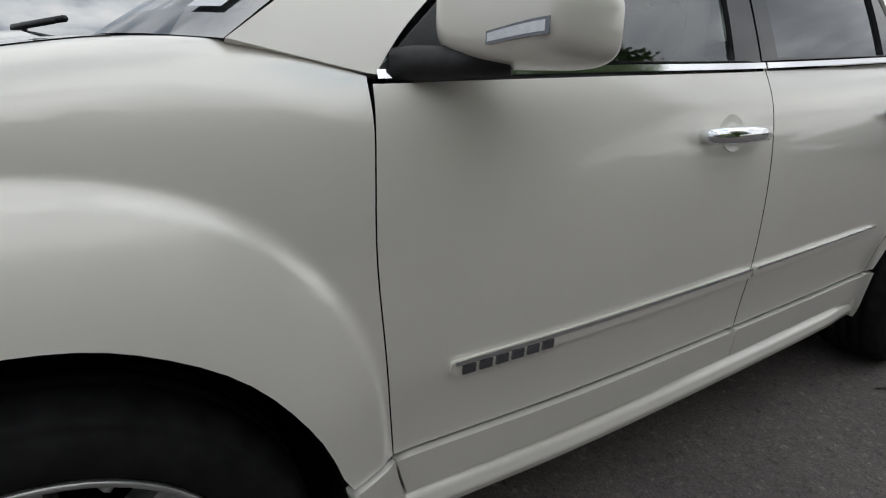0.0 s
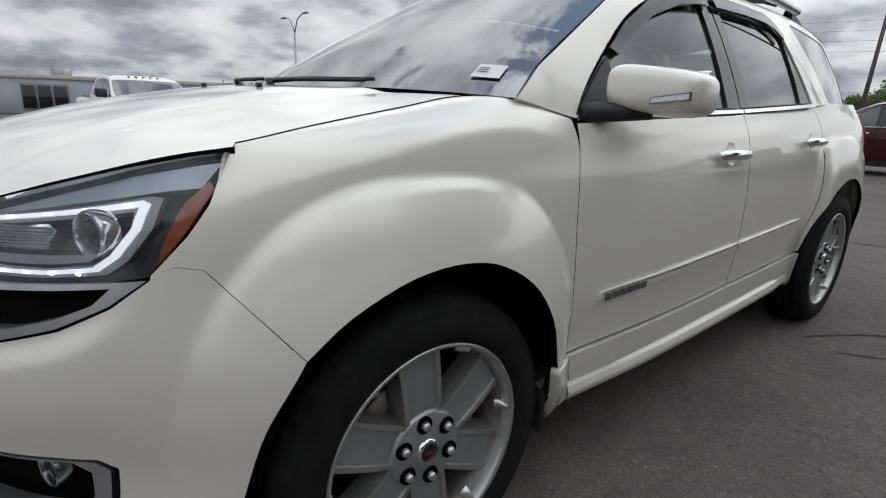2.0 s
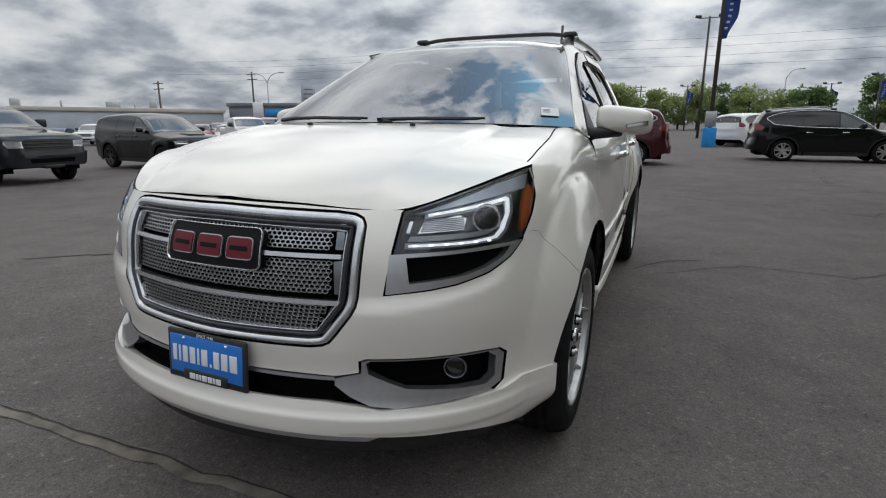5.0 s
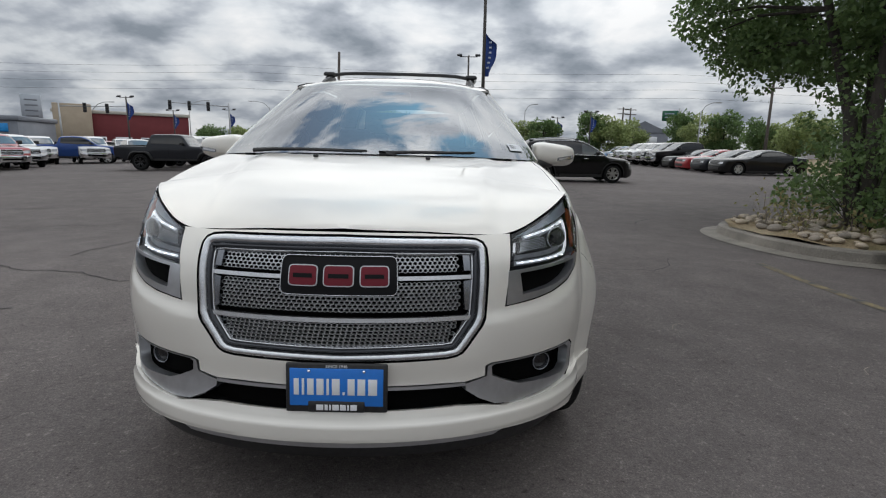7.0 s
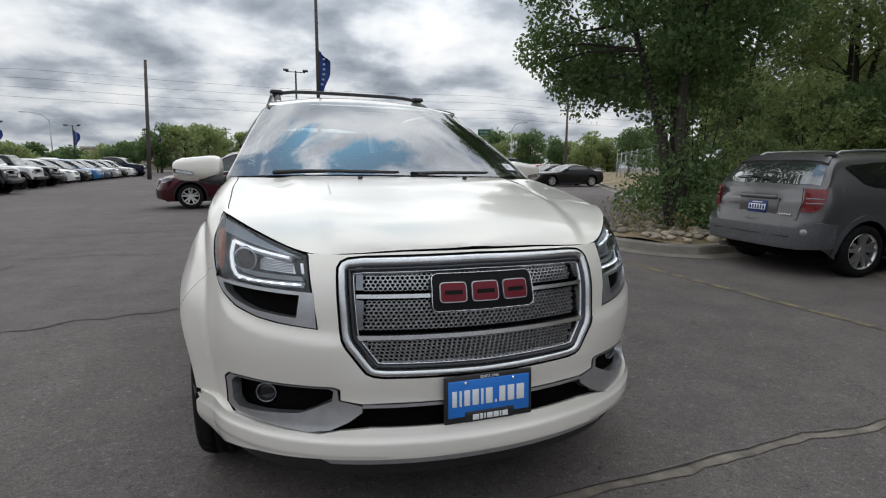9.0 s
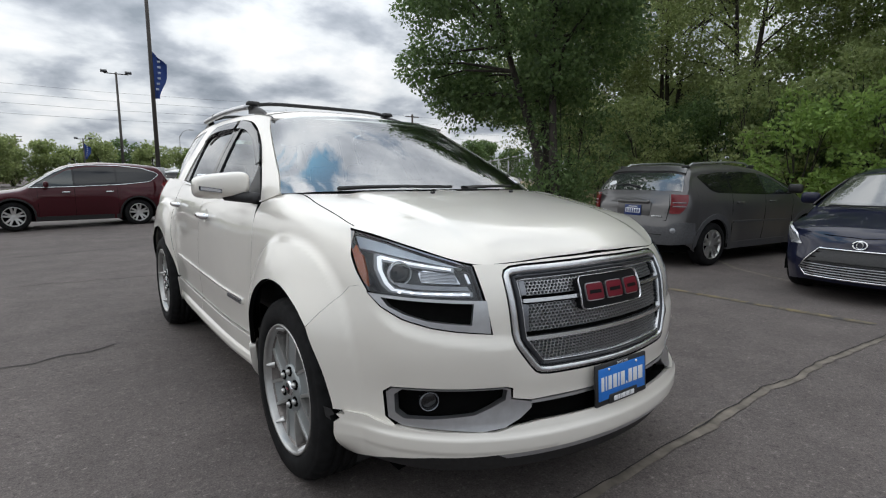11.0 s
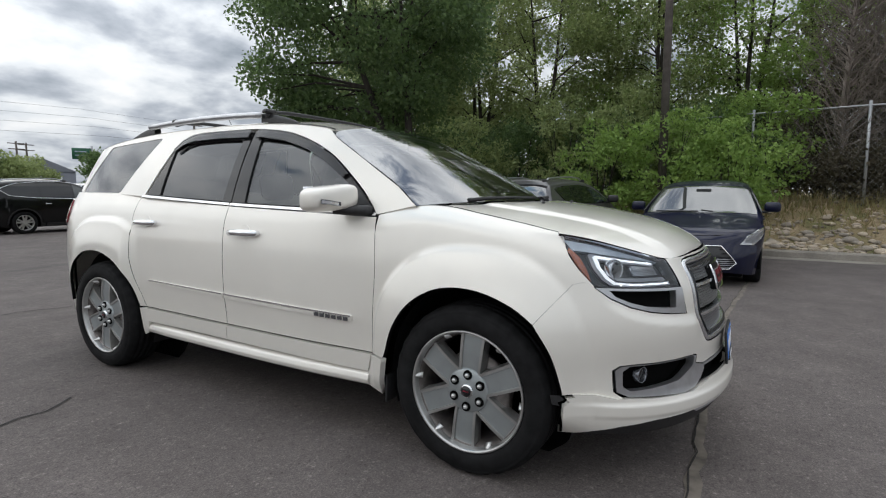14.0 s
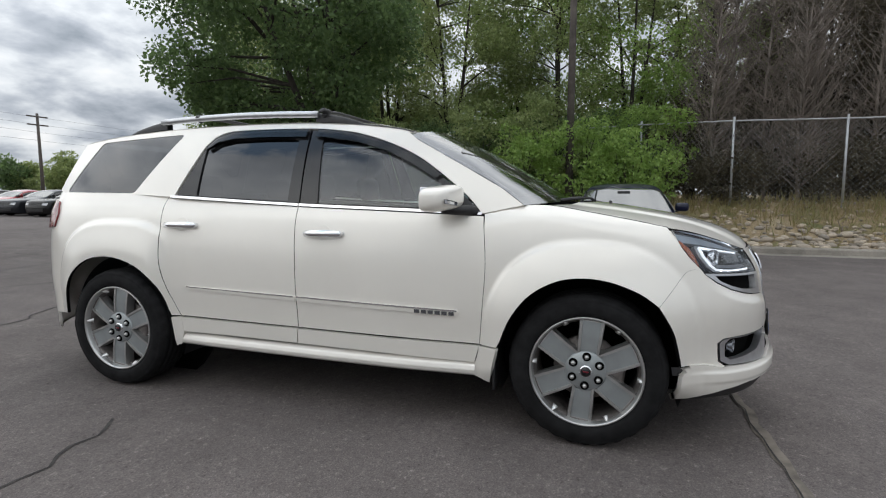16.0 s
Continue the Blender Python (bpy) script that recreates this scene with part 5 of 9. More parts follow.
LIP_B = [(40.7, 0.262), (38.5, 0.266), (33, 0.312), (28, 0.333), (20, 0.342), (0, 0.346)]
lip_r = LIP_T + LIP_B[:-1]
lip_l = [(-d, z) for d, z in LIP_B[::-1]] + [(-40.3, 0.262), (-40.2, 0.40), (-39.5, 0.418), (-39.9, 0.432), (-38.9, 0.436), (-39.2, 0.451)] + [(-d, z) for d, z in LIP_T[:0:-1] if d < 38.8]


def lip_map(a, z):
    out = 0.007 + 0.009 * smooth01(0.420, 0.404, z) - 0.005 * smooth01(0.365, 0.345, z)
    return nose_map(a, z, out * smooth01(42, 33, abs(math.degrees(a / RAD))) + 0.006)


part("bumper_lip", sheet(ang(lip_r) + ang(lip_l), lip_map, 0.014, depth=0.03), PEARL, suv)
part("lip_strip", sheet([(pa(d), z) for d, z in ((-20, 0.339), (0, 0.343), (20, 0.339), (18.6, 0.320), (0, 0.323), (-18.6, 0.320))], lifted(nose_map, 0.006), 0.02, depth=0.03), SATIN, suv, "satin strip under the lip")
chin = [(pa(d), z) for d, z in ((-40, 0.266), (-33, 0.316), (-20, 0.34), (0, 0.342), (20, 0.34), (33, 0.316), (40, 0.266), (39, 0.238), (33, 0.246), (0, 0.262), (-33, 0.246), (-39, 0.238))]
part("chin_spoiler", sheet(chin, lifted(nose_map, -0.012), 0.04, depth=0.03), BLACK_PLASTIC, suv, "black chin spoiler")
torn = from_data([nose_map(pa(-42.3 + d), 0.40 + z, e) for d, z, e in ((0.9, 0.045, -0.01), (1.9, 0.045, 0.0), (2.3, 0.028, 0.004), (1.7, 0.014, -0.004), (1.9, 0.002, 0.002), (1.2, 0.004, -0.01))], [(0, 1, 2, 3), (0, 3, 4, 5)])
part("torn_edge", torn, BLACK_PLASTIC, suv, "torn black plastic at the damaged bumper corner")

# ---- dark inner shell, floor and cabin ----
for sx in (1, -1):
    inner = [(0.50, 0.30), (2.58, 0.30), (2.60, 1.16), (0.50, 1.10)]
    part("door_inner", sheet(inner, lambda y, z: (side_x(y, z) - 0.05, y, z), 0.12, depth=0, sx=sx), BLACK_PLASTIC, suv)
    inner = [(-0.40, 0.88), (0.58, 0.88), (0.58, 1.08), (-0.30, 1.02)]
    part("wing_inner", sheet(inner, lambda y, z: (side_x(y, z) - 0.05, y, z), 0.12, depth=0, sx=sx), BLACK_PLASTIC, suv)
    part("door_card", rbox(0.05, 2.0, 0.30, 0.02, 2), GREY_CLOTH, suv, m=pose(sx * 0.80, 1.6, 0.88))
part("nose_inner", sheet([(pa(d), z) for d, z in ((-38, 0.32), (38, 0.32), (38, 0.84), (-38, 0.84))], lifted(nose_map, -0.09), 0.12, depth=0), SHADE_BLACK, suv)
# near-black blocks put shade under the body and behind its openings
part("floor_pan", rbox(1.30, 4.55, 0.12, 0.04, 2), SHADE_BLACK, suv, m=pose(0, 1.55, 0.22))
part("bulkhead", rbox(1.5, 0.05, 0.85, 0.02, 1), SHADE_BLACK, suv, m=pose(0, 0.42, 0.30))
part("engine_bay", rbox(1.0, 1.1, 0.60, 0.05, 2), SHADE_BLACK, suv, m=pose(0, -0.22, 0.30))
bm = grid_surface(lambda u, v: Vector((1.5 * (u - 0.5), 0.12 + 0.33 * (2 * u - 1) ** 2 + 0.62 * v - 0.28 * v * (2 * u - 1) ** 2, 1.17 + 0.02 * math.sin(math.pi * v) - 0.16 * v**4)), 24, 12)
part("dashboard", bm, DASH, suv)


def seat(name, x, y, w, back=0.62, m=GREY_CLOTH):
    s = root(name)
    s.parent = suv
    s.matrix_local = pose(x, y, 0.42)
    part("cushion", rbox(w, 0.50, 0.20, 0.06, 3), m, s)
    part("backrest", rbox(w, 0.14, back, 0.06, 3), m, s, m=pose(0, 0.26, 0.16, -14))
    for hx in ((0,) if w < 0.7 else (-w / 3, w / 3)):
        part("headrest", rbox(0.26, 0.10, 0.18, 0.045, 3), m, s, m=pose(hx, 0.43, 0.80, -8))
    return s


seat("seat", 0.37, 1.35, 0.52)
seat("seat", -0.37, 1.35, 0.52)
seat("rear_bench", 0.0, 2.25, 1.30, 0.60)
seat("rear_bench", 0.0, 3.05, 1.15, 0.52)
ring = [(0.37 + 0.185 * math.cos(a), 0.86 + 0.07 * math.sin(a), 1.06 + 0.17 * math.sin(a)) for a in [2 * math.pi * k / 28 for k in range(29)]]
wheel_root = root("steering_wheel")
wheel_root.parent = suv
part("wheel_ring", tube(ring, 0.016, 8, False), BLACK_PLASTIC, wheel_root)
part("wheel_boss", rbox(0.20, 0.06, 0.13, 0.03, 2), BLACK_PLASTIC, wheel_root, m=pose(0.37, 0.85, 0.995, -22))
part("rear_view_mirror", rbox(0.24, 0.03, 0.07, 0.015, 2), BLACK_PLASTIC, suv, m=pose(0, 0.86, 1.53))
part("headliner", grid_surface(lambda u, v: roof_map((2 * u - 1) * 0.97, 1.06 + 2.6 * v) - Vector((0, 0, 0.03)), 10, 10), GREY_CLOTH, suv)
# tail: closing panels round the back
rear = [(-1.0, 0.30), (1.0, 0.30), (1.0, 1.285), (-1.0, 1.285)]


def tail_map(a, z):
    phi = a * 1.35
    w = table(WZ, z) * 0.975
    d = 0.785 - 0.10 * smooth01(0.85, 1.28, z)
    s, c = abs(math.sin(phi)), abs(math.cos(phi))
    lo, hi = 0.2, 1.6
    for _ in range(24):
        m = (lo + hi) / 2
        lo, hi = (m, hi) if (m * s / w) ** 1.9 + (m * c / d) ** 3 < 1 else (lo, m)
    return (lo * math.sin(phi), YR + lo * math.cos(phi) - 0.006, z)


part("tailgate", sheet([(a * 0.80, z) for a, z in rear], tail_map, 0.05, depth=0.02), PEARL, suv)
bm = grid_surface(lambda u, v: Vector(((2 * u - 1) * (0.60 + (0.52 - 0.60) * v), 3.98 - 0.12 * (2 * u - 1) ** 2 - 0.30 * v, 1.28 + 0.36 * v)), 16, 8)
part("rear_window", bm, GLASS_DARK, suv, "dark rear window")

for sx in (1, -1):
    for y in (0.0, 3.02):
        w = build_wheel()
        w.parent = suv
        w.matrix_local = pose(sx * 0.832, y, 0.381, 6) @ (pose(0, 0, 0) if sx > 0 else pose(0, 0, 0, 0, 0, 180))

# ---- other parked vehicles ----


def paint_named(name, colour, metal=0.3):
    return car_paint(name, colour, metal, 0.3)


P_BLACK = paint_named("black_paint", (0.006, 0.006, 0.0065), 0.0)
P_NAVY = paint_named("navy_paint", (0.008, 0.010, 0.030), 0.0)
P_MAROON = paint_named("maroon_paint", (0.060, 0.008, 0.013), 0.3)
P_GREY = paint_named("grey_paint", (0.12, 0.118, 0.12), 0.5)
P_DGREY = paint_named("dark_grey_paint", (0.020, 0.022, 0.027), 0.3)
P_SILVER = paint_named("silver_paint", (0.45, 0.46, 0.47), 0.6)
P_WHITE = paint_named("white_paint", (0.72, 0.72, 0.71), 0.0)
P_RED = paint_named("red_paint", (0.32, 0.02, 0.025), 0.1)
P_BLUE = paint_named("blue_paint", (0.02, 0.06, 0.22), 0.2)
P_SKY = paint_named("bright_blue_paint", (0.03, 0.17, 0.40), 0.2)
P_TEAL = paint_named("slate_blue_paint", (0.06, 0.10, 0.16), 0.3)
CLADDING = plain("grey_cladding", (0.075, 0.076, 0.082), 0.6, 0, 0.8, 1.2, 40)
CAR_GLASS = Mat("dark_car_glass", (0.006, 0.007, 0.008), 0.03, 0.0, 0.0, 0.7).m
SCREEN = Mat("parked_windscreen", (0.030, 0.036, 0.036), 0.02, 0.0, 0.0, 0.5)
SCREEN.b.inputs["IOR"].default_value = 2.6
SCREEN = SCREEN.m
DOOR_GLASS = Mat("parked_door_glass", (0.022, 0.032, 0.030), 0.03, 0.0, 0.0, 0.5)
DOOR_GLASS.b.inputs["IOR"].default_value = 1.9
DOOR_GLASS = DOOR_GLASS.m
PLATE_DARK = plain("dark_blue_plate", (0.012, 0.035, 0.16), 0.4, 0, 0.9, 1.05)
HEADLAMP = Mat("clear_headlamp", (0.55, 0.57, 0.6), 0.12, 0.6, 1.0).m

SPECS = {}
# s runs from the nose to the tail; top is the outline of hood, screen, roof and tail; dlo the side glass
SPECS["suv"] = dict(L=4.6, W=1.84, wb=2.66, f=0.93, r=0.345, bot=0.21, belt=1.02, wr=0.61, H=1.68, df=0.72, nf=2.7, dr=0.46, nr=3.2, screen=(1.20, 2.08), back=(4.22, 4.44),
    top=[(0, 0.76), (0.05, 0.83), (0.25, 0.91), (0.9, 0.985), (1.15, 1.025), (2.05, 1.585), (2.35, 1.65), (2.8, 1.68), (3.5, 1.66), (4.1, 1.60), (4.22, 1.57), (4.45, 1.20), (4.52, 1.02), (4.57, 0.94), (4.6, 0.80)],
    dlo=[(1.24, 1.03), (1.45, 1.18), (1.80, 1.41), (2.1, 1.545), (2.5, 1.595), (3.2, 1.585), (3.75, 1.52), (4.08, 1.40), (4.14, 1.34), (3.9, 1.16), (3.2, 1.09), (2.2, 1.05)], pillars=(2.18, 3.12))
SPECS["big_suv"] = dict(L=5.1, W=1.93, wb=3.04, f=0.95, r=0.385, bot=0.25, belt=1.17, wr=0.66, H=1.80, df=0.62, nf=3.0, dr=0.46, nr=3.4, screen=(1.40, 2.28), back=(4.75, 4.95),
    top=[(0, 0.90), (0.06, 1.0), (0.3, 1.08), (1.0, 1.14), (1.35, 1.18), (2.25, 1.70), (2.6, 1.77), (3.2, 1.80), (4.2, 1.765), (4.65, 1.70), (4.75, 1.66), (4.95, 1.28), (5.02, 1.1), (5.1, 0.9)],
    dlo=[(1.50, 1.18), (1.75, 1.35), (2.1, 1.55), (2.35, 1.65), (2.8, 1.69), (3.8, 1.68), (4.4, 1.62), (4.60, 1.56), (4.64, 1.50), (4.45, 1.27), (3.6, 1.23), (2.4, 1.19)], pillars=(2.45, 3.45))
SPECS["sedan"] = dict(L=4.37, W=1.70, wb=2.57, f=0.86, r=0.305, bot=0.16, belt=0.96, wr=0.56, H=1.485, df=0.78, nf=2.4, dr=0.5, nr=3.0, screen=(1.10, 1.93), back=(3.36, 3.92),
    top=[(0, 0.62), (0.05, 0.68), (0.25, 0.78), (0.8, 0.89), (1.05, 0.95), (1.9, 1.395), (2.2, 1.46), (2.6, 1.485), (3.1, 1.44), (3.35, 1.385), (3.95, 1.07), (4.2, 1.04), (4.3, 1.0), (4.37, 0.85)],
    dlo=[(1.14, 0.975), (1.4, 1.12), (1.75, 1.285), (2.05, 1.375), (2.5, 1.40), (2.95, 1.36), (3.33, 1.24), (3.50, 1.12), (3.48, 1.075), (2.4, 1.0)], pillars=(2.15, 2.98))
SPECS["wagon"] = dict(L=4.37, W=1.775, wb=2.6, f=0.90, r=0.325, bot=0.22, belt=1.04, wr=0.585, H=1.54, df=0.75, nf=2.5, dr=0.42, nr=3.4, screen=(1.10, 1.87), back=(3.93, 4.19),
    top=[(0, 0.66), (0.05, 0.74), (0.3, 0.87), (0.85, 0.99), (1.05, 1.04), (1.85, 1.44), (2.15, 1.51), (2.6, 1.54), (3.3, 1.52), (3.82, 1.49), (3.93, 1.455), (4.20, 1.11), (4.27, 1.03), (4.33, 0.97), (4.37, 0.86)],
    dlo=[(1.17, 1.05), (1.5, 1.23), (1.85, 1.37), (2.1, 1.42), (2.6, 1.445), (3.2, 1.425), (3.60, 1.37), (3.76, 1.33), (3.55, 1.13), (3.4, 1.09), (2.2, 1.05)], pillars=(2.15, 3.05))
SPECS["coupe"] = dict(L=5.0, W=1.92, wb=2.95, f=0.98, r=0.355, bot=0.16, belt=1.03, wr=0.58, H=1.45, df=0.42, nf=3.4, dr=0.36, nr=3.6, screen=(1.64, 2.36), back=(3.45, 4.12),
    top=[(0, 0.80), (0.04, 0.86), (0.3, 0.92), (1.3, 0.98), (1.6, 1.02), (2.35, 1.36), (2.65, 1.43), (3.0, 1.45), (3.5, 1.38), (4.2, 1.10), (4.55, 1.08), (4.9, 1.06), (5.0, 0.95)],
    dlo=[(1.74, 1.03), (2.1, 1.19), (2.45, 1.325), (2.75, 1.37), (3.1, 1.36), (3.5, 1.26), (3.7, 1.15), (3.6, 1.11), (2.6, 1.05)], pillars=(3.05,))
SPECS["pickup"] = dict(L=5.9, W=2.02, wb=3.75, f=0.98, r=0.41, bot=0.44, belt=1.36, wr=0.77, H=1.98, df=0.36, nf=3.8, dr=0.16, nr=4.5, screen=(1.54, 2.22), back=(), bed=(4.02, 5.78),
    top=[(0, 1.08), (0.04, 1.17), (0.25, 1.25), (1.2, 1.33), (1.5, 1.37), (2.2, 1.86), (2.5, 1.95), (3.0, 1.98), (3.6, 1.95), (3.82, 1.90), (3.92, 1.40), (4.0, 1.38), (5.82, 1.38), (5.9, 1.25)],
    dlo=[(1.68, 1.38), (1.9, 1.54), (2.2, 1.74), (2.45, 1.83), (3.0, 1.86), (3.55, 1.84), (3.70, 1.78), (3.72, 1.44), (2.6, 1.39)], pillars=(2.62,))
SPECS["offroad"] = dict(L=5.5, W=1.78, wb=3.49, f=0.65, r=0.425, bot=0.50, belt=1.29, wr=0.70, H=1.86, df=0.12, nf=5.0, dr=0.10, nr=5.0, screen=(1.70, 2.0), back=(), bed=(3.88, 5.38),
    top=[(0, 1.12), (0.03, 1.18), (0.3, 1.22), (1.5, 1.28), (1.68, 1.30), (2.0, 1.78), (2.1, 1.84), (2.6, 1.86), (3.55, 1.85), (3.68, 1.80), (3.76, 1.30), (3.85, 1.26), (5.45, 1.26), (5.5, 1.18)],
    dlo=[(1.88, 1.33), (1.95, 1.46), (2.10, 1.72), (2.2, 1.74), (3.45, 1.73), (3.57, 1.70), (3.60, 1.37), (2.6, 1.34)], pillars=(2.72,))
# lamps and openings: turn about the nose or tail (0 the middle, 1 the side) and height
FACES = {
    "suv": dict(lamp=[(0.40, 0.72), (0.60, 0.73), (0.80, 0.80), (0.86, 0.875), (0.62, 0.85), (0.42, 0.80)], grille=[(-0.27, 0.80), (-0.20, 0.60), (0.20, 0.60), (0.27, 0.80)], lower=[(-0.36, 0.46), (-0.28, 0.30), (0.28, 0.30), (0.36, 0.46)], tail=[(0.50, 0.98), (0.92, 0.98), (0.99, 1.06), (0.94, 1.13), (0.62, 1.22), (0.52, 1.16)]),
    "big_suv": dict(lamp=[(0.30, 0.85), (0.66, 0.84), (0.72, 0.93), (0.55, 0.955), (0.30, 0.94)], grille=[(-0.26, 0.93), (-0.23, 0.76), (0.23, 0.76), (0.26, 0.93)], lower=[(-0.34, 0.62), (-0.28, 0.40), (0.28, 0.40), (0.34, 0.62)], tail=[(-0.01, 1.02), (0.86, 1.02), (0.92, 1.12), (0.5, 1.12), (0.3, 1.07), (-0.01, 1.07)]),
    "sedan": dict(lamp=[(0.44, 0.585), (0.66, 0.575), (0.88, 0.70), (0.94, 0.80), (0.74, 0.775), (0.54, 0.69)], grille=[(-0.24, 0.565), (-0.43, 0.34), (-0.36, 0.26), (0.36, 0.26), (0.43, 0.34), (0.24, 0.565)], lower=[], tail=[(0.48, 0.84), (0.88, 0.84), (0.92, 0.95), (0.55, 0.97)]),
    "wagon": dict(lamp=[(0.45, 0.66), (0.62, 0.65), (0.80, 0.74), (0.84, 0.82), (0.6, 0.79), (0.46, 0.74)], grille=[(-0.30, 0.62), (-0.26, 0.52), (0.26, 0.52), (0.30, 0.62)], lower=[(-0.34, 0.42), (-0.28, 0.28), (0.28, 0.28), (0.34, 0.42)], tail=[(0.41, 0.80), (0.62, 0.80), (0.76, 0.90), (0.83, 1.00), (0.84, 1.07), (0.46, 1.08)]),
    "coupe": dict(lamp=[(0.22, 0.62), (0.50, 0.62), (0.52, 0.74), (0.22, 0.74)], grille=[(-0.5, 0.76), (-0.5, 0.60), (0.5, 0.60), (0.5, 0.76)], lower=[(-0.3, 0.46), (-0.26, 0.30), (0.26, 0.30), (0.3, 0.46)], tail=[(0.08, 0.84), (0.55, 0.84), (0.57, 0.95), (0.08, 0.96)]),
    "pickup": dict(lamp=[(0.25, 0.92), (0.60, 0.92), (0.70, 1.02), (0.66, 1.09), (0.25, 1.07)], grille=[(-0.20, 1.11), (-0.235, 1.0), (-0.22, 0.85), (0.22, 0.85), (0.235, 1.0), (0.20, 1.11)], lower=[(-0.22, 0.66), (-0.20, 0.56), (0.20, 0.56), (0.22, 0.66)], tail=[(0.52, 0.86), (0.80, 0.86), (0.80, 1.24), (0.52, 1.24)]),
    "offroad": dict(lamp=[], grille=[(-0.16, 1.08), (-0.14, 0.84), (0.14, 0.84), (0.16, 1.08)], lower=[], tail=[(0.55, 0.86), (0.80, 0.86), (0.80, 1.16), (0.55, 1.16)]),
}
WHEELS = {}


def alloy(r, dark=False, n=40):
    """Tyre, rim and dark backing of one size, made once."""
    key = (r, dark, n)
    if key not in WHEELS:
        hw = 0.105
        tyre = lathe([(r * 0.66, -hw), (r * 0.93, -hw), (r * 0.985, -hw * 0.8), (r, -hw * 0.5), (r, hw * 0.5), (r * 0.985, hw * 0.8), (r * 0.93, hw), (r * 0.80, hw + 0.008), (r * 0.70, hw + 0.002), (r * 0.66, hw - 0.02)], n)
        rim = lathe([(r * 0.685, hw - 0.012), (r * 0.68, hw), (r * 0.645, hw - 0.004), (r * 0.62, hw - 0.05), (r * 0.6, -hw)], n)
        for k in range(5):
            for dv in (-1, 1):
                sp = from_data([(hw - 0.018, -0.026, r * 0.10), (hw - 0.018, 0.026, r * 0.10), (hw - 0.004, 0.017, r * 0.65), (hw - 0.004, -0.017, r * 0.65),
                                (hw - 0.05, -0.030, r * 0.10), (hw - 0.05, 0.030, r * 0.10), (hw - 0.035, 0.022, r * 0.65), (hw - 0.035, -0.022, r * 0.65)],
                               [(0, 1, 2, 3), (0, 3, 7, 4), (1, 5, 6, 2)])
                sp.transform(pose(0, 0, 0, 72 * k + 13 * dv))
                join(rim, sp)
        join(rim, lathe([(0, hw - 0.010), (r * 0.15, hw - 0.012), (r * 0.17, hw - 0.05)], 18))
        # near-black disc for the shade behind the spokes
        back = lathe([(0, 0.02), (r * 0.62, 0.02)], 24)
        WHEELS[key] = (finish(sharpen(tyre, 50), "tyre", RUBBER), finish(sharpen(rim, 40), "rim", BLACK_GLOSS if dark else ALLOY), finish(back, "wheel_back", SHADE_BLACK))
    return WHEELS[key]


def linear(tab, t):
    if t <= tab[0][0]:
        return tab[0][1]
    for (t0, v0), (t1, v1) in zip(tab, tab[1:]):
        if t <= t1:
            return v0 + (v1 - v0) * (t - t0) / (t1 - t0)
    return tab[-1][1]


def cut_between(poly, a, b):
    """The part of an outline whose first coordinate lies between a and b."""
    for lim, sg in ((a, 1), (b, -1)):
        out = []
        for p, q in zip(poly, poly[1:] + poly[:1]):
            ip, iq = sg * (p[0] - lim) >= 0, sg * (q[0] - lim) >= 0
            if ip:
                out.append(p)
            if ip != iq:
                u = (lim - p[0]) / (q[0] - p[0])
                out.append((lim, p[1] + (q[1] - p[1]) * u))
        poly = out
    return poly


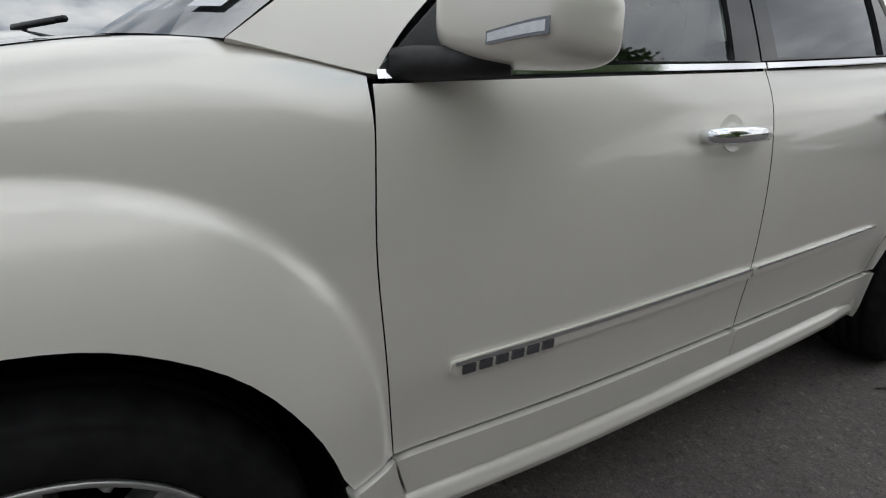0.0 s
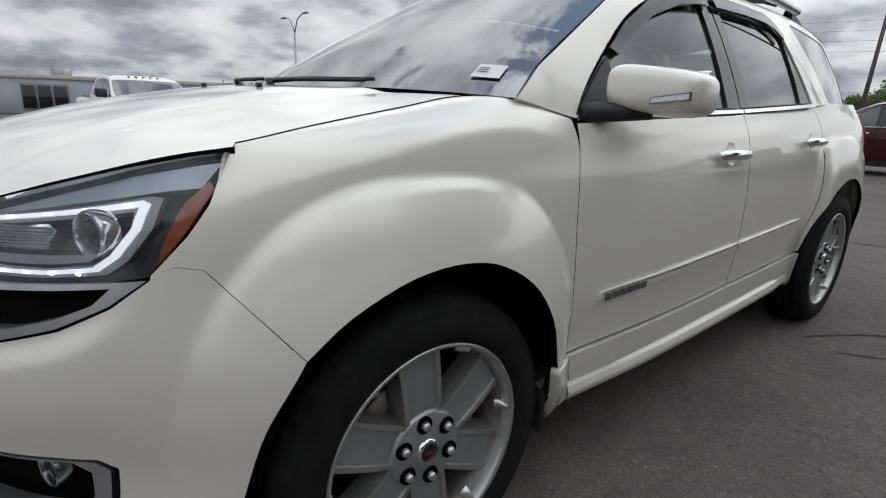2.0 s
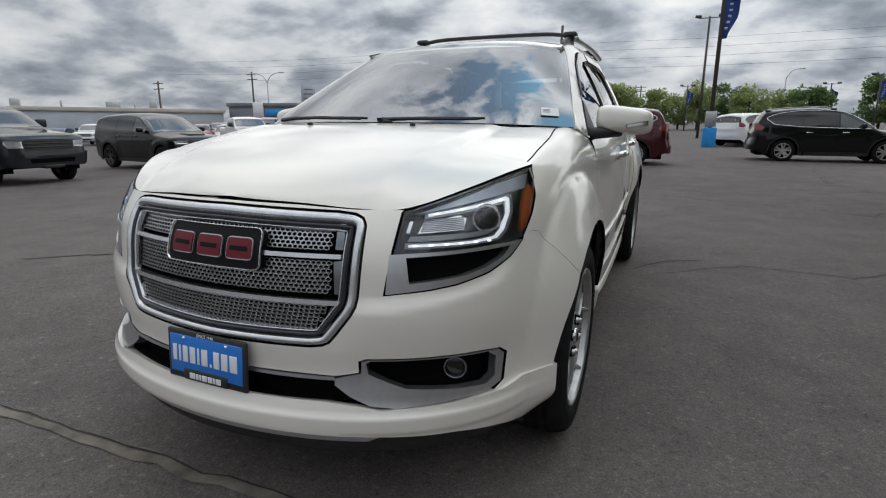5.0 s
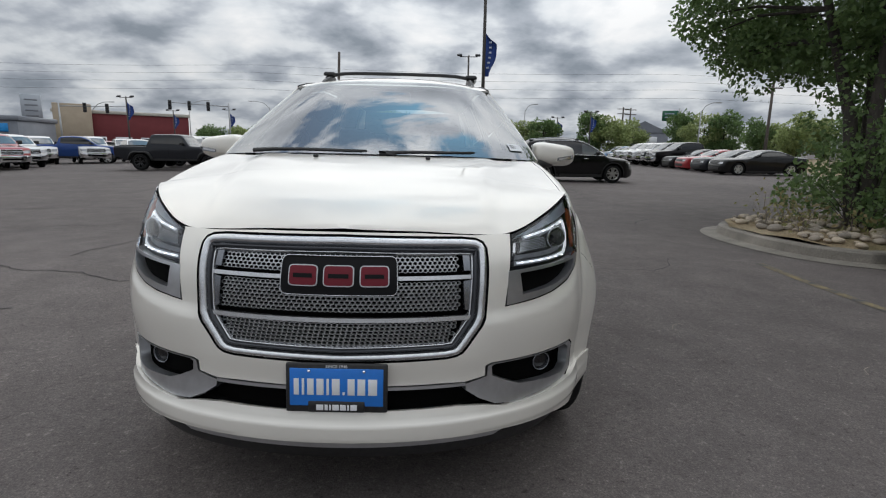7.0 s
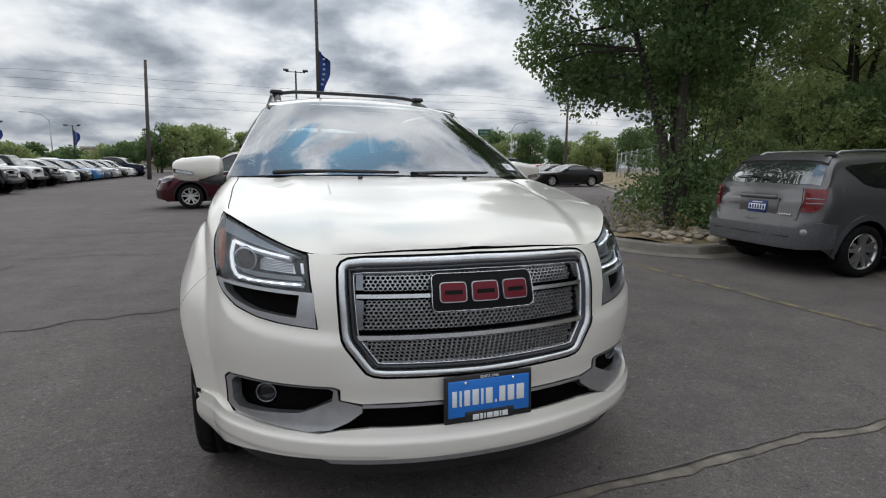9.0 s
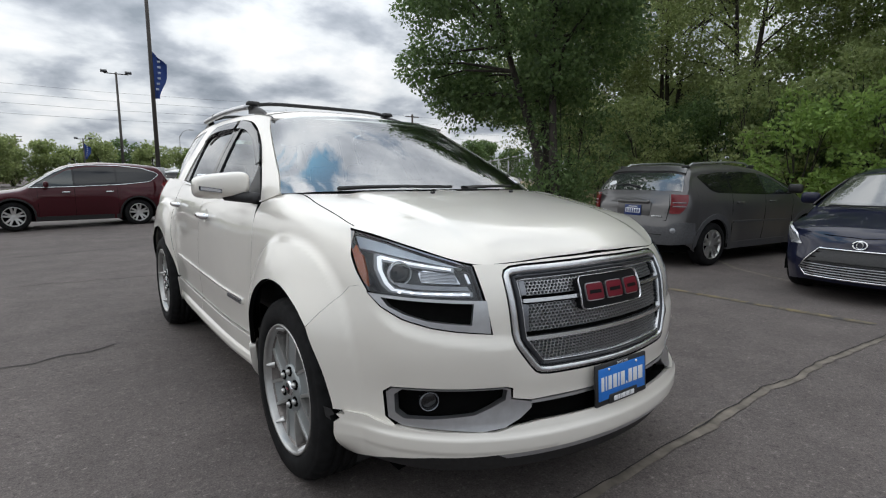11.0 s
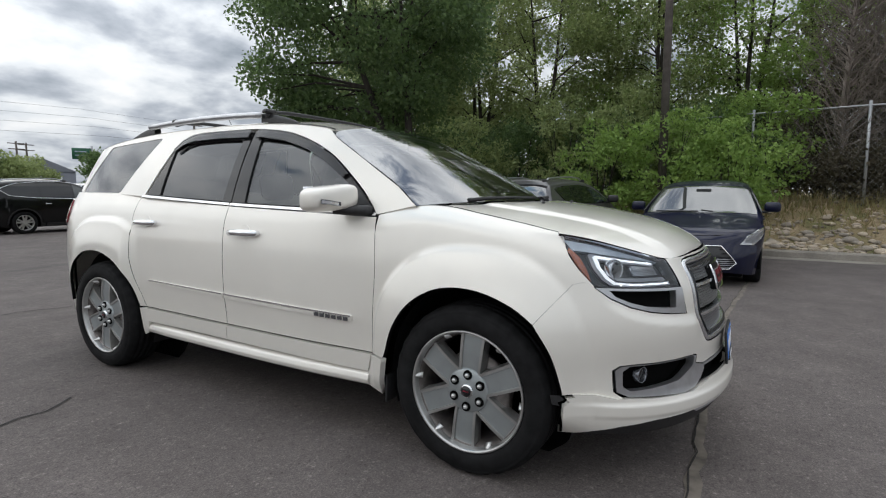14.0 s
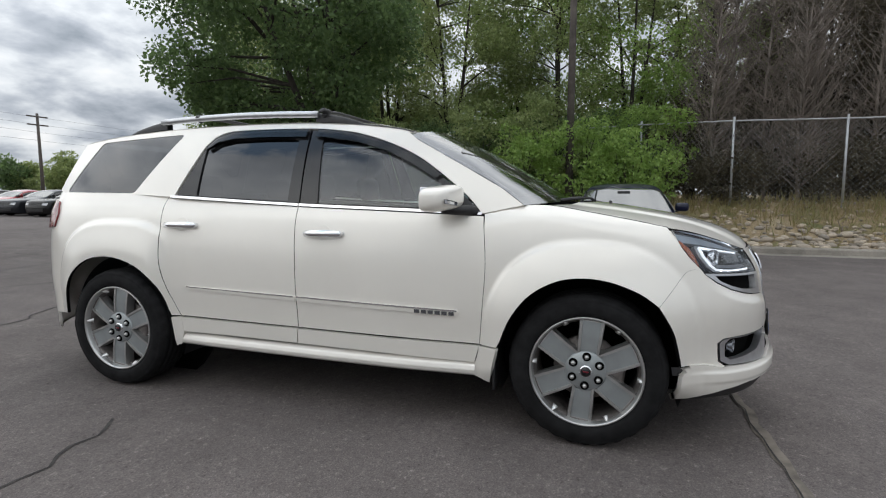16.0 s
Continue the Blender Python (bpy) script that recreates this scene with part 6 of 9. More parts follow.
class Shape:
    """Surfaces of a parked vehicle: side, nose, tail and top, from its outlines."""

    def __init__(self, kind):
        self.S = S = SPECS[kind]
        self.L, self.hw, self.y0 = S["L"], S["W"] / 2, -(S["f"] + S["wb"] / 2)
        self.rc = {"offroad": 0.07, "pickup": 0.10}.get(kind, 0.15)
        self.axles = (S["f"], S["f"] + S["wb"])

    def top(self, s):
        return sum(linear(self.S["top"], s + 0.045 * k) for k in (-2, -1, 0, 1, 2)) / 5

    def plan(self, s):
        S = self.S
        k = 1.0
        if s < S["df"]:
            k = max(0.0, 1 - ((S["df"] - max(s, 0)) / S["df"]) ** S["nf"]) ** (1 / S["nf"])
        if s > self.L - S["dr"]:
            k = max(0.0, 1 - ((min(s, self.L) - self.L + S["dr"]) / S["dr"]) ** S["nr"]) ** (1 / S["nr"])
        return k

    def half(self, s, z):
        """Half width at this place along and height, without the rounding of the ends."""
        S = self.S
        b, u = S["belt"], (z - S["bot"]) / (S["belt"] - S["bot"])
        if u < 1:
            w = 0.915 + 0.055 * smooth01(-0.10, 0.42, u) + 0.030 * smooth01(0.15, 0.82, u) - 0.030 * smooth01(0.80, 1.06, u) - 0.006 * math.exp(-((u - 0.45) / 0.09) ** 2)
        else:
            w = 0.972 - (0.972 - S["wr"] / self.hw) * ((z - b) / (S["H"] - b)) ** 1.15
        return self.hw * w

    def side_x(self, s, z):
        k = 0.0
        for a in self.axles:
            d = math.hypot((s - a) / 1.15, max(0.0, z - self.S["r"]))
            k += 0.022 * smooth01(self.S["r"] * 1.62, self.S["r"] * 1.40, d) * smooth01(self.S["belt"] + 0.02, self.S["belt"] - 0.16, z)
        return (self.half(s, z) + k) * self.plan(s)

    def along(self, s, z):
        """Place along the car; the ends lean with height."""
        S = self.S
        zn, zt = S["top"][0][1], S["top"][-1][1]
        lean = 0.10 * smooth01(0.62 * zn, 1.05 * zn, z) + 0.05 * smooth01(0.45 * zn, 0.25 * zn, z)
        tail = 0.07 * smooth01(0.60 * zt, 0.98 * zt, z) + 0.05 * smooth01(0.45 * zt, 0.25 * zt, z)
        if S.get("bed"):
            lean, tail = lean * 0.5, tail * 0.2
        return self.y0 + s + lean * (1 - smooth01(0, 0.7, s)) - tail * smooth01(self.L - 0.5, self.L, s)

    def side(self, s, z):
        return Vector((self.side_x(s, z), self.along(s, z), z))

    def nose(self, t, z):
        S = self.S
        c = math.cos(min(1.0, abs(t)) * math.pi / 2)
        p = self.side(S["df"] * (1 - c ** (2 / S["nf"])), z)
        return Vector((math.copysign(p.x, t), p.y, z))

    def tail(self, t, z):
        S = self.S
        c = math.cos(min(1.0, abs(t)) * math.pi / 2)
        p = self.side(self.L - S["dr"] * (1 - c ** (2 / S["nr"])), z)
        return Vector((math.copysign(p.x, t), p.y, z))

    def over(self, f, s):
        """Top surface: f -1..1 across, s along."""
        zt = self.top(s)
        a = min(1.0, abs(f))
        z = zt - self.rc * (1 - (1 - a**3.0) ** (1 / 3.0))
        return Vector((f * self.side_x(s, zt - self.rc), self.along(s, z), z))

    def floor(self, s):
        S = self.S
        for a in self.axles:
            g = S["r"] * 1.17
            if abs(s - a) < g:
                return S["r"] + math.sqrt(max(0.0, g * g - (s - a) ** 2))
        return S["bot"] + 0.05 * (1 - smooth01(0, 0.4, s)) + 0.15 * smooth01(self.L - 0.55, self.L - 0.2, s)

    def hull(self, fine=True):
        S = self.S
        n, e, q = (44, 9, 7) if fine else (24, 6, 5)
        st = {self.L * k / n for k in range(n + 1)}
        st |= {S["df"] * (1 - math.cos(math.pi / 2 * k / e)) for k in range(e + 1)} | {self.L - S["dr"] * (1 - math.cos(math.pi / 2 * k / e)) for k in range(e + 1)}
        for a in self.axles:
            g = S["r"] * 1.17
            st |= {a + g * math.sin(math.pi / 2 * k / q) for k in range(-q, q + 1)} | {a - g - 0.002, a + g + 0.002, a - g + 0.001, a + g - 0.001}
        for p in S["top"]:
            st |= {max(0.0, p[0] - 0.04), min(self.L, p[0] + 0.04)}
        st = sorted(st)
        keep = [st[0]]
        for s in st[1:]:
            if s - keep[-1] > 0.0012:
                keep.append(s)
        up = [0.0, 0.06, 0.14, 0.24, 0.36, 0.48, 0.60, 0.72, 0.82, 0.90, 0.96, 1.0] if fine else [0.0, 0.10, 0.3, 0.52, 0.74, 0.9, 1.0]
        across = [0.985, 0.95, 0.89, 0.8, 0.65, 0.45, 0.22, 0.0] if fine else [0.97, 0.89, 0.7, 0.4, 0.0]
        vs, fs = [], []
        for s in keep:
            z0, z1 = self.floor(s), self.top(s) - self.rc
            line = [self.side(s, z0 + (z1 - z0) * u) for u in up] + [self.over(f, s) for f in across]
            vs += line + [Vector((-p.x, p.y, p.z)) for p in line[-2::-1]]
        k = 2 * (len(up) + len(across)) - 1
        for i in range(len(keep) - 1):
            for j in range(k - 1):
                fs.append((i * k + j, (i + 1) * k + j, (i + 1) * k + j + 1, i * k + j + 1))
        bm = from_data(vs, fs)
        bmesh.ops.remove_doubles(bm, verts=bm.verts[:], dist=0.0004)
        bmesh.ops.recalc_face_normals(bm, faces=bm.faces[:])
        return bm


def vehicle(kind, paint, m, label, category="car", group="", detail=True, glass=None, cladding=None, dark_wheels=False, chrome=True, rails=False):
    S, B = SPECS[kind], Shape(kind)
    L, W, r, bot, hw, y0 = S["L"], S["W"], S["r"], S["bot"], B.hw, B.y0
    car = root({"pickup": "pickup_truck", "offroad": "pickup_truck"}.get(kind, "parked_car"), m, label, category, group)
    glass = glass or CAR_GLASS
    mid = (0, 0, 0.55 * S["H"])
    step = 0.07 if detail else 0.14
    F = FACES[kind]

    def skin(name, outline, fn, mat, lift=0.005, sx=1, depth=0.012, lab="", centre=mid, st=step):
        return part(name, sheet(outline, fn, st, depth=depth, sx=sx, inset=0, lift=lift, centre=centre), mat, car, lab)

    part("body", sharpen(B.hull(detail), 42), paint, car)
    # screens
    s0, s1 = S["screen"]
    scr = [(-0.90, s0 + 0.05), (-0.5, s0 - 0.01), (0, s0 - 0.03), (0.5, s0 - 0.01), (0.90, s0 + 0.05), (0.94, s1 - 0.03), (0.5, s1 - 0.055), (0, s1 - 0.06), (-0.5, s1 - 0.055), (-0.94, s1 - 0.03)]
    skin("windscreen", scr, B.over, SCREEN, 0.006, depth=0.01, st=0.12)
    if S["back"]:
        b0, b1 = S["back"]
        skin("rear_window", [(-0.86, b0 + 0.05), (0, b0 + 0.02), (0.86, b0 + 0.05), (0.90, b1 - 0.03), (0.5, b1), (-0.5, b1), (-0.90, b1 - 0.03)], B.over, SCREEN if kind == "wagon" else glass, 0.006, depth=0.01, st=0.10, centre=(0, 0, 0.3))
    else:
        e = S["bed"][0] - 0.06
        part("rear_window", rbox(1.2, 0.012, 0.32, 0.01, 1), glass, car, m=pose(0, y0 + e - 0.06, S["belt"] + 0.08, 8))
    dlo = rounded(S["dlo"], 0.05)
    edges = [-9] + list(S["pillars"]) + [99]
    inner = offset_poly(dlo, 0.022)
    for sx in (1, -1):
        skin("window_surround", dlo, B.side, BLACK_GLOSS, 0.004, sx)
        for i, (a, b) in enumerate(zip(edges, edges[1:])):
            p = cut_between(inner, a + 0.02, b - 0.02)
            if len(p) > 2:
                skin("side_window", p, B.side, glass if i or not detail else DOOR_GLASS, 0.008, sx, 0.004)
        if chrome and kind not in ("pickup", "offroad"):
            ring = [B.side(*p) + Vector((0.012, 0, 0)) for p in dlo]
            part("window_trim", tube([(sx * p.x, p.y, p.z) for p in ring + ring[:1]], 0.011, 5, False), CHROME, car, "chrome window trim")
        # mirror
        q = B.side(S["screen"][0] + (0.40 if kind != "offroad" else 0.30), S["belt"] + 0.07)
        big = kind == "pickup"
        mm = paint if kind in ("suv", "sedan", "big_suv", "coupe") else BLACK_PLASTIC
        part("mirror_arm", tube([(sx * (q.x - 0.01), q.y - 0.02, q.z - 0.06), (sx * (q.x + 0.10), q.y, q.z - 0.04)], 0.022, 6), BLACK_PLASTIC, car)
        part("door_mirror", rbox(0.22 if not big else 0.27, 0.11, 0.15 if not big else 0.22, 0.05, 3), mm, car, m=pose(sx * (q.x + 0.16), q.y, q.z - 0.05, 0, 0, -sx * 10))
        if rails:
            pts = []
            for k in range(12):
                s = S["screen"][1] + 0.25 + (S["back"][0] - 0.12 - S["screen"][1] - 0.25) * k / 11
                p = B.over(0.80, s)
                pts.append((sx * p.x, p.y, p.z + (0.055 if 0 < k < 11 else 0.0)))
            part("roof_rail", tube(pts, 0.016, 6), SATIN, car, "silver roof rail")
            for k in (0, 11):
                part("rail_foot", rbox(0.05, 0.16, 0.06, 0.02, 2), BLACK_PLASTIC, car, m=pose(pts[k][0], pts[k][1], pts[k][2] - 0.012))
        # wheels in their arches
        for a in B.axles:
            wy, g = y0 + a, r * 1.17

            def liner(u, v, wy=wy, g=g, sx=sx):
                t = math.pi * (-0.06 + 1.12 * u)
                return Vector((sx * (hw - 0.38 + 0.36 * v), wy + (g + 0.012) * math.cos(t), r + (g + 0.012) * math.sin(t)))
            # liner and wall coloured near-black for the shade in the arch
            part("arch_liner", grid_surface(liner, 16, 1), SHADE_BLACK, car)
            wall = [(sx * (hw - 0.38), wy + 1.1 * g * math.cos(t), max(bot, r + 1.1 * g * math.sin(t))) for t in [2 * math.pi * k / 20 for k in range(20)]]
            part("arch_wall", from_data(wall, [tuple(range(20))]), SHADE_BLACK, car)
            if cladding or kind in ("suv",):
                gg, w = g + 0.002, 0.075 if cladding else 0.04
                ring = [(a + gg * math.cos(t), r + gg * math.sin(t)) for t in [math.pi * k / 16 for k in range(17)]]
                ring += [(a - gg - w, r * 0.82)] + [(a + (gg + w) * math.cos(t), r + (gg + w) * math.sin(t)) for t in [math.pi * (16 - k) / 16 for k in range(17)]] + [(a + gg + w, r * 0.82)]
                skin("arch_cladding", ring, B.side, cladding or BLACK_PLASTIC, 0.012, sx, 0.03)
            if kind == "offroad":
                fl = [(sx * (hw + 0.09), wy + r * 1.42 * math.cos(t), r + min(r * 1.18, r * 1.45 * math.sin(t))) for t in [math.pi * (0.05 + 0.90 * k / 12) for k in range(13)]]
                part("fender_flare", join(tube(fl, 0.05, 6), tube([(p[0] - sx * 0.10, p[1], p[2] + 0.01) for p in fl], 0.05, 6)), BLACK_PLASTIC, car)
            wheel = new("wheel")
            wheel.parent = car
            wheel.matrix_local = pose(sx * (hw - 0.115 + (0.09 if kind == "offroad" else 0)), wy, r) @ (pose(0, 0, 0) if sx > 0 else pose(0, 0, 0, 0, 0, 180))
            for me_ in alloy(r, dark_wheels, 40 if detail else 20):
                o = new(me_.name, me_)
                o.parent = wheel
        # lamps
        if F["lamp"]:
            lp = skin("headlamp", F["lamp"], B.nose, HEADLAMP, 0.006, sx, 0.03, "clear headlamp", st=0.05)
            if detail:
                part("lamp_bowl", sheet(offset_poly(F["lamp"], 0.035), B.nose, 0.05, depth=0.004, sx=sx, inset=0, lift=0.008, centre=mid), LAMP_GREY, lp)
        else:
            q = B.nose(0.30, 0.98)
            part("headlamp", sharpen(lathe([(0, 0.03), (0.07, 0.025), (0.088, 0.0), (0.088, -0.04)], 20)), HEADLAMP, car, "round headlamp", m=pose(sx * q.x, q.y - 0.005, 0.97, 0, 0, -90))
        skin("tail_lamp", F["tail"], B.tail, RED_LENS, 0.010, sx, 0.03, "red tail lamp")
        # doors
        cuts = [S["screen"][0] + 0.22] + list(S["pillars"]) + [S["dlo"][-2][0] + 0.28 if kind not in ("pickup", "offroad") else S["bed"][0] - 0.22]
        zt = S["belt"] + 0.02
        if kind in ("suv", "big_suv", "wagon", "sedan"):
            cuts = cuts[:3]
        for c in cuts:
            pts = [B.side(min(max(c, S["f"] + r * 1.3), L), z) for z in [bot + 0.12 + (zt - bot - 0.12) * k / 6 for k in range(7)]]
            part("door_gap", tube([(sx * (p.x - 0.001), p.y, p.z) for p in pts], 0.0045, 4), SHADE_BLACK, car)
        if detail:
            for c in cuts[1:3]:
                p = B.side(c - 0.18, S["belt"] - 0.12)
                part("door_handle", rbox(0.035, 0.18, 0.032, 0.012, 2), CHROME if chrome else paint, car, m=pose(sx * (p.x + 0.012), p.y, p.z))
        sill = [(S["f"] + r * 1.22, bot + 0.005), (S["f"] + S["wb"] - r * 1.22, bot + 0.005), (S["f"] + S["wb"] - r * 1.22, bot + 0.11), (S["f"] + r * 1.22, bot + 0.11)]
        skin("sill", sill, B.side, cladding or BLACK_PLASTIC, 0.010, sx, 0.04, st=0.2)
    # nose
    if F["grille"]:
        skin("grille", F["grille"], B.nose, BLACK_PLASTIC, 0.004, 1, 0.01, "black grille", st=0.06)
        if chrome or kind == "sedan":
            pts = [B.nose(*p) + Vector((0, -0.014, 0)) for p in resample(F["grille"], 0.05)]
            part("grille_trim", tube(pts + pts[:1], 0.013 if kind != "sedan" else 0.009, 6, False), CHROME, car, "chrome grille outline")
        za, zb_ = min(p[1] for p in F["grille"]), max(p[1] for p in F["grille"])
        nb = 5 if detail else 3
        for k in range(nb):
            z = za + (zb_ - za) * (k + 0.8) / (nb + 0.6)
            ws = [abs(p[1]) for p in cut_between([(b, a) for a, b in F["grille"]], z - 0.004, z + 0.004)]
            w = min(ws) * 0.95 if ws else 0.15
            part("grille_slat", tube([B.nose(w * t, z) + Vector((0, -0.008, 0)) for t in (-1, -0.6, -0.2, 0.2, 0.6, 1)], 0.008, 5), SATIN if chrome and kind != "pickup" else BLACK_GLOSS, car)
    if kind == "offroad":
        # slots are near-black boxes, their shade put into the colour
        for k in range(7):
            part("grille_slot", rbox(0.045, 0.03, 0.22, 0.012, 1), SHADE_BLACK, car, m=pose(-0.24 + 0.08 * k, B.nose(0, 0.96).y - 0.004, 0.85))
        part("front_bumper", rbox(1.5, 0.18, 0.18, 0.04, 2), BLACK_PLASTIC, car, m=pose(0, y0 - 0.10, 0.52))
    if F["lower"] and kind != "pickup":
        skin("lower_grille", F["lower"], B.nose, BLACK_PLASTIC, 0.004, 1, 0.01, st=0.06)
    if kind == "pickup":
        bright = CHROME if chrome else paint
        part("front_bumper", sheet(rounded([(-0.80, 0.80), (-0.80, 0.55), (-0.5, 0.47), (0.5, 0.47), (0.80, 0.55), (0.80, 0.80)], 0.03), B.nose, 0.05, [F["lower"]], 0.05, 1, 0, 0.05, mid), bright, car, "chrome front bumper")
        skin("lower_grille", F["lower"], B.nose, SHADE_BLACK, 0.03, st=0.06)
        for z in (0.935, 1.02):
            part("grille_bar", tube([B.nose(0.215 * t, z) + Vector((0, -0.014, 0)) for t in (-1, -0.5, 0, 0.5, 1)], 0.014, 6), CHROME if chrome else BLACK_GLOSS, car)
        part("tow_tab", rbox(0.5, 0.05, 0.10, 0.02, 1), BLACK_PLASTIC, car, m=pose(0, y0 - 0.03, 0.42))
        if detail:
            for x in (-0.42, -0.21, 0, 0.21, 0.42):
                p = B.over(x, S["screen"][1] + 0.16)
                part("marker_lamp", rbox(0.06, 0.09, 0.03, 0.012, 1), AMBER, car, m=pose(p.x, p.y, p.z - 0.005))
    if S.get("bed"):
        a, b = S["bed"]
        # near-black slab at rail height stands for the shaded open bed
        part("bed_floor", rbox(W * 0.80, b - a, 0.014, 0, 1), SHADE_BLACK, car, m=pose(0, y0 + (a + b) / 2, B.top(a + 0.5) + 0.002))
        part("rear_bumper", rbox(W * 0.9, 0.16, 0.18, 0.04, 2), CHROME if kind == "pickup" and chrome else BLACK_PLASTIC, car, m=pose(0, y0 + L + 0.02, bot + 0.06))
    # near-black box for the shade under the body
    part("underbody", rbox(W * 0.74, L * 0.88, 0.14, 0.02, 1), SHADE_BLACK, car, m=pose(0, y0 + L / 2, bot - 0.02))
    return car


def facing(x, y, deg, dz=0.0):
    """Pose of a vehicle whose nose points deg degrees from +x, anticlockwise."""
    return on_ground(x, y, deg + 90, dz)


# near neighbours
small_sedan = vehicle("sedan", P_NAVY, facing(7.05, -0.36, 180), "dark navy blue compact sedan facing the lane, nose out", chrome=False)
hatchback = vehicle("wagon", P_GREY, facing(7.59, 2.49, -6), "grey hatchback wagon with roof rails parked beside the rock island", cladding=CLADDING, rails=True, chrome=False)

# tail of the hatchback
WG = Shape("wagon")
WC = (0, 0, 0.8)
bumper_line = [(-0.99, 0.38), (-0.5, 0.36), (0.5, 0.36), (0.99, 0.38), (0.99, 0.66), (0.80, 0.68), (0.55, 0.665), (0.45, 0.60), (-0.45, 0.60), (-0.55, 0.665), (-0.80, 0.68), (-0.99, 0.66)]
cover = part("bumper_cover", sheet(bumper_line, WG.tail, 0.05, depth=0.06, inset=0, lift=0.045, centre=WC), CLADDING, hatchback, "grey moulded rear bumper")
part("bumper_groove", tube([WG.tail(t, 0.50) + Vector((0, 0.047, 0)) for t in (-0.4, -0.3, 0, 0.3, 0.4)], 0.010, 5), BLACK_PLASTIC, cover)
part("hatch_seam", tube([WG.tail(t, z) + Vector((0, 0.002, 0)) for t, z in ((-0.44, 1.08), (-0.41, 0.9), (-0.39, 0.70), (0, 0.66), (0.39, 0.70), (0.41, 0.9), (0.44, 1.08))], 0.005, 4, False), SHADE_BLACK, hatchback)
for sd in (1, -1):
    q = WG.tail(sd * 0.60, 0.56)
    part("reverse_lamp", sharpen(lathe([(0.0, 0.014), (0.035, 0.012), (0.042, 0.0), (0.042, -0.02)], 16)), LAMP_GREY, hatchback, m=pose(q.x, q.y + 0.045, q.z, 0, 0, 90 - sd * 32))
    for k in range(2):
        z = 0.905 + 0.055 * k
        part("lamp_rib", tube([(sd * (p.x + 0.012), p.y + 0.008, p.z) for p in (WG.tail(t, z) for t in (0.46, 0.56, 0.66, 0.76))], 0.007, 5), LAMP_GREY, hatchback)
ye = WG.tail(0.0, 0.85).y
part("plate_recess", rbox(0.62, 0.03, 0.24, 0.05, 3), P_GREY, hatchback, m=pose(-0.06, ye - 0.005, 0.72, 3))
part("hatch_handle", rbox(0.58, 0.06, 0.055, 0.02, 2), P_GREY, hatchback, m=pose(-0.06, ye + 0.005, 0.93, 3))
pl = part("rear_plate", rbox(0.305, 0.008, 0.155, 0.01, 2), PLATE_DARK, hatchback, "blue and white rear plate", m=pose(-0.06, ye + 0.016, 0.75, 3))
part("print_bar", rbox(0.27, 0.004, 0.072, 0.004, 1), PAPER, pl, m=pose(0.0, 0.005, 0.036))
for k in range(6):
    part("print_bar", rbox(0.026, 0.004, 0.055, 0.002, 1), PLATE_DARK, pl, m=pose(-0.105 + 0.042 * k, 0.0075, 0.045))
part("print_bar", rbox(0.16, 0.004, 0.014, 0.002, 1), PAPER, pl, m=pose(0, 0.005, 0.125))
up3 = Vector((0, 0.02, 0.016))
part("rear_wiper", tube([WG.over(-0.02, 4.16) + up3, WG.over(0.25, 4.13) + up3, WG.over(0.62, 4.135) + up3], [0.018, 0.012, 0.007], 6), BLACK_PLASTIC, hatchback)
part("window_sticker", sheet([(0.66 + 0.08 * math.cos(a), 4.10 + 0.030 * math.sin(a)) for a in [2 * math.pi * k / 18 for k in range(18)]], WG.over, 0.03, depth=0.002, inset=0, lift=0.009, centre=(0, 0, 0.3)), PAPER, hatchback, "white round sticker")
for x, n in ((-0.46, 5), (0.60, 3)):
    for k in range(n):
        part("emblem_bar", rbox(0.028, 0.006, 0.026, 0.003, 1), SATIN, hatchback, m=pose(x - 0.09 + 0.036 * k, ye + 0.002 - 0.05 * (abs(x) > 0.5), 0.74, 3))
part("spoiler", sheet([(-0.88, 3.86), (0, 3.83), (0.88, 3.86), (0.90, 3.95), (0, 3.965), (-0.90, 3.95)], WG.over, 0.06, depth=0.03, inset=0, lift=0.03, centre=(0, 0, 0.3)), P_GREY, hatchback)
for sx in (1, -1):
    mould = [(1.35, 0.60), (3.0, 0.63), (3.0, 0.665), (1.35, 0.635)]
    part("side_moulding", sheet(mould, WG.side, 0.1, depth=0.02, sx=sx, inset=0, lift=0.012, centre=WC), CLADDING, hatchback)
part("exhaust", sharpen(lathe([(0.028, -0.12), (0.03, 0.02), (0.024, 0.02), (0.022, -0.1)], 14)), BRAKE, hatchback, m=pose(0.5, 2.12, 0.26, 0, 0, 90))

# front of the small sedan
SD = Shape("sedan")
for k in range(5):
    zz = 0.285 + 0.027 * k
    w = 0.36 + 0.055 * min(1, k / 2) - 0.02 * max(0, k - 2)
    part("grille_slat", tube([SD.nose(w * t, zz) + Vector((0, -0.010, 0)) for t in (-1, -0.7, -0.35, 0, 0.35, 0.7, 1)], 0.006, 5), SATIN, small_sedan)
part("plate_bar", sheet([(-0.26, 0.43), (0.26, 0.43), (0.22, 0.52), (-0.22, 0.52)], SD.nose, 0.05, depth=0.03, inset=0, lift=0.02, centre=(0, 0, 0.7)), BLACK_PLASTIC, small_sedan)
qb = SD.nose(0, 0.625)
part("round_badge", tube([(0.062 * math.cos(a), qb.y - 0.012 + 0.25 * 0.043 * math.sin(a), 0.625 + 0.043 * math.sin(a)) for a in [2 * math.pi * k / 20 for k in range(21)]], 0.009, 6, False), CHROME, small_sedan, "chrome ring badge")
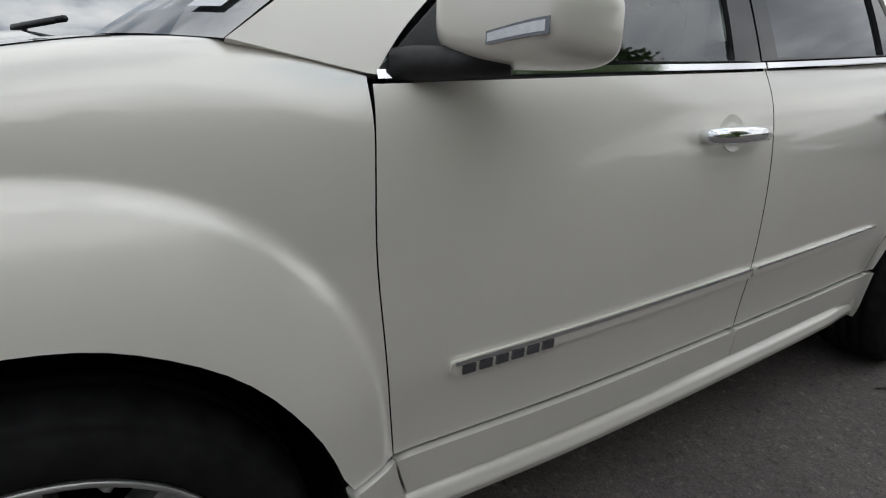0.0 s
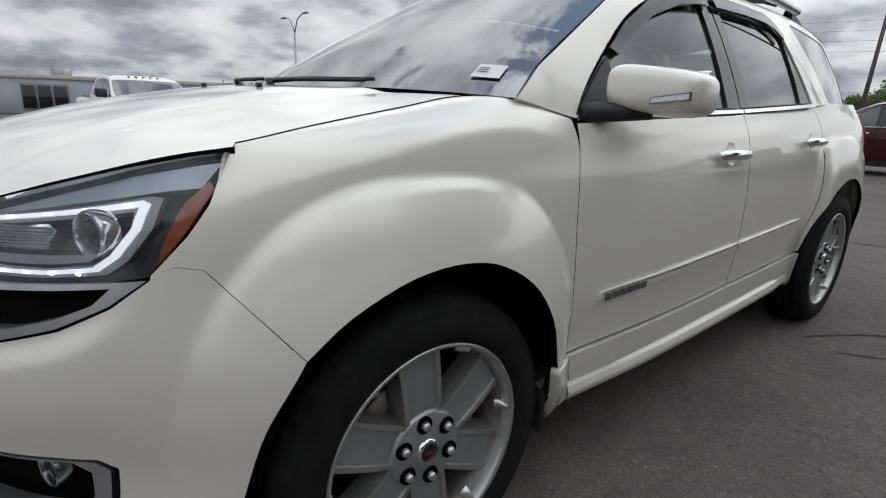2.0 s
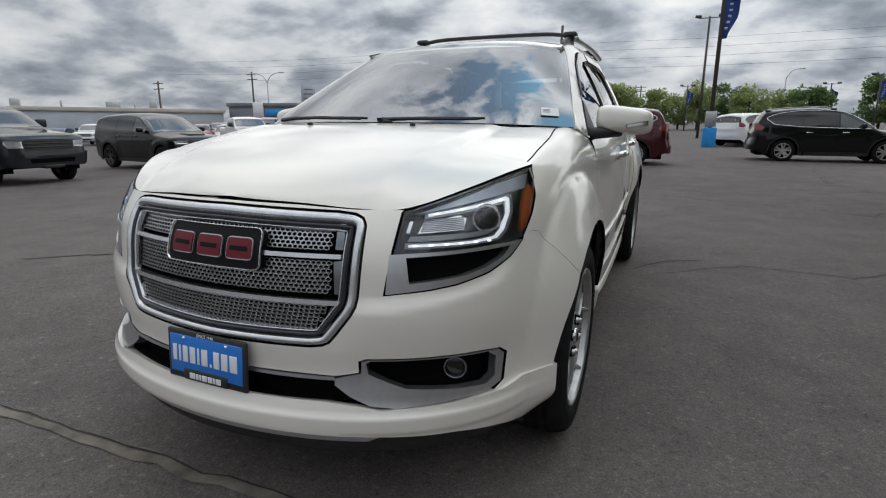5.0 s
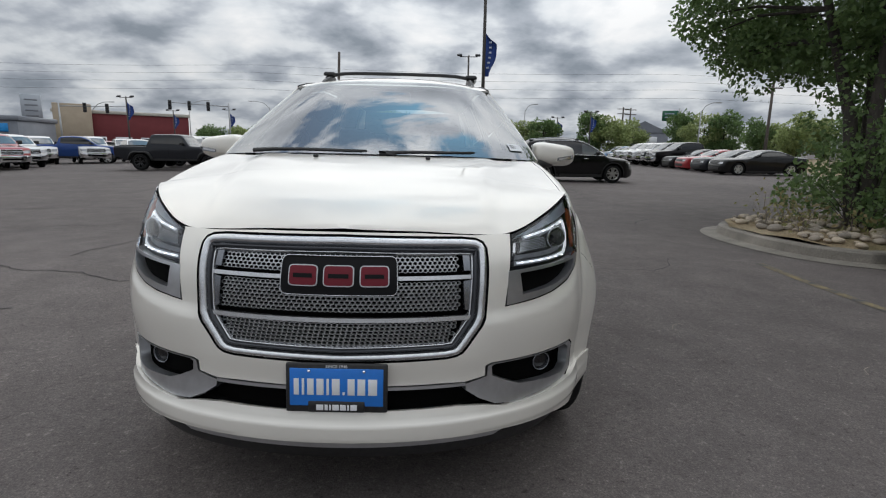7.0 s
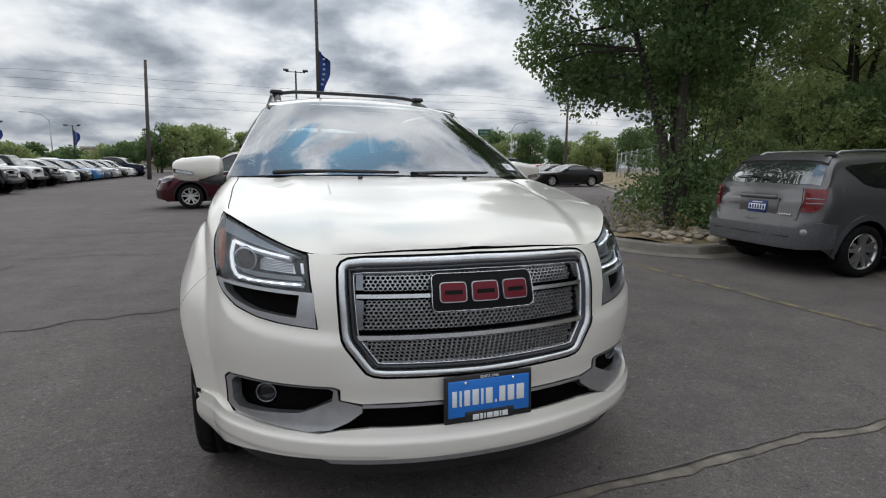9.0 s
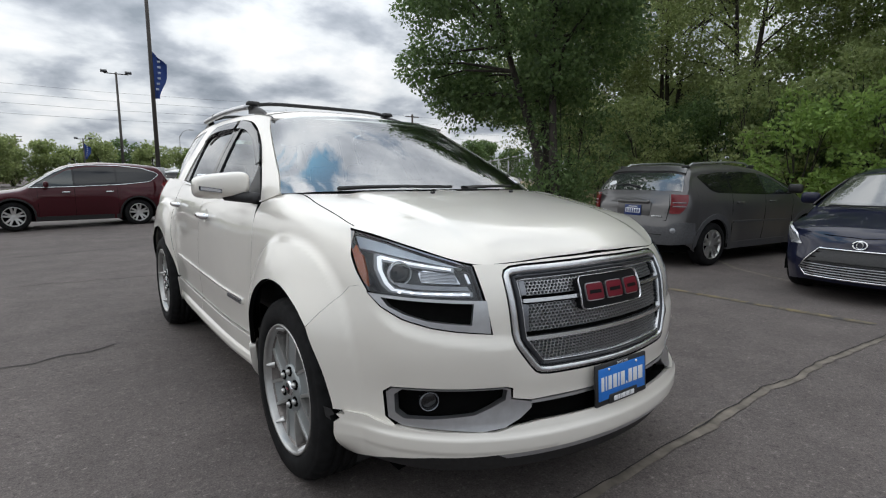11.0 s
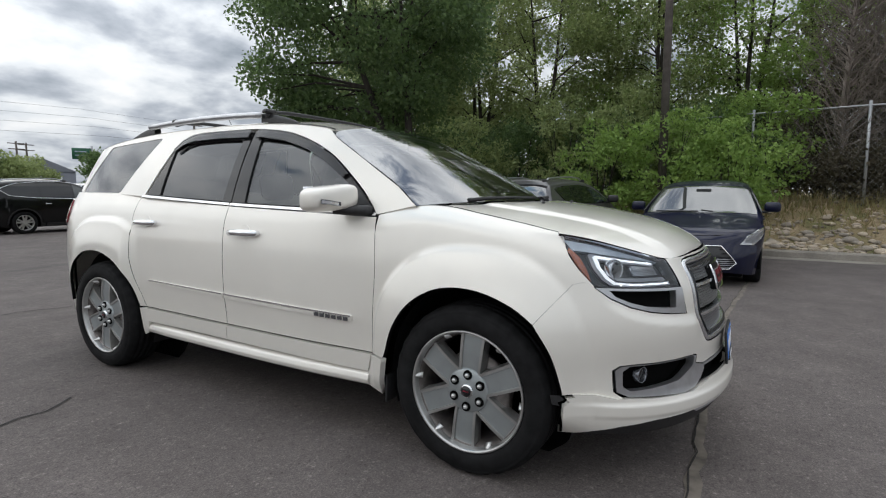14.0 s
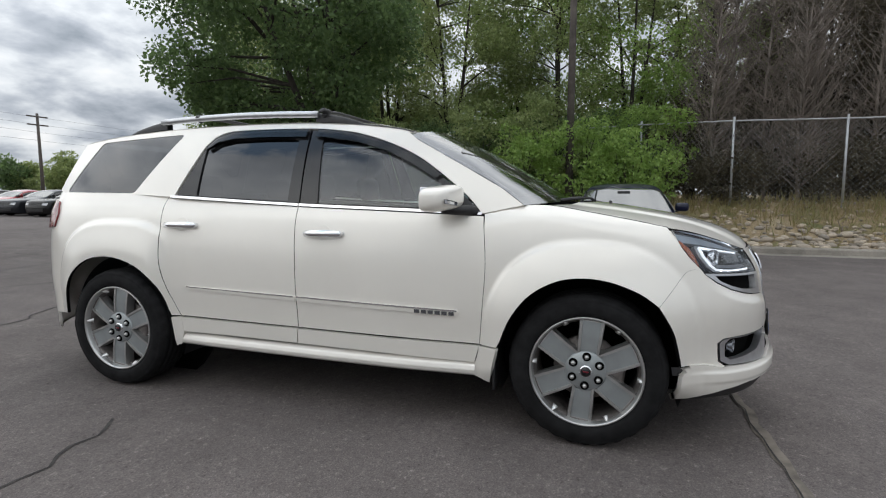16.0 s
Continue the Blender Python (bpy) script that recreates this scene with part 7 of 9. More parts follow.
part("round_badge", tube([(0.028 * math.cos(a), qb.y - 0.014, 0.625 + 0.036 * math.sin(a)) for a in [2 * math.pi * k / 16 for k in range(17)]], 0.006, 5, False), CHROME, small_sedan)
part("bonnet_seam", tube([SD.over(f, s) + Vector((0, 0, 0.001)) for f, s in ((-0.96, 1.02), (-0.97, 0.6), (-0.94, 0.30), (-0.6, 0.12), (0, 0.08), (0.6, 0.12), (0.94, 0.30), (0.97, 0.6), (0.96, 1.02))], 0.005, 4, False), SHADE_BLACK, small_sedan)
for sd in (1, -1):
    part("wiper", tube([SD.over(0.1 + 0.12 * sd, 1.06) + Vector((0, -0.02, 0.03)), SD.over(-0.35 + 0.38 * sd, 1.10) + Vector((0, -0.02, 0.03))], 0.011, 5), BLACK_PLASTIC, small_sedan)
part("rear_view_mirror", rbox(0.22, 0.03, 0.06, 0.02, 2), BLACK_PLASTIC, small_sedan, m=pose(0, SD.over(0, 1.72).y - 0.01, SD.over(0, 1.72).z - 0.03))
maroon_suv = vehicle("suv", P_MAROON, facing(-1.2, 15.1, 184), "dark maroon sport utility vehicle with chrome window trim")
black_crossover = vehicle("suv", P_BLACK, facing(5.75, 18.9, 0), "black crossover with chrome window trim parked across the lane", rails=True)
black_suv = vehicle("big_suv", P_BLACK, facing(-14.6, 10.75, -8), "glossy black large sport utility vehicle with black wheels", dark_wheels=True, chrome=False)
BS = Shape("big_suv")
part("hood_scoop", rbox(0.62, 0.55, 0.06, 0.03, 2, taper=0.85), P_BLACK, black_suv, m=pose(0, BS.over(0, 0.75).y, BS.over(0, 0.75).z - 0.015, 4))
for sd in (1, -1):
    part("led_strip", tube([(sd * p.x, p.y - 0.01, p.z) for p in (BS.nose(t, 0.865) for t in (0.34, 0.44, 0.54, 0.64))], 0.008, 5), LED, black_suv, "white running light")
vehicle("pickup", P_WHITE, facing(-15.3, 2.6, 4), "white heavy-duty pickup truck with chrome bumper and black grille", "truck")
vehicle("pickup", P_DGREY, facing(-15.6, 6.0, 3), "dark slate pickup truck with roof marker lamps", "truck", chrome=False)

# ---- rows of stock vehicles further off ----
rng = random.Random(7)
COL = [P_BLACK, P_WHITE, P_SILVER, P_DGREY, P_RED, P_SKY, P_WHITE, P_TEAL, P_BLACK, P_SILVER]
WORD = {P_BLACK: "black", P_WHITE: "white", P_SILVER: "silver", P_DGREY: "dark grey", P_RED: "red", P_SKY: "bright blue", P_TEAL: "slate blue", P_BLUE: "blue", P_NAVY: "navy", P_MAROON: "maroon", P_GREY: "grey"}
KIND = {"suv": "sport utility vehicle", "big_suv": "large sport utility vehicle", "pickup": "pickup truck", "offroad": "off-road pickup", "sedan": "sedan", "coupe": "muscle coupe", "wagon": "wagon"}
PROTO = {}


def stock(kind, paint, x, y, deg, group):
    m = facing(x, y, deg)
    key = (kind, paint.name)
    if key in PROTO:
        o = copy_thing(PROTO[key], m)
        return tagged(o, group=group)
    PROTO[key] = vehicle(kind, paint, m, f"{WORD[paint]} {KIND[kind]} parked in a row of stock", "truck" if kind in ("pickup", "offroad") else "car", group, detail=False, chrome=kind != "coupe", dark_wheels=kind in ("offroad",))
    return PROTO[key]


# left-hand row, noses towards the lane
stock("offroad", P_DGREY, -13.3, 26.1, 2, "left row")
for i, (kd, p) in enumerate([("offroad", P_WHITE), ("offroad", P_WHITE), ("offroad", P_BLACK), ("suv", P_DGREY), ("suv", P_WHITE), ("suv", P_BLACK), ("suv", P_SKY), ("suv", P_TEAL), ("suv", P_SILVER), ("suv", P_BLACK), ("suv", P_WHITE), ("pickup", P_NAVY), ("pickup", P_SILVER)]):
    stock(kd, p, -14.2 + rng.uniform(-0.2, 0.2), 29.2 + 2.75 * i, rng.uniform(-2, 2), "left row")
for kd_, p_, x_, y_ in (("pickup", P_WHITE, -23.6, 24.2), ("pickup", P_RED, -24.5, 27.3), ("pickup", P_WHITE, -26.0, 30.6)):
    stock(kd_, p_, x_, y_, -33, "angled row")
stock("pickup", P_BLUE, -25.8, 36.6, 25, "angled row")
# right-hand row
for i, (kd, p) in enumerate([("coupe", P_BLACK), ("coupe", P_DGREY), ("coupe", P_RED), ("coupe", P_BLACK), ("pickup", P_BLACK), ("pickup", P_DGREY), ("pickup", P_SILVER), ("pickup", P_WHITE), ("pickup", P_SILVER), ("suv", P_WHITE), ("suv", P_SILVER), ("suv", P_SKY), ("suv", P_WHITE)]):
    stock(kd, p, 18.7 + 0.25 * i, 28.2 + 2.8 * i, 180 + rng.uniform(-2, 2), "right row")
# middle row, tails towards the lane
for i, (kd, p) in enumerate([("suv", P_WHITE), ("suv", P_BLUE), ("suv", P_SILVER), ("big_suv", P_BLACK), ("suv", P_MAROON), ("suv", P_SKY), ("suv", P_WHITE), ("pickup", P_WHITE), ("suv", P_SILVER), ("suv", P_BLACK)]):
    stock(kd, p, 4.9 + 0.30 * i, 30.5 + 3.1 * i, 50 + rng.uniform(-2, 2), "middle row")
# far left rows
for r_, (xa_, ya_, n_) in enumerate([(-34.0, 33.0, 6), (-44.0, 42.0, 10), (-40.0, 52.0, 9), (-52.0, 30.0, 5)]):
    for i in range(n_):
        kd = rng.choice(["pickup", "pickup", "suv", "suv", "big_suv"])
        stock(kd, [P_WHITE, P_RED, P_WHITE, P_BLUE, P_BLACK, P_SILVER, P_WHITE][(i * 3 + r_) % 7], xa_ + 2.7 * i, ya_ + 1.7 * i, -50, "far rows")

# ---- kerbs, rock beds, bank ----
concrete = Mat("weathered_concrete", (0.27, 0.245, 0.21), 0.85)
cf_ = concrete.ramp(concrete.noise(1.7, 6, 0.65), [(0.3, 0.62), (0.7, 1.15)])
concrete.paint(concrete.mix(1.0, concrete.mix(1.0, concrete.colour, cf_, "MULTIPLY"), concrete.ramp(concrete.noise(60, 3), [(0.3, 0.8), (0.7, 1.15)]), "MULTIPLY")).bump(concrete.noise(80, 3), 0.4, 0.004)
CONCRETE = concrete.m
soil = Mat("dry_grass_soil", (0.24, 0.18, 0.105), 0.95)
sf = soil.ramp(soil.noise(1.1, 6, 0.6), [(0.35, (0.13, 0.13, 0.05)), (0.5, (0.24, 0.18, 0.10)), (0.68, (0.36, 0.29, 0.19))])
soil.paint(soil.mix(1.0, sf, soil.ramp(soil.noise(45, 4, 0.7), [(0.3, 0.5), (0.7, 1.4)]), "MULTIPLY")).bump(soil.noise(30, 4, 0.7), 0.8, 0.03)
SOIL = soil.m
rk = Mat("river_rock", (0.38, 0.35, 0.31), 0.8)
tint = rk.object_tint((0.62, 0.60, 0.58), (1.35, 1.22, 1.05))
rk.paint(rk.mix(1.0, rk.mix(1.0, rk.colour, tint, "MULTIPLY"), rk.ramp(rk.noise(9, 5), [(0.3, 0.7), (0.7, 1.15)]), "MULTIPLY")).bump(rk.noise(25, 4), 0.3, 0.01)
ROCK = rk.m
rk2 = Mat("river_rock_bed", (0.33, 0.295, 0.25), 0.85)
gi = rk2.n.new("ShaderNodeNewGeometry")
rk2.paint(rk2.mix(1.0, rk2.mix(1.0, rk2.colour, rk2.ramp(gi.outputs["Random Per Island"], [(0, (0.55, 0.53, 0.5)), (1, (1.4, 1.3, 1.15))]), "MULTIPLY"), rk2.ramp(rk2.noise(9, 5), [(0.3, 0.7), (0.7, 1.15)]), "MULTIPLY"))
ROCK_BED = rk2.m

KERB = [(9.05, -34.0), (9.05, 3.2), (8.9, 3.5), (8.5, 3.6), (5.9, 3.58), (5.45, 3.66), (5.05, 4.05), (4.82, 4.75), (4.78, 5.5), (5.0, 6.12), (5.6, 6.5), (7.0, 6.75), (9.2, 6.9), (10.0, 8.3), (17.2, 20.6), (24.0, 32.0), (42.0, 62.0)]


def ribbon(line, prof, name, mat, label, zfun=ground_z, kind="structure", cat="kerb"):
    """Sweeps an (offset to the right, height) profile along a plan line."""
    vs, fs, k = [], [], len(prof)
    for i, (x, y) in enumerate(line):
        a, b = line[max(i - 1, 0)], line[min(i + 1, len(line) - 1)]
        d = Vector((b[0] - a[0], b[1] - a[1])).normalized()
        nx, ny = d.y, -d.x
        z = zfun(x, y)
        vs += [(x + nx * o, y + ny * o, z + h) for o, h in prof]
    for i in range(len(line) - 1):
        for j in range(k - 1):
            fs.append((i * k + j, i * k + j + 1, (i + 1) * k + j + 1, (i + 1) * k + j))
    bm = from_data(vs, fs)
    bmesh.ops.recalc_face_normals(bm, faces=bm.faces[:])
    ob = new(name, finish(sharpen(bm, 35), name, mat))
    return tagged(ob, label, cat, "", kind)


kline = spline(KERB, 8)
ribbon(kline, [(-0.26, 0.004), (-0.10, 0.010), (-0.02, 0.02), (0.0, 0.125), (0.03, 0.15), (0.15, 0.155), (0.17, 0.12), (0.17, -0.05)], "kerb", CONCRETE, "weathered concrete kerb with a gutter apron")

BANK_X = lambda y: 9.2 if y < 6.9 else 9.2 + (y - 6.9) * 0.585


def bank_z(x, y):
    d = max(0.0, x - BANK_X(y))
    return ground_z(x, y) + 0.13 + 0.95 * smooth01(0.0, 3.6, d) * (1 - 0.5 * smooth01(8, 20, y)) + 0.06 * noise.noise((x * 0.9, y * 0.9, 0))


bv, bf = [], []
ys = [-34 + 0.6 * k for k in range(170)]
dx = [0.0, 0.25, 0.5, 0.8, 1.1, 1.5, 1.9, 2.4, 3.0, 3.6, 4.5, 6, 9, 14, 22, 40]
for y in ys:
    for d in dx:
        x = BANK_X(y) + d
        bv.append((x, y, bank_z(x, y)))
k = len(dx)
for i in range(len(ys) - 1):
    for j in range(k - 1):
        bf.append((i * k + j, i * k + j + 1, (i + 1) * k + j + 1, (i + 1) * k + j))
bank = new("bank", finish(from_data(bv, bf), "bank", SOIL))
tagged(bank, "dry grassy bank with river rocks beside the lot", "bank", "", "structure")
ISLE = [(8.95, 3.72), (5.95, 3.72), (5.52, 3.8), (5.2, 4.15), (4.98, 4.8), (4.93, 5.5), (5.12, 6.02), (5.66, 6.36), (7.0, 6.6), (9.3, 6.8)]
isl = sheet(ISLE, lambda x, y: (x, y, ground_z(x, y) + 0.12 + 0.10 * smooth01(0, 0.8, min(x - 4.5, y - 3.6, 6.8 - y)) + 0.03 * noise.noise((x * 2, y * 2, 3))), 0.25, depth=0, inset=-0.09, centre=(6.5, 5, -5))
island = new("island", finish(isl, "island", SOIL))
tagged(island, "planted island with river rocks and dry weeds", "island", "", "structure")


def rock_mesh(seed):
    r = random.Random(seed)
    bm = bmesh.new()
    bmesh.ops.create_icosphere(bm, subdivisions=2, radius=1)
    o = Vector((r.uniform(0, 50), r.uniform(0, 50), r.uniform(0, 50)))
    for v in bm.verts:
        v.co *= 1 + 0.22 * noise.noise(v.co * 1.3 + o)
        v.co.z *= 0.5
        v.co.y *= 0.8
    return finish(bm, "rock", ROCK)


ROCKS = [rock_mesh(i) for i in range(6)]
rr = random.Random(3)


def scatter_rocks(parent, place, n, lo, hi):
    for _ in range(n):
        x, y, z = place()
        s = rr.uniform(lo, hi) * rr.choice([1, 1, 1, 1.35])
        o = new("rock", rr.choice(ROCKS))
        o.parent = parent
        o.matrix_local = Matrix.Translation((x, y, z + s * 0.18)) @ pose(0, 0, 0, rr.uniform(-14, 14), rr.uniform(-14, 14), rr.uniform(0, 360)) @ Matrix.Scale(s, 4)


def bank_place():
    y = rr.uniform(-9.5, 0.8)
    d = abs(rr.gauss(0, 0.95)) + 0.10
    x = BANK_X(y) + d
    return x, y, bank_z(x, y)


def isle_place():
    while True:
        x, y = rr.uniform(5.0, 8.8), rr.uniform(3.75, 6.5)
        if inside((x, y), ISLE):
            return x, y, ground_z(x, y) + 0.14 + 0.09 * smooth01(0, 0.8, min(x - 4.5, y - 3.6, 6.8 - y))


scatter_rocks(bank, bank_place, 290, 0.05, 0.12)
scatter_rocks(island, isle_place, 295, 0.045, 0.095)
# pebbles and rubble further along, as one bed
pv, pf = [], []
pebble = bmesh.new()
bmesh.ops.create_icosphere(pebble, subdivisions=1, radius=1)
pebble.verts.index_update()
base = [Vector((v.co.x, v.co.y * 0.8, v.co.z * 0.5)) for v in pebble.verts]
tri = [tuple(v.index for v in f.verts) for f in pebble.faces]
pebble.free()
for i in range(2000):
    y = rr.uniform(-26, 3.3)
    x = BANK_X(y) + abs(rr.gauss(0, 1.15)) + 0.08
    s = rr.uniform(0.035, 0.10)
    M = Matrix.Translation((x, y, bank_z(x, y) + s * 0.1)) @ pose(0, 0, 0, 0, 0, rr.uniform(0, 360)) @ Matrix.Scale(s, 4)
    k0 = len(pv)
    pv += [M @ c for c in base]
    pf += [tuple(k0 + a for a in t) for t in tri]
me = bpy.data.meshes.new("rubble")
me.from_pydata(pv, [], pf)
me.materials.append(ROCK_BED)
tagged(new("rubble", me), "loose grey and tan river stones on the bank", "stones", "", "stuff")

# ---- plants ----


def leaf_mat(name, a, b, c):
    m = Mat(name, a, 0.55, 0, 0, 0.35)
    g = m.n.new("ShaderNodeNewGeometry")
    m.paint(m.ramp(g.outputs["Random Per Island"], [(0.0, a), (0.5, b), (1.0, c)]))
    tr = m.n.new("ShaderNodeBsdfTranslucent")
    tr.inputs["Color"].default_value = (*[min(1, v * 1.7) for v in c], 1)
    mx = m.n.new("ShaderNodeMixShader")
    mx.inputs[0].default_value = 0.34
    out = m.n["Material Output"]
    m.l.new(m.b.outputs[0], mx.inputs[1])
    m.l.new(tr.outputs[0], mx.inputs[2])
    m.l.new(mx.outputs[0], out.inputs[0])
    return m.m


LEAF_DARK = leaf_mat("dark_leaves", (0.032, 0.060, 0.024), (0.068, 0.116, 0.042), (0.145, 0.215, 0.080))
LEAF_MID = leaf_mat("green_leaves", (0.085, 0.115, 0.042), (0.165, 0.210, 0.078), (0.300, 0.350, 0.145))
LEAF_BRIGHT = leaf_mat("fresh_leaves", (0.090, 0.155, 0.032), (0.165, 0.260, 0.060), (0.270, 0.375, 0.105))
LEAF_OLIVE = leaf_mat("olive_leaves", (0.040, 0.036, 0.024), (0.070, 0.062, 0.040), (0.115, 0.098, 0.064))
LEAF_DRY = leaf_mat("dry_weeds", (0.17, 0.12, 0.06), (0.27, 0.20, 0.10), (0.20, 0.21, 0.09))
BARK = Mat("bark", (0.045, 0.038, 0.032), 0.9)
BARK.paint(BARK.mix(1.0, BARK.colour, BARK.ramp(BARK.noise(9, 5, 0.7, (1, 1, 0.25)), [(0.3, 0.5), (0.7, 1.5)]), "MULTIPLY")).bump(BARK.noise(14, 4, 0.7, (1, 1, 0.25)), 0.8, 0.03)
BARK = BARK.m
TWIG = plain("grey_twigs", (0.21, 0.178, 0.152), 0.9, 0, 0.7, 1.3, 3)


def leaves_mesh(clumps, per, size, mat, seed, name="crown", droop=0.3):
    """Many small leaves round clump centres (x, y, z, radius)."""
    r = np.random.RandomState(seed)
    out_v, out_f = [], []
    base = 0
    for cx, cy, cz, cr in clumps:
        n = int(per * (cr / 0.7) ** 2 * r.uniform(0.5, 1.3))
        d = r.normal(size=(n, 3))
        d /= np.linalg.norm(d, axis=1)[:, None]
        rad = cr * r.uniform(0.35, 1.0, n) ** 0.6
        c = np.array([cx, cy, cz]) + d * rad[:, None] * np.array([1.0, 1.0, 0.72])
        ln = size * r.uniform(0.7, 1.5, n)[:, None]
        a = d * 0.5 + r.normal(size=(n, 3)) * 0.8
        a[:, 2] -= droop
        a /= np.linalg.norm(a, axis=1)[:, None]
        s = np.cross(a, r.normal(size=(n, 3)))
        s /= np.linalg.norm(s, axis=1)[:, None]
        w = ln * 0.30
        q = np.stack([c, c + a * ln * 0.45 + s * w, c + a * ln, c + a * ln * 0.45 - s * w], 1)
        out_v.append(q.reshape(-1, 3))
        out_f.append(np.arange(4 * n).reshape(-1, 4) + base)
        base += 4 * n
    V, F = np.concatenate(out_v), np.concatenate(out_f)
    me = bpy.data.meshes.new(name)
    me.vertices.add(len(V))
    me.vertices.foreach_set("co", V.ravel())
    me.loops.add(F.size)
    me.loops.foreach_set("vertex_index", F.ravel())
    me.polygons.add(len(F))
    me.polygons.foreach_set("loop_start", np.arange(len(F)) * 4)
    me.update(calc_edges=True)
    me.materials.append(mat)
    return me


def tree(name, x, y, z, height, centre, radii, n, per, size, leaf, seed, trunk=0.16, label="", category="tree", group="", stems=1, low=0.15, bark=BARK, crad=0.75):
    """Trunk and limbs that carry clumps of leaves spread unevenly through an ellipsoid."""
    r = random.Random(seed)
    ob = root(name, Matrix.Translation((x, y, z)), label, category, group)
    clumps = []
    for i in range(n):
        while True:
            p = Vector((r.uniform(-1, 1), r.uniform(-1, 1), r.uniform(-1, 1)))
            if 0.25 < p.length < 1:
                break
        p = p.normalized() * (p.length ** 0.45)
        k = 1 + 0.22 * noise.noise(p * 1.7 + Vector((seed, 0, 0)))
        c = Vector(centre) + Vector((p.x * radii[0], p.y * radii[1], p.z * radii[2])) * k * 0.88
        if c.z < low * height:
            c.z = low * height + r.uniform(0, 0.4)
        clumps.append((c.x, c.y, c.z, crad * r.uniform(0.7, 1.3)))
    runs = []
    tops = []
    for s in range(stems):
        ang_ = 2 * math.pi * s / stems + seed
        lean = Vector((math.cos(ang_), math.sin(ang_), 0)) * (0.0 if stems == 1 else 0.35 * radii[0])
        end = Vector(centre) + lean + Vector((0, 0, radii[2] * 0.45))
        pts = [Vector((0.08 * math.cos(ang_), 0.08 * math.sin(ang_), -0.2)), Vector((0, 0, 0)).lerp(end, 0.25) + Vector((r.uniform(-0.1, 0.1), r.uniform(-0.1, 0.1), 0.1)), Vector((0, 0, 0)).lerp(end, 0.6), end]
        pts = [Vector(p) for p in pts]
        line = []
        for i in range(13):
            t = i / 12 * 3
            j = min(int(t), 2)
            line.append(pts[j].lerp(pts[j + 1], t - j))
        tops.append(line)
        runs.append((line, [trunk * (1 - 0.85 * i / 12) / stems**0.4 for i in range(13)], 9))
    for i, (cx, cy, cz, cr) in enumerate(clumps):
        if i % 2 and n > 30:
            continue
        line = min(tops, key=lambda L: min((p - Vector((cx, cy, cz))).length for p in L))
        st_ = min(line[2:], key=lambda p: (p - Vector((cx, cy, cz - 0.8))).length)
        mid_ = st_.lerp(Vector((cx, cy, cz)), 0.5) + Vector((r.uniform(-0.15, 0.15), r.uniform(-0.15, 0.15), 0.12))
        runs.append(([st_, mid_, (cx, cy, cz)], [trunk * 0.20, trunk * 0.12, trunk * 0.04], 5))
    part("trunk", tubes(runs), bark, ob)
    if per:
        cm = leaves_mesh(clumps, per, size, leaf, seed)
        o = new("crown", cm)
        o.parent = ob
    return ob


# the large dark tree on the island
tree("tree", 6.75, 5.3, 0.1, 8.0, (0.35, 1.7, 5.2), (2.8, 3.0, 3.5), 140, 600, 0.09, LEAF_DARK, 11, 0.20, "large dark green tree leaning over the rock island", stems=3, low=0.27, crad=0.66)
# low suckers round its foot
tree("shrub", 6.4, 4.9, 0.15, 1.6, (0, 0.2, 0.75), (0.8, 0.9, 0.7), 20, 420, 0.075, LEAF_DARK, 12, 0.04, "dark green suckers at the foot of the tree", "shrub", stems=3, low=0.1, crad=0.38)
tree("shrub", 7.4, 5.6, 0.15, 3.4, (0, 0.1, 1.7), (1.2, 1.0, 1.6), 30, 420, 0.08, LEAF_DARK, 13, 0.05, "dark drooping growth round the tree's trunks", "shrub", stems=4, low=0.1, crad=0.5)
# tall trees behind the bank
r2 = random.Random(5)
for i, (x, y, h, lf, w) in enumerate([(13.6, 10.6, 9.5, LEAF_MID, 2.3), (14.6, 7.6, 10.5, LEAF_MID, 2.4), (14.0, 5.0, 9.5, LEAF_MID, 2.2), (16.5, 3.2, 11.0, LEAF_BRIGHT, 2.5), (14.6, 1.6, 9.5, LEAF_MID, 2.0), (15.2, -0.8, 10.5, LEAF_BRIGHT, 2.3), (16.8, -2.8, 10.5, LEAF_MID, 2.4),
                                   (16.0, -6.4, 9.5, LEAF_OLIVE, 2.6), (15.4, -9.6, 9.0, LEAF_OLIVE, 2.5), (14.5, -13.0, 9.5, LEAF_OLIVE, 2.7), (15.0, 13.5, 9.0, LEAF_MID, 2.6), (18.5, 9.5, 11.0, LEAF_MID, 2.8), (19.5, -4.5, 10.5, LEAF_OLIVE, 2.8), (19.0, -9.5, 10.0, LEAF_OLIVE, 2.8)]):
    near = x < 17
    tree("tree", x, y, bank_z(x, y) - 0.1, h, (0, 0, h * 0.58), (w, w, h * 0.44), 66, 440 if near else 170, 0.088 if near else 0.15, lf, 40 + i, 0.16, "tall leafy tree behind the wire fence", group="trees behind the fence", stems=2 + i % 2, low=0.12, crad=0.72)
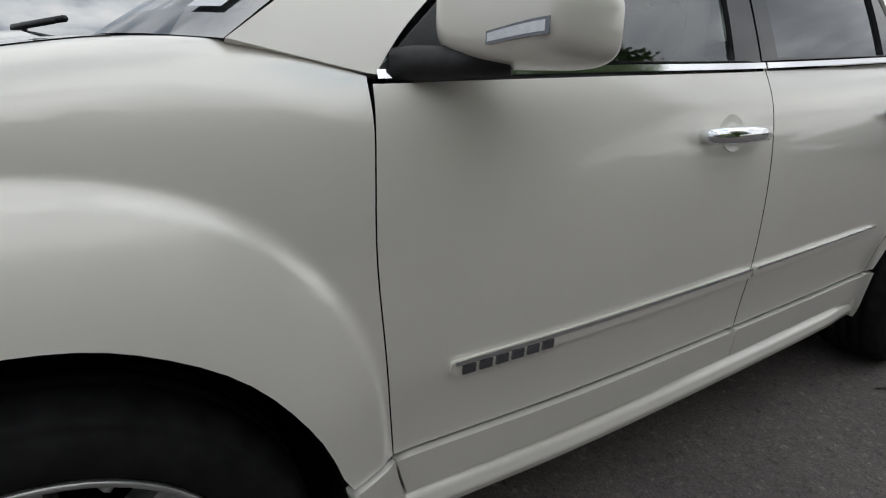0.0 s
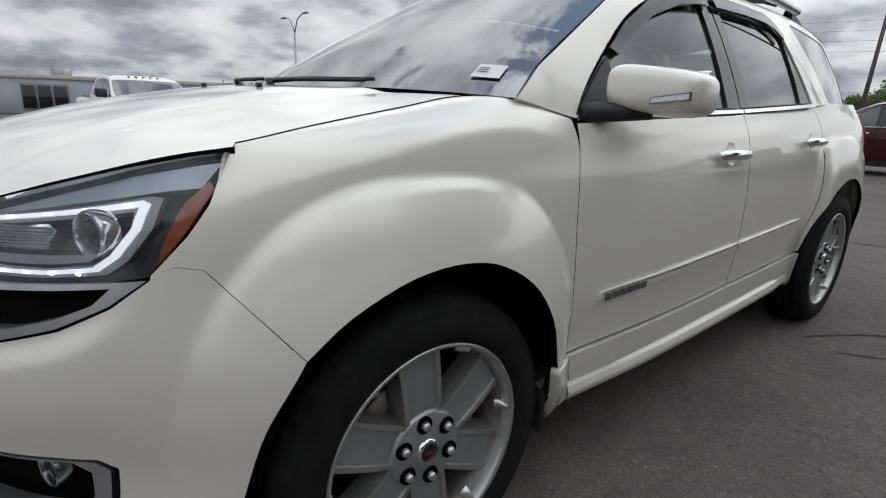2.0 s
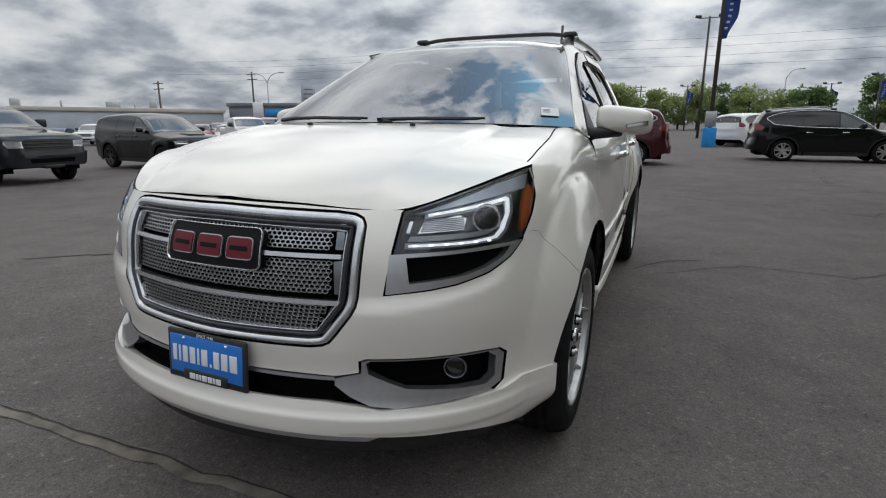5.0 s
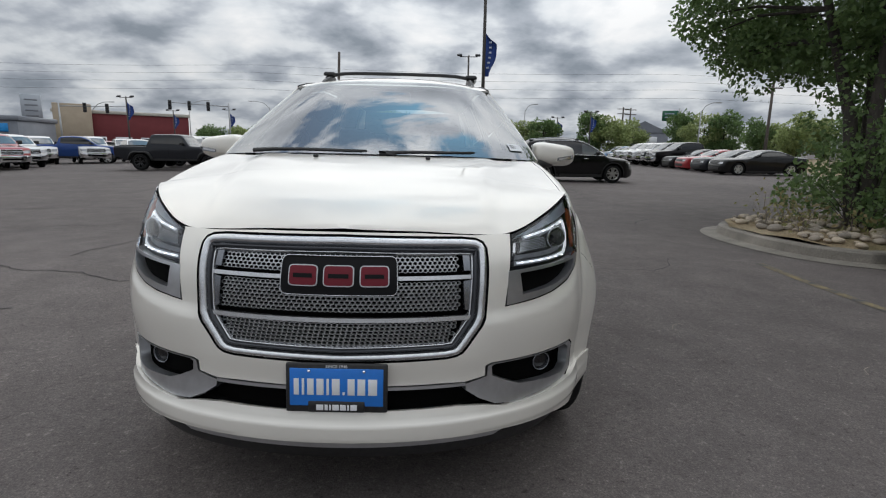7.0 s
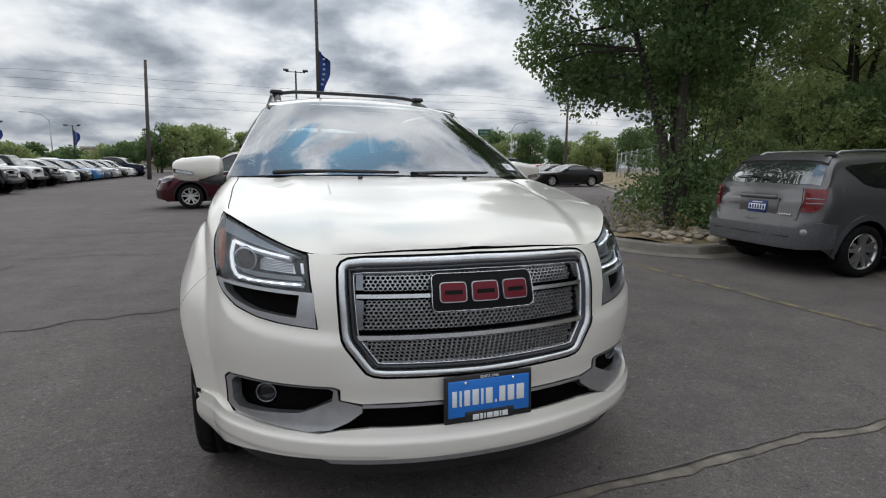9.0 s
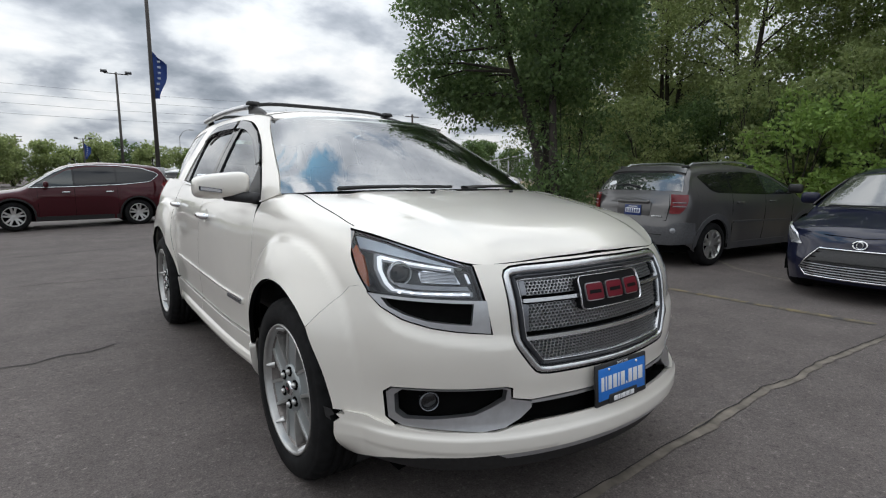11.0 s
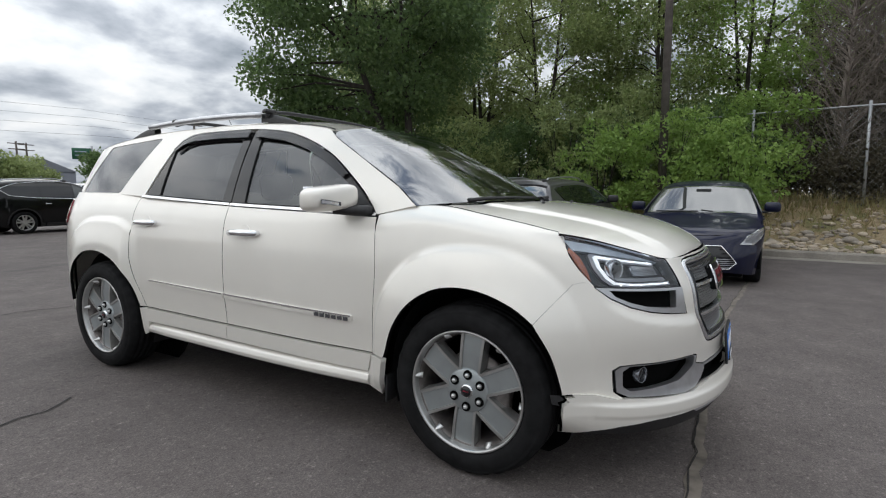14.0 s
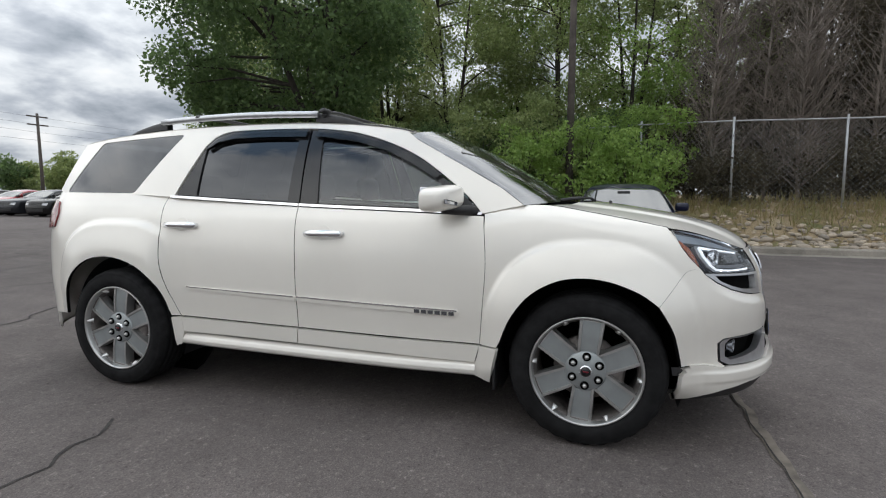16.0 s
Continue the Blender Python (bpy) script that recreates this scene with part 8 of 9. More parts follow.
# bushes along the fence
for i, (x, y, h, w) in enumerate([(10.7, 2.3, 2.6, 1.1), (10.9, 0.7, 2.9, 1.2), (11.1, -0.6, 2.5, 1.1), (11.6, 3.6, 3.2, 1.4), (12.2, 1.6, 3.6, 1.3), (12.5, -1.2, 3.0, 1.3), (11.4, 6.4, 3.0, 1.4), (12.2, 8.4, 3.4, 1.6)]):
    tree("bush", x, y, bank_z(x, y) - 0.1, h, (0, 0, h * 0.52), (w, w, h * 0.50), 34, 620, 0.085, LEAF_BRIGHT if i in (0, 1, 2, 5) else LEAF_MID, 80 + i, 0.05, "bright green bush growing along the fence", "bush", "bushes along the fence", stems=4, low=0.08, crad=0.34)
# dense undergrowth behind the bushes
for i, (x, y, h, w) in enumerate([(13.4, -0.4, 2.8, 1.3), (13.6, 1.4, 3.0, 1.4), (13.4, 3.4, 3.0, 1.4), (13.2, 5.4, 3.0, 1.5), (13.6, 7.2, 3.2, 1.6), (14.6, 9.0, 3.2, 1.7), (15.6, 11.0, 3.2, 1.7)]):
    tree("bush", x, y, bank_z(x, y) - 0.2, h, (0, 0, h * 0.46), (w, w, h * 0.48), 36, 460, 0.085, LEAF_DARK, 180 + i, 0.05, "dense green undergrowth below the tall trees", "bush", "undergrowth", stems=4, low=0.04, crad=0.55)
# dark belt of brush further back
for i in range(13):
    x, y = 20.5 + 0.9 * math.sin(i * 2.3), -15 + 2.6 * i
    tree("bush", x, y, bank_z(x, y) - 0.2, 4.6, (0, 0, 2.2), (1.9, 1.9, 2.3), 34, 120, 0.20, LEAF_OLIVE if y < -1 else LEAF_DARK, 230 + i, 0.07, "dark brush far behind the fence", "bush", "far brush", stems=4, low=0.03, crad=0.8)
# olive thicket under the bare trees
for i, (x, y, h, w) in enumerate([(14.6, -2.0, 3.4, 1.4), (14.9, -3.8, 4.4, 1.5), (15.2, -5.6, 4.0, 1.6), (15.0, -7.6, 4.6, 1.7), (15.4, -9.8, 4.2, 1.7), (13.2, -8.4, 2.2, 1.1), (13.0, -3.4, 1.5, 0.9), (13.3, -6.0, 1.7, 1.0), (15.3, -12.2, 4.4, 1.8)]):
    tree("bush", x, y, bank_z(x, y) - 0.1, h, (0, 0, h * 0.5), (w, w * 1.1, h * 0.5), 34, 460, 0.08, LEAF_OLIVE, 130 + i, 0.05, "brownish olive thicket behind the fence", "bush", "thicket behind the fence", stems=5, low=0.06, bark=TWIG, crad=0.5)
# bare grey trees
for i, (x, y, h) in enumerate([(13.0, -2.9, 6.5), (13.4, -4.3, 7.5), (13.8, -5.6, 7.0), (12.9, -5.0, 5.5), (13.6, -7.0, 7.0), (14.4, -3.6, 7.5)]):
    ob = root("bare_tree", Matrix.Translation((x, y, bank_z(x, y) - 0.1)), "leafless grey-brown tree with fine twigs", "tree", "bare trees")
    r = random.Random(200 + i)
    part("trunk", tube([(0, 0, -0.2), (0.05, 0.1, h * 0.4), (0.1, -0.1, h)], [0.06, 0.04, 0.01], 7), TWIG, ob)
    runs = []
    for k in range(150):
        z0 = h * r.uniform(0.06, 0.85)
        a = r.uniform(0, 2 * math.pi)
        ln = r.uniform(0.7, 1.9) * (1.1 - z0 / h * 0.6)
        p0 = Vector((0.08 * z0 / h, 0, z0))
        up_k, bend = r.uniform(0.5, 1.7), r.uniform(-0.7, 0.7)
        p1 = p0 + Vector((math.cos(a) * ln * 0.45, math.sin(a) * ln * 0.45, ln * 0.4 * up_k))
        p2 = p0 + Vector((math.cos(a + bend) * ln * 0.8, math.sin(a + bend) * ln * 0.8, ln * up_k))
        runs.append(([p0, p1, p2], [0.018, 0.011, 0.004], 4))
        for q in range(7):
            s0 = p1.lerp(p2, r.uniform(0, 0.9))
            s1 = s0 + Vector((r.uniform(-0.4, 0.4), r.uniform(-0.4, 0.4), r.uniform(-0.1, 0.5)))
            runs.append(([s0, s1], [0.006, 0.002], 3))
    part("crown", tubes(runs), TWIG, ob)
# weeds and grass tufts
gv_, n_ = [], 5200
rs = np.random.RandomState(9)
ys_ = rs.uniform(-14, 3.4, n_)
off = np.abs(rs.normal(2.5, 0.8, n_)) + 0.15
xs_ = np.array([BANK_X(y) for y in ys_]) + off
V, F = [], []
for i in range(n_):
    x, y = xs_[i], ys_[i]
    h = rs.uniform(0.10, 0.34) * (0.6 + 0.4 * min(1.5, off[i]))
    z = bank_z(x, y)
    a = rs.uniform(0, 6.28)
    w = 0.012
    lean = rs.normal(0, 0.09, 2)
    V += [(x - w * math.cos(a), y - w * math.sin(a), z), (x + w * math.cos(a), y + w * math.sin(a), z), (x + lean[0], y + lean[1], z + h)]
    F.append((3 * i, 3 * i + 1, 3 * i + 2))
me = bpy.data.meshes.new("grass")
me.from_pydata(V, [], F)
me.materials.append(LEAF_DRY)
tagged(new("grass", me), "dry yellow grass and weeds on the bank", "grass", "", "stuff")
for i, (x, y, h) in enumerate([(5.2, 5.3, 0.75), (5.35, 4.75, 0.5), (5.5, 4.9, 0.45), (6.0, 4.6, 0.4), (5.7, 5.6, 0.6), (6.3, 5.8, 0.5), (7.2, 4.4, 0.45), (10.4, -5.2, 0.9), (10.9, -6.6, 0.8)]):
    zz = ground_z(x, y) + 0.16 if x < 9 else bank_z(x, y)
    tree("weed", x, y, zz, h, (0, 0, h * 0.55), (0.22, 0.22, h * 0.45), 10, 90, 0.06, LEAF_DRY, 300 + i, 0.012, "dry brown weed among the rocks", "weed", "weeds", stems=1, low=0.1, crad=0.20, bark=TWIG)
# distant tree line: lower and broken to the left, taller to the right
r3 = random.Random(21)
for i in range(40):
    az = radians(-44 + 2.15 * i + r3.uniform(-0.6, 0.6))
    deg = math.degrees(az)
    if -16 < deg < -12 or 24 < deg < 36 or -24 < deg < -21:
        continue
    d = r3.uniform(76, 92)
    x, y = -d * math.sin(az), d * math.cos(az)
    h = r3.uniform(5.4, 7.4) if deg < 12 else r3.uniform(3.6, 5.2)
    w = r3.uniform(1.9, 2.7)
    tree("tree", x, y, ground_z(x, y) - 0.2, h, (0, 0, h * 0.57), (w, w, h * 0.42), 30, 85, 0.31, r3.choice([LEAF_MID, LEAF_DARK, LEAF_DARK, LEAF_MID]), 400 + i, 0.2, "green tree in the distance beyond the lot", group="distant trees", low=0.14, crad=0.95)

# ---- fence ----
GALV = plain("galvanised_steel", (0.42, 0.43, 0.44), 0.45, 0.7, 0.8, 1.1, 8)


def fence(line, h, name, label):
    fo = root(name, None, label, "fence")
    pts = []
    for a, b in zip(line, line[1:]):
        n = max(1, round(math.hypot(b[0] - a[0], b[1] - a[1]) / 2.5))
        pts += [(a[0] + (b[0] - a[0]) * k / n, a[1] + (b[1] - a[1]) * k / n) for k in range(n)]
    pts.append(line[-1])
    tops = []
    post = None
    for x, y in pts:
        z = bank_z(x, y)
        if post is None:
            post = part("post", tube([(0, 0, -0.2), (0, 0, h + 0.1)], 0.032, 8), GALV, fo, m=Matrix.Translation((x, y, z)))
        else:
            share(post, fo, Matrix.Translation((x, y, z)))
        tops.append(Vector((x, y, z + h)))
    part("top_rail", tube(tops, 0.022, 6, False), GALV, fo)
    wires_v, wires_f = [], []
    for a, b in zip(tops, tops[1:]):
        ln = (b - a).length
        k = int(ln / 0.14)
        for i in range(-int(h / 0.14), k):
            for sgn in (1, -1):
                s0, s1 = i * 0.14, i * 0.14 + h
                z0, z1 = (0.0, 1.0)
                if s0 < 0:
                    z0, s0 = -s0 / h, 0.0
                if s1 > ln:
                    z1, s1 = z0 + (ln - s0) / h, ln
                if z1 <= z0:
                    continue
                za, zb_ = (z0, z1) if sgn > 0 else (1 - z0, 1 - z1)
                p, q = a.lerp(b, s0 / ln) - Vector((0, 0, h * (1 - za))), a.lerp(b, s1 / ln) - Vector((0, 0, h * (1 - zb_)))
                k0 = len(wires_v)
                wires_v += [p, p + Vector((0, 0, 0.0025)), q + Vector((0, 0, 0.0025)), q, p + Vector((0.002, 0, 0.001)), q + Vector((0.002, 0, 0.001))]
                wires_f += [(k0, k0 + 1, k0 + 2, k0 + 3), (k0 + 1, k0 + 4, k0 + 5, k0 + 2)]
    part("chain_link", from_data(wires_v, wires_f), GALV, fo, "chain-link wire mesh")
    return fo


fence([(11.2, -20.6), (12.1, -3.2), (14.6, 3.5)], 2.2, "chain_link_fence", "galvanised chain-link fence on the bank")
fence([(13.9, 11.0), (20.2, 21.8), (28.0, 35.0)], 1.9, "chain_link_fence", "galvanised chain-link fence behind the far row")

# ---- poles, lamps, flags ----
POLE = plain("brown_painted_pole", (0.075, 0.068, 0.062), 0.6, 0.2)
WOOD_POLE = plain("weathered_wood_pole", (0.105, 0.09, 0.08), 0.9, 0, 0.7, 1.2, 6)
BLUE_BASE = plain("bright_blue_base", (0.02, 0.28, 0.68), 0.6, 0, 0.85, 1.1, 4)
FLAG = plain("blue_flag_cloth", (0.018, 0.055, 0.24), 0.7, 0, 0.8, 1.15, 3)
FLAG_PRINT = plain("pale_flag_print", (0.42, 0.47, 0.58), 0.7, 0, 0.9, 1.1, 3)
ALU = plain("aluminium_pole", (0.40, 0.41, 0.42), 0.5, 0.6)


def flag_part(parent, z, h, w, side=1):
    """A drooping flag: broad at the top, tapering down, with folds."""
    def cloth(u, v):
        b = w * (0.35 + 0.65 * smooth01(0.0, 0.55, v)) * (1.0 - 0.75 * smooth01(0.80, 1.0, v))
        return Vector((side * (0.07 + b * u), 0.09 * u * math.sin(7 * v + 5 * u), z + h * (v - 0.10 * u * v)))
    fl = part("flag", thicken(grid_surface(cloth, 8, 16), 0.006), FLAG, parent, "blue flag with pale lettering")
    for k in range(6):
        p = cloth(0.42, 0.18 + 0.12 * k)
        part("print_bar", rbox(w * 0.22, 0.004, h * 0.045, 0, 1), FLAG_PRINT, fl, m=pose(p.x, -0.105, p.z))


def lamp_pole(x, y, h, label, flag=None, heads=2, base=False, mat=POLE, cat="street lamp"):
    lp = root("lamp_pole", on_ground(x, y), label, cat, "lamp poles")
    part("pole", tube([(0, 0, 0), (0, 0, h)], [0.11, 0.07], 10), mat, lp)
    if base:
        part("pole_base", rbox(0.62, 0.62, 0.95, 0.03, 2), BLUE_BASE, lp, "bright blue painted base")
        part("switch_box", rbox(0.5, 0.34, 0.75, 0.02, 1), GALV, lp, m=pose(0, -0.05, 0.98))
    if heads:
        part("cross_arm", tube([(-0.75, 0, h - 0.1), (0.75, 0, h - 0.1)], 0.035, 6), mat, lp)
        for sx_ in (-0.75, 0.75)[:heads]:
            part("flood_lamp", rbox(0.42, 0.34, 0.14, 0.04, 2), BLACK_PLASTIC, lp, m=pose(sx_, -0.1, h - 0.05, 25))
    if flag:
        flag_part(lp, *flag)
    return lp


lamp_pole(2.75, 28.0, 15.0, "tall lamp pole with a blue feather flag and blue base", (5.1, 2.3, 0.62), 0, True)
lamp_pole(2.7, 43.0, 8.6, "floodlight pole beyond the lot")
for az, d, h in ((26.5, 85, 6.3), (21.4, 85, 6.6), (16.0, 85, 6.4), (9.5, 85, 6.2), (-1.5, 80, 6.0), (-13.0, 80, 5.8), (-16.5, 70, 6.0), (30.5, 70, 6.8)):
    lamp_pole(-d * math.sin(radians(az)), d * math.cos(radians(az)), h, "floodlight pole with a blue flag", (h - 2.6, 2.0, 0.7))


def street_lamp(x, y, h, reach, label):
    lp = root("street_lamp", on_ground(x, y), label, "street lamp", "street lamps")
    part("pole", tube([(0, 0, 0), (0, 0, h - 1.0)], [0.10, 0.07], 8), ALU, lp)
    for r_ in reach:
        part("curved_arm", tube([(0, 0, h - 1.1), (r_ * 0.3, 0, h - 0.3), (r_ * 0.7, 0, h), (r_, 0, h + 0.05)], 0.045, 6), ALU, lp)
        part("lamp_head", rbox(0.7, 0.25, 0.12, 0.05, 2), ALU, lp, m=pose(r_ * 1.12, 0, h - 0.02))
    return lp


for az, d, h, reach in ((41.4, 75, 8.4, (2.2, -2.2)), (33.0, 90, 7.4, (2.5,)), (64.9, 40, 7.6, (1.6, -1.6)), (17.5, 100, 9.0, (-3.0,)), (25.0, 100, 8.8, (3.0,)), (-27.0, 70, 7.0, (1.8,)), (-9.5, 85, 8.0, (1.5,))):
    street_lamp(-d * math.sin(radians(az)), d * math.cos(radians(az)), h, reach, "grey street lamp with a curved arm")


def utility_pole(x, y, h, label, arms=2, lean=0.0, thick=0.17):
    up_ = root("utility_pole", on_ground(x, y), label, "utility pole", "utility poles")
    part("pole", tube([(0, 0, 0), (lean, 0, h)], [thick, thick * 0.65], 9), WOOD_POLE, up_)
    for k in range(arms):
        part("cross_arm", rbox(1.9, 0.1, 0.12, 0.01, 1), WOOD_POLE, up_, m=pose(lean * 0.95, 0, h - 0.35 - 0.75 * k))
    return up_


utility_pole(-8.9, 46.5, 9.4, "weathered wooden utility pole at the edge of the lot", 0, 0.35)
utility_pole(11.2, 0.93, 11.0, "brown wooden utility pole rising among the bushes", 0, 0.0, 0.11)
for az, d, h in ((51.3, 85, 8.0), (42.8, 85, 9.5), (-19.5, 90, 8.0), (-20.2, 92, 8.0), (-33.0, 60, 8.5), (3.0, 110, 8.0)):
    utility_pole(-d * math.sin(radians(az)), d * math.cos(radians(az)), h, "distant wooden utility pole with cross arms")


def traffic_signal(x, y, deg, h, reach, n, label):
    """A mast with an arm along local x that carries signal heads."""
    ts = root("traffic_signal", on_ground(x, y, deg), label, "traffic light", "traffic signals")
    part("mast", tube([(0, 0, 0), (0, 0, h + 0.4)], [0.13, 0.09], 8), ALU, ts)
    part("mast_arm", tube([(0, 0, h), (reach, 0, h + 0.25)], [0.07, 0.04], 6), ALU, ts)
    for k in range(n):
        hd = part("signal_head", rbox(0.40, 0.28, 1.15, 0.05, 1), BLACK_PLASTIC, ts, m=pose(reach * (0.35 + 0.62 * k / max(1, n - 1)), -0.1, h - 0.65))
        for q in range(3):
            part("signal_lens", rbox(0.22, 0.05, 0.22, 0.08, 2), BLACK_GLOSS, hd, m=pose(0, -0.15, 0.08 + 0.36 * q))
    return ts


traffic_signal(-45.5, 63.5, 30, 6.0, 7.5, 3, "grey traffic signal mast over the road")
traffic_signal(-26.8, 68.0, 25, 6.2, -7.0, 3, "grey traffic signal mast over the road")
gs = root("highway_sign", on_ground(34.6, 77.6, -24), "green overhead highway sign on a post", "sign")
part("sign_board", rbox(2.2, 0.12, 1.5, 0.05, 1), plain("sign_green", (0.012, 0.10, 0.055), 0.5, 0, 0.9, 1.1, 1), gs, m=pose(0, 0, 5.6))
part("sign_post", tube([(1.2, 0.15, 0), (1.2, 0.15, 7.4)], 0.14, 8), ALU, gs)
for k in range(2):
    part("print_bar", rbox(1.3, 0.04, 0.14, 0.01, 1), FLAG_PRINT, gs, m=pose(-0.1, -0.08, 6.05 + 0.5 * k))
# overhead wires
wires = root("overhead_wires", None, "thin black overhead wires", "wires")
for k in range(4):
    z = 6.4 + 1.15 * k
    pts = [(-75 + 13 * i, 62 - 0.25 * i + 2 * k, z + 1.0 - 0.5 * math.sin(math.pi * ((i % 4) / 4)) + 0.02 * i) for i in range(12)]
    part("wire", tube(pts, 0.011, 4, False), BLACK_PLASTIC, wires)

# ---- buildings ----
METAL_W = Mat("pale_blue_metal_siding", (0.40, 0.44, 0.49), 0.5)
METAL_W.vary(0.6, 0.88, 1.05)
METAL_W = METAL_W.m
METAL_G = plain("grey_panel_cladding", (0.19, 0.205, 0.235), 0.5, 0.1, 0.9, 1.08, 1)
ROOF_T = plain("pale_roof_edge", (0.52, 0.49, 0.43), 0.7, 0, 0.9, 1.05, 1)
BRICK_R = plain("dark_red_render", (0.16, 0.028, 0.032), 0.8, 0, 0.9, 1.1, 1)
BEIGE = plain("beige_render", (0.40, 0.33, 0.25), 0.85, 0, 0.9, 1.08, 1)


def building(x, y, deg, w, d, h, wall, label, doors=(), trim=ROOF_T, gable=0.0):
    """Front along local x at y = 0, facing -y."""
    b = root("building", Matrix.Translation((x, y, ground_z(x, y) - 0.3)) @ pose(0, 0, 0, 0, 0, deg), label, "building")
    part("wall", rbox(w, d, h, 0.03, 1), wall, b, m=pose(0, d / 2, 0))
    if gable:
        bm = from_data([(-w / 2 - 0.2, -0.2, h), (w / 2 + 0.2, -0.2, h), (w / 2 + 0.2, d, h), (-w / 2 - 0.2, d, h), (0, -0.2, h + gable), (0, d, h + gable)], [(0, 1, 4), (2, 3, 5), (1, 2, 5, 4), (3, 0, 4, 5)])
        part("roof", bm, trim, b, smooth=False)
    else:
        part("roof", rbox(w + 0.4, d + 0.4, 0.45, 0.04, 1), trim, b, m=pose(0, d / 2, h))
    for i, (x0, x1, z0, z1, kind) in enumerate(doors):
        fr = part("door" if kind == "door" else "window", rbox(x1 - x0, 0.16, z1 - z0, 0.02, 1), METAL_G if kind == "door" else SATIN, b, m=pose((x0 + x1) / 2, -0.02, z0))
        n = max(1, int((x1 - x0) / 1.4))
        for k in range(n):
            pw = (x1 - x0) / n
            part("pane", rbox(pw * 0.86, 0.06, (z1 - z0) * 0.84, 0.01, 1), CAR_GLASS, fr, m=pose(-(x1 - x0) / 2 + pw * (k + 0.5), -0.08, (z1 - z0) * 0.08))
    return b


service = building(-64, 22.8, 58, 57.6, 18, 3.9, METAL_W, "long pale metal service building with a flat roof", [(-24, -19, 0.4, 3.4, "door"), (-7, -4, 0.4, 3.2, "door"), (8, 10, 0.4, 3.0, "door")])
for x_, y_, w_, h_ in ((-22, 5, 1.6, 1.1), (-12, 7, 0.8, 0.9), (2, 6, 1.2, 0.9), (9, 5, 0.9, 1.0), (18, 7, 1.4, 0.9), (22, 5, 0.8, 1.1)):
    part("roof_unit", rbox(w_, w_, h_, 0.05, 1), GALV, service, m=pose(x_, y_, 4.2))
for x_ in (-16, -3, 6, 13, 20):
    part("vent_pipe", tube([(0, 0, 0), (0, 0, 0.9)], 0.10, 8), GALV, service, m=pose(x_, 4, 4.2))
sh = building(-44.6, 49.2, 16, 8.4, 9, 4.1, METAL_G, "slate grey clad showroom with a glass front", [(-1.6, 3.9, 0.4, 2.6, "window")], METAL_G)
part("sign_band", rbox(3.0, 0.1, 0.8, 0.02, 1), BLUE_BASE, sh, m=pose(1.9, -0.08, 3.0))
part("fascia_panel", rbox(1.3, 0.2, 1.7, 0.02, 1), WHITE_PRINT, sh, m=pose(-0.4, -0.12, 2.9))
rb = building(-45.7, 77.2, 30, 17, 12, 6.0, BRICK_R, "low dark red restaurant building with cream trim", [(-4.5 + 3.2 * k, -2.4 + 3.2 * k, 0.9, 2.8, "window") for k in range(4)], ROOF_T)
part("gable_front", rbox(4.5, 1.0, 7.2, 0.05, 1), BEIGE, rb, m=pose(-6.2, -0.4, 0))
building(-19, 118, 4, 26, 12, 4.2, BEIGE, "beige store building in the distance", [(-8, -4, 0.4, 3, "window"), (2, 6, 0.4, 3, "window")], ROOF_T)
bb = building(41, 104, -20, 9, 9, 5.0, METAL_G, "slate grey gabled shed with a pale sign", [], METAL_G, 2.2)
part("sign_band", rbox(5.0, 0.1, 1.2, 0.02, 1), PAPER, bb, m=pose(0, -0.1, 3.0))
pyl = root("pylon_sign", on_ground(-62.3, 81.7, 37), "pale grey pylon sign by the road", "sign")
part("sign_board", rbox(2.6, 0.4, 3.8, 0.05, 1), METAL_W, pyl, m=pose(0, 0, 5.2))
for sx_ in (-1, 1):
    part("sign_post", rbox(0.3, 0.3, 5.4, 0.02, 1), ALU, pyl, m=pose(sx_ * 1.0, 0, 0))
for k in range(4):
    part("print_bar", rbox(1.6, 0.04, 0.22, 0.01, 1), METAL_G, pyl, m=pose(0, -0.22, 5.7 + 0.8 * k))

# ---- cracks, seams and faded lines on the asphalt ----
SEAL = plain("crack_filler", (0.030, 0.029, 0.029), 0.7, 0, 0.8, 1.3, 20)
CRACK = plain("open_crack", (0.036, 0.033, 0.031), 0.95, 0, 0.6, 1.5, 12)
DUSTY = plain("dusty_seam", (0.195, 0.170, 0.142), 0.95, 0, 0.5, 1.25, 9)
YELLOW = Mat("faded_line", (0.17, 0.135, 0.07), 0.9)
YELLOW.paint(YELLOW.mix(YELLOW.ramp(YELLOW.noise(5, 6, 0.7), [(0.42, 0.0), (0.62, 1.0)]), (0.08, 0.075, 0.072), (0.22, 0.175, 0.09)))
YELLOW = YELLOW.m


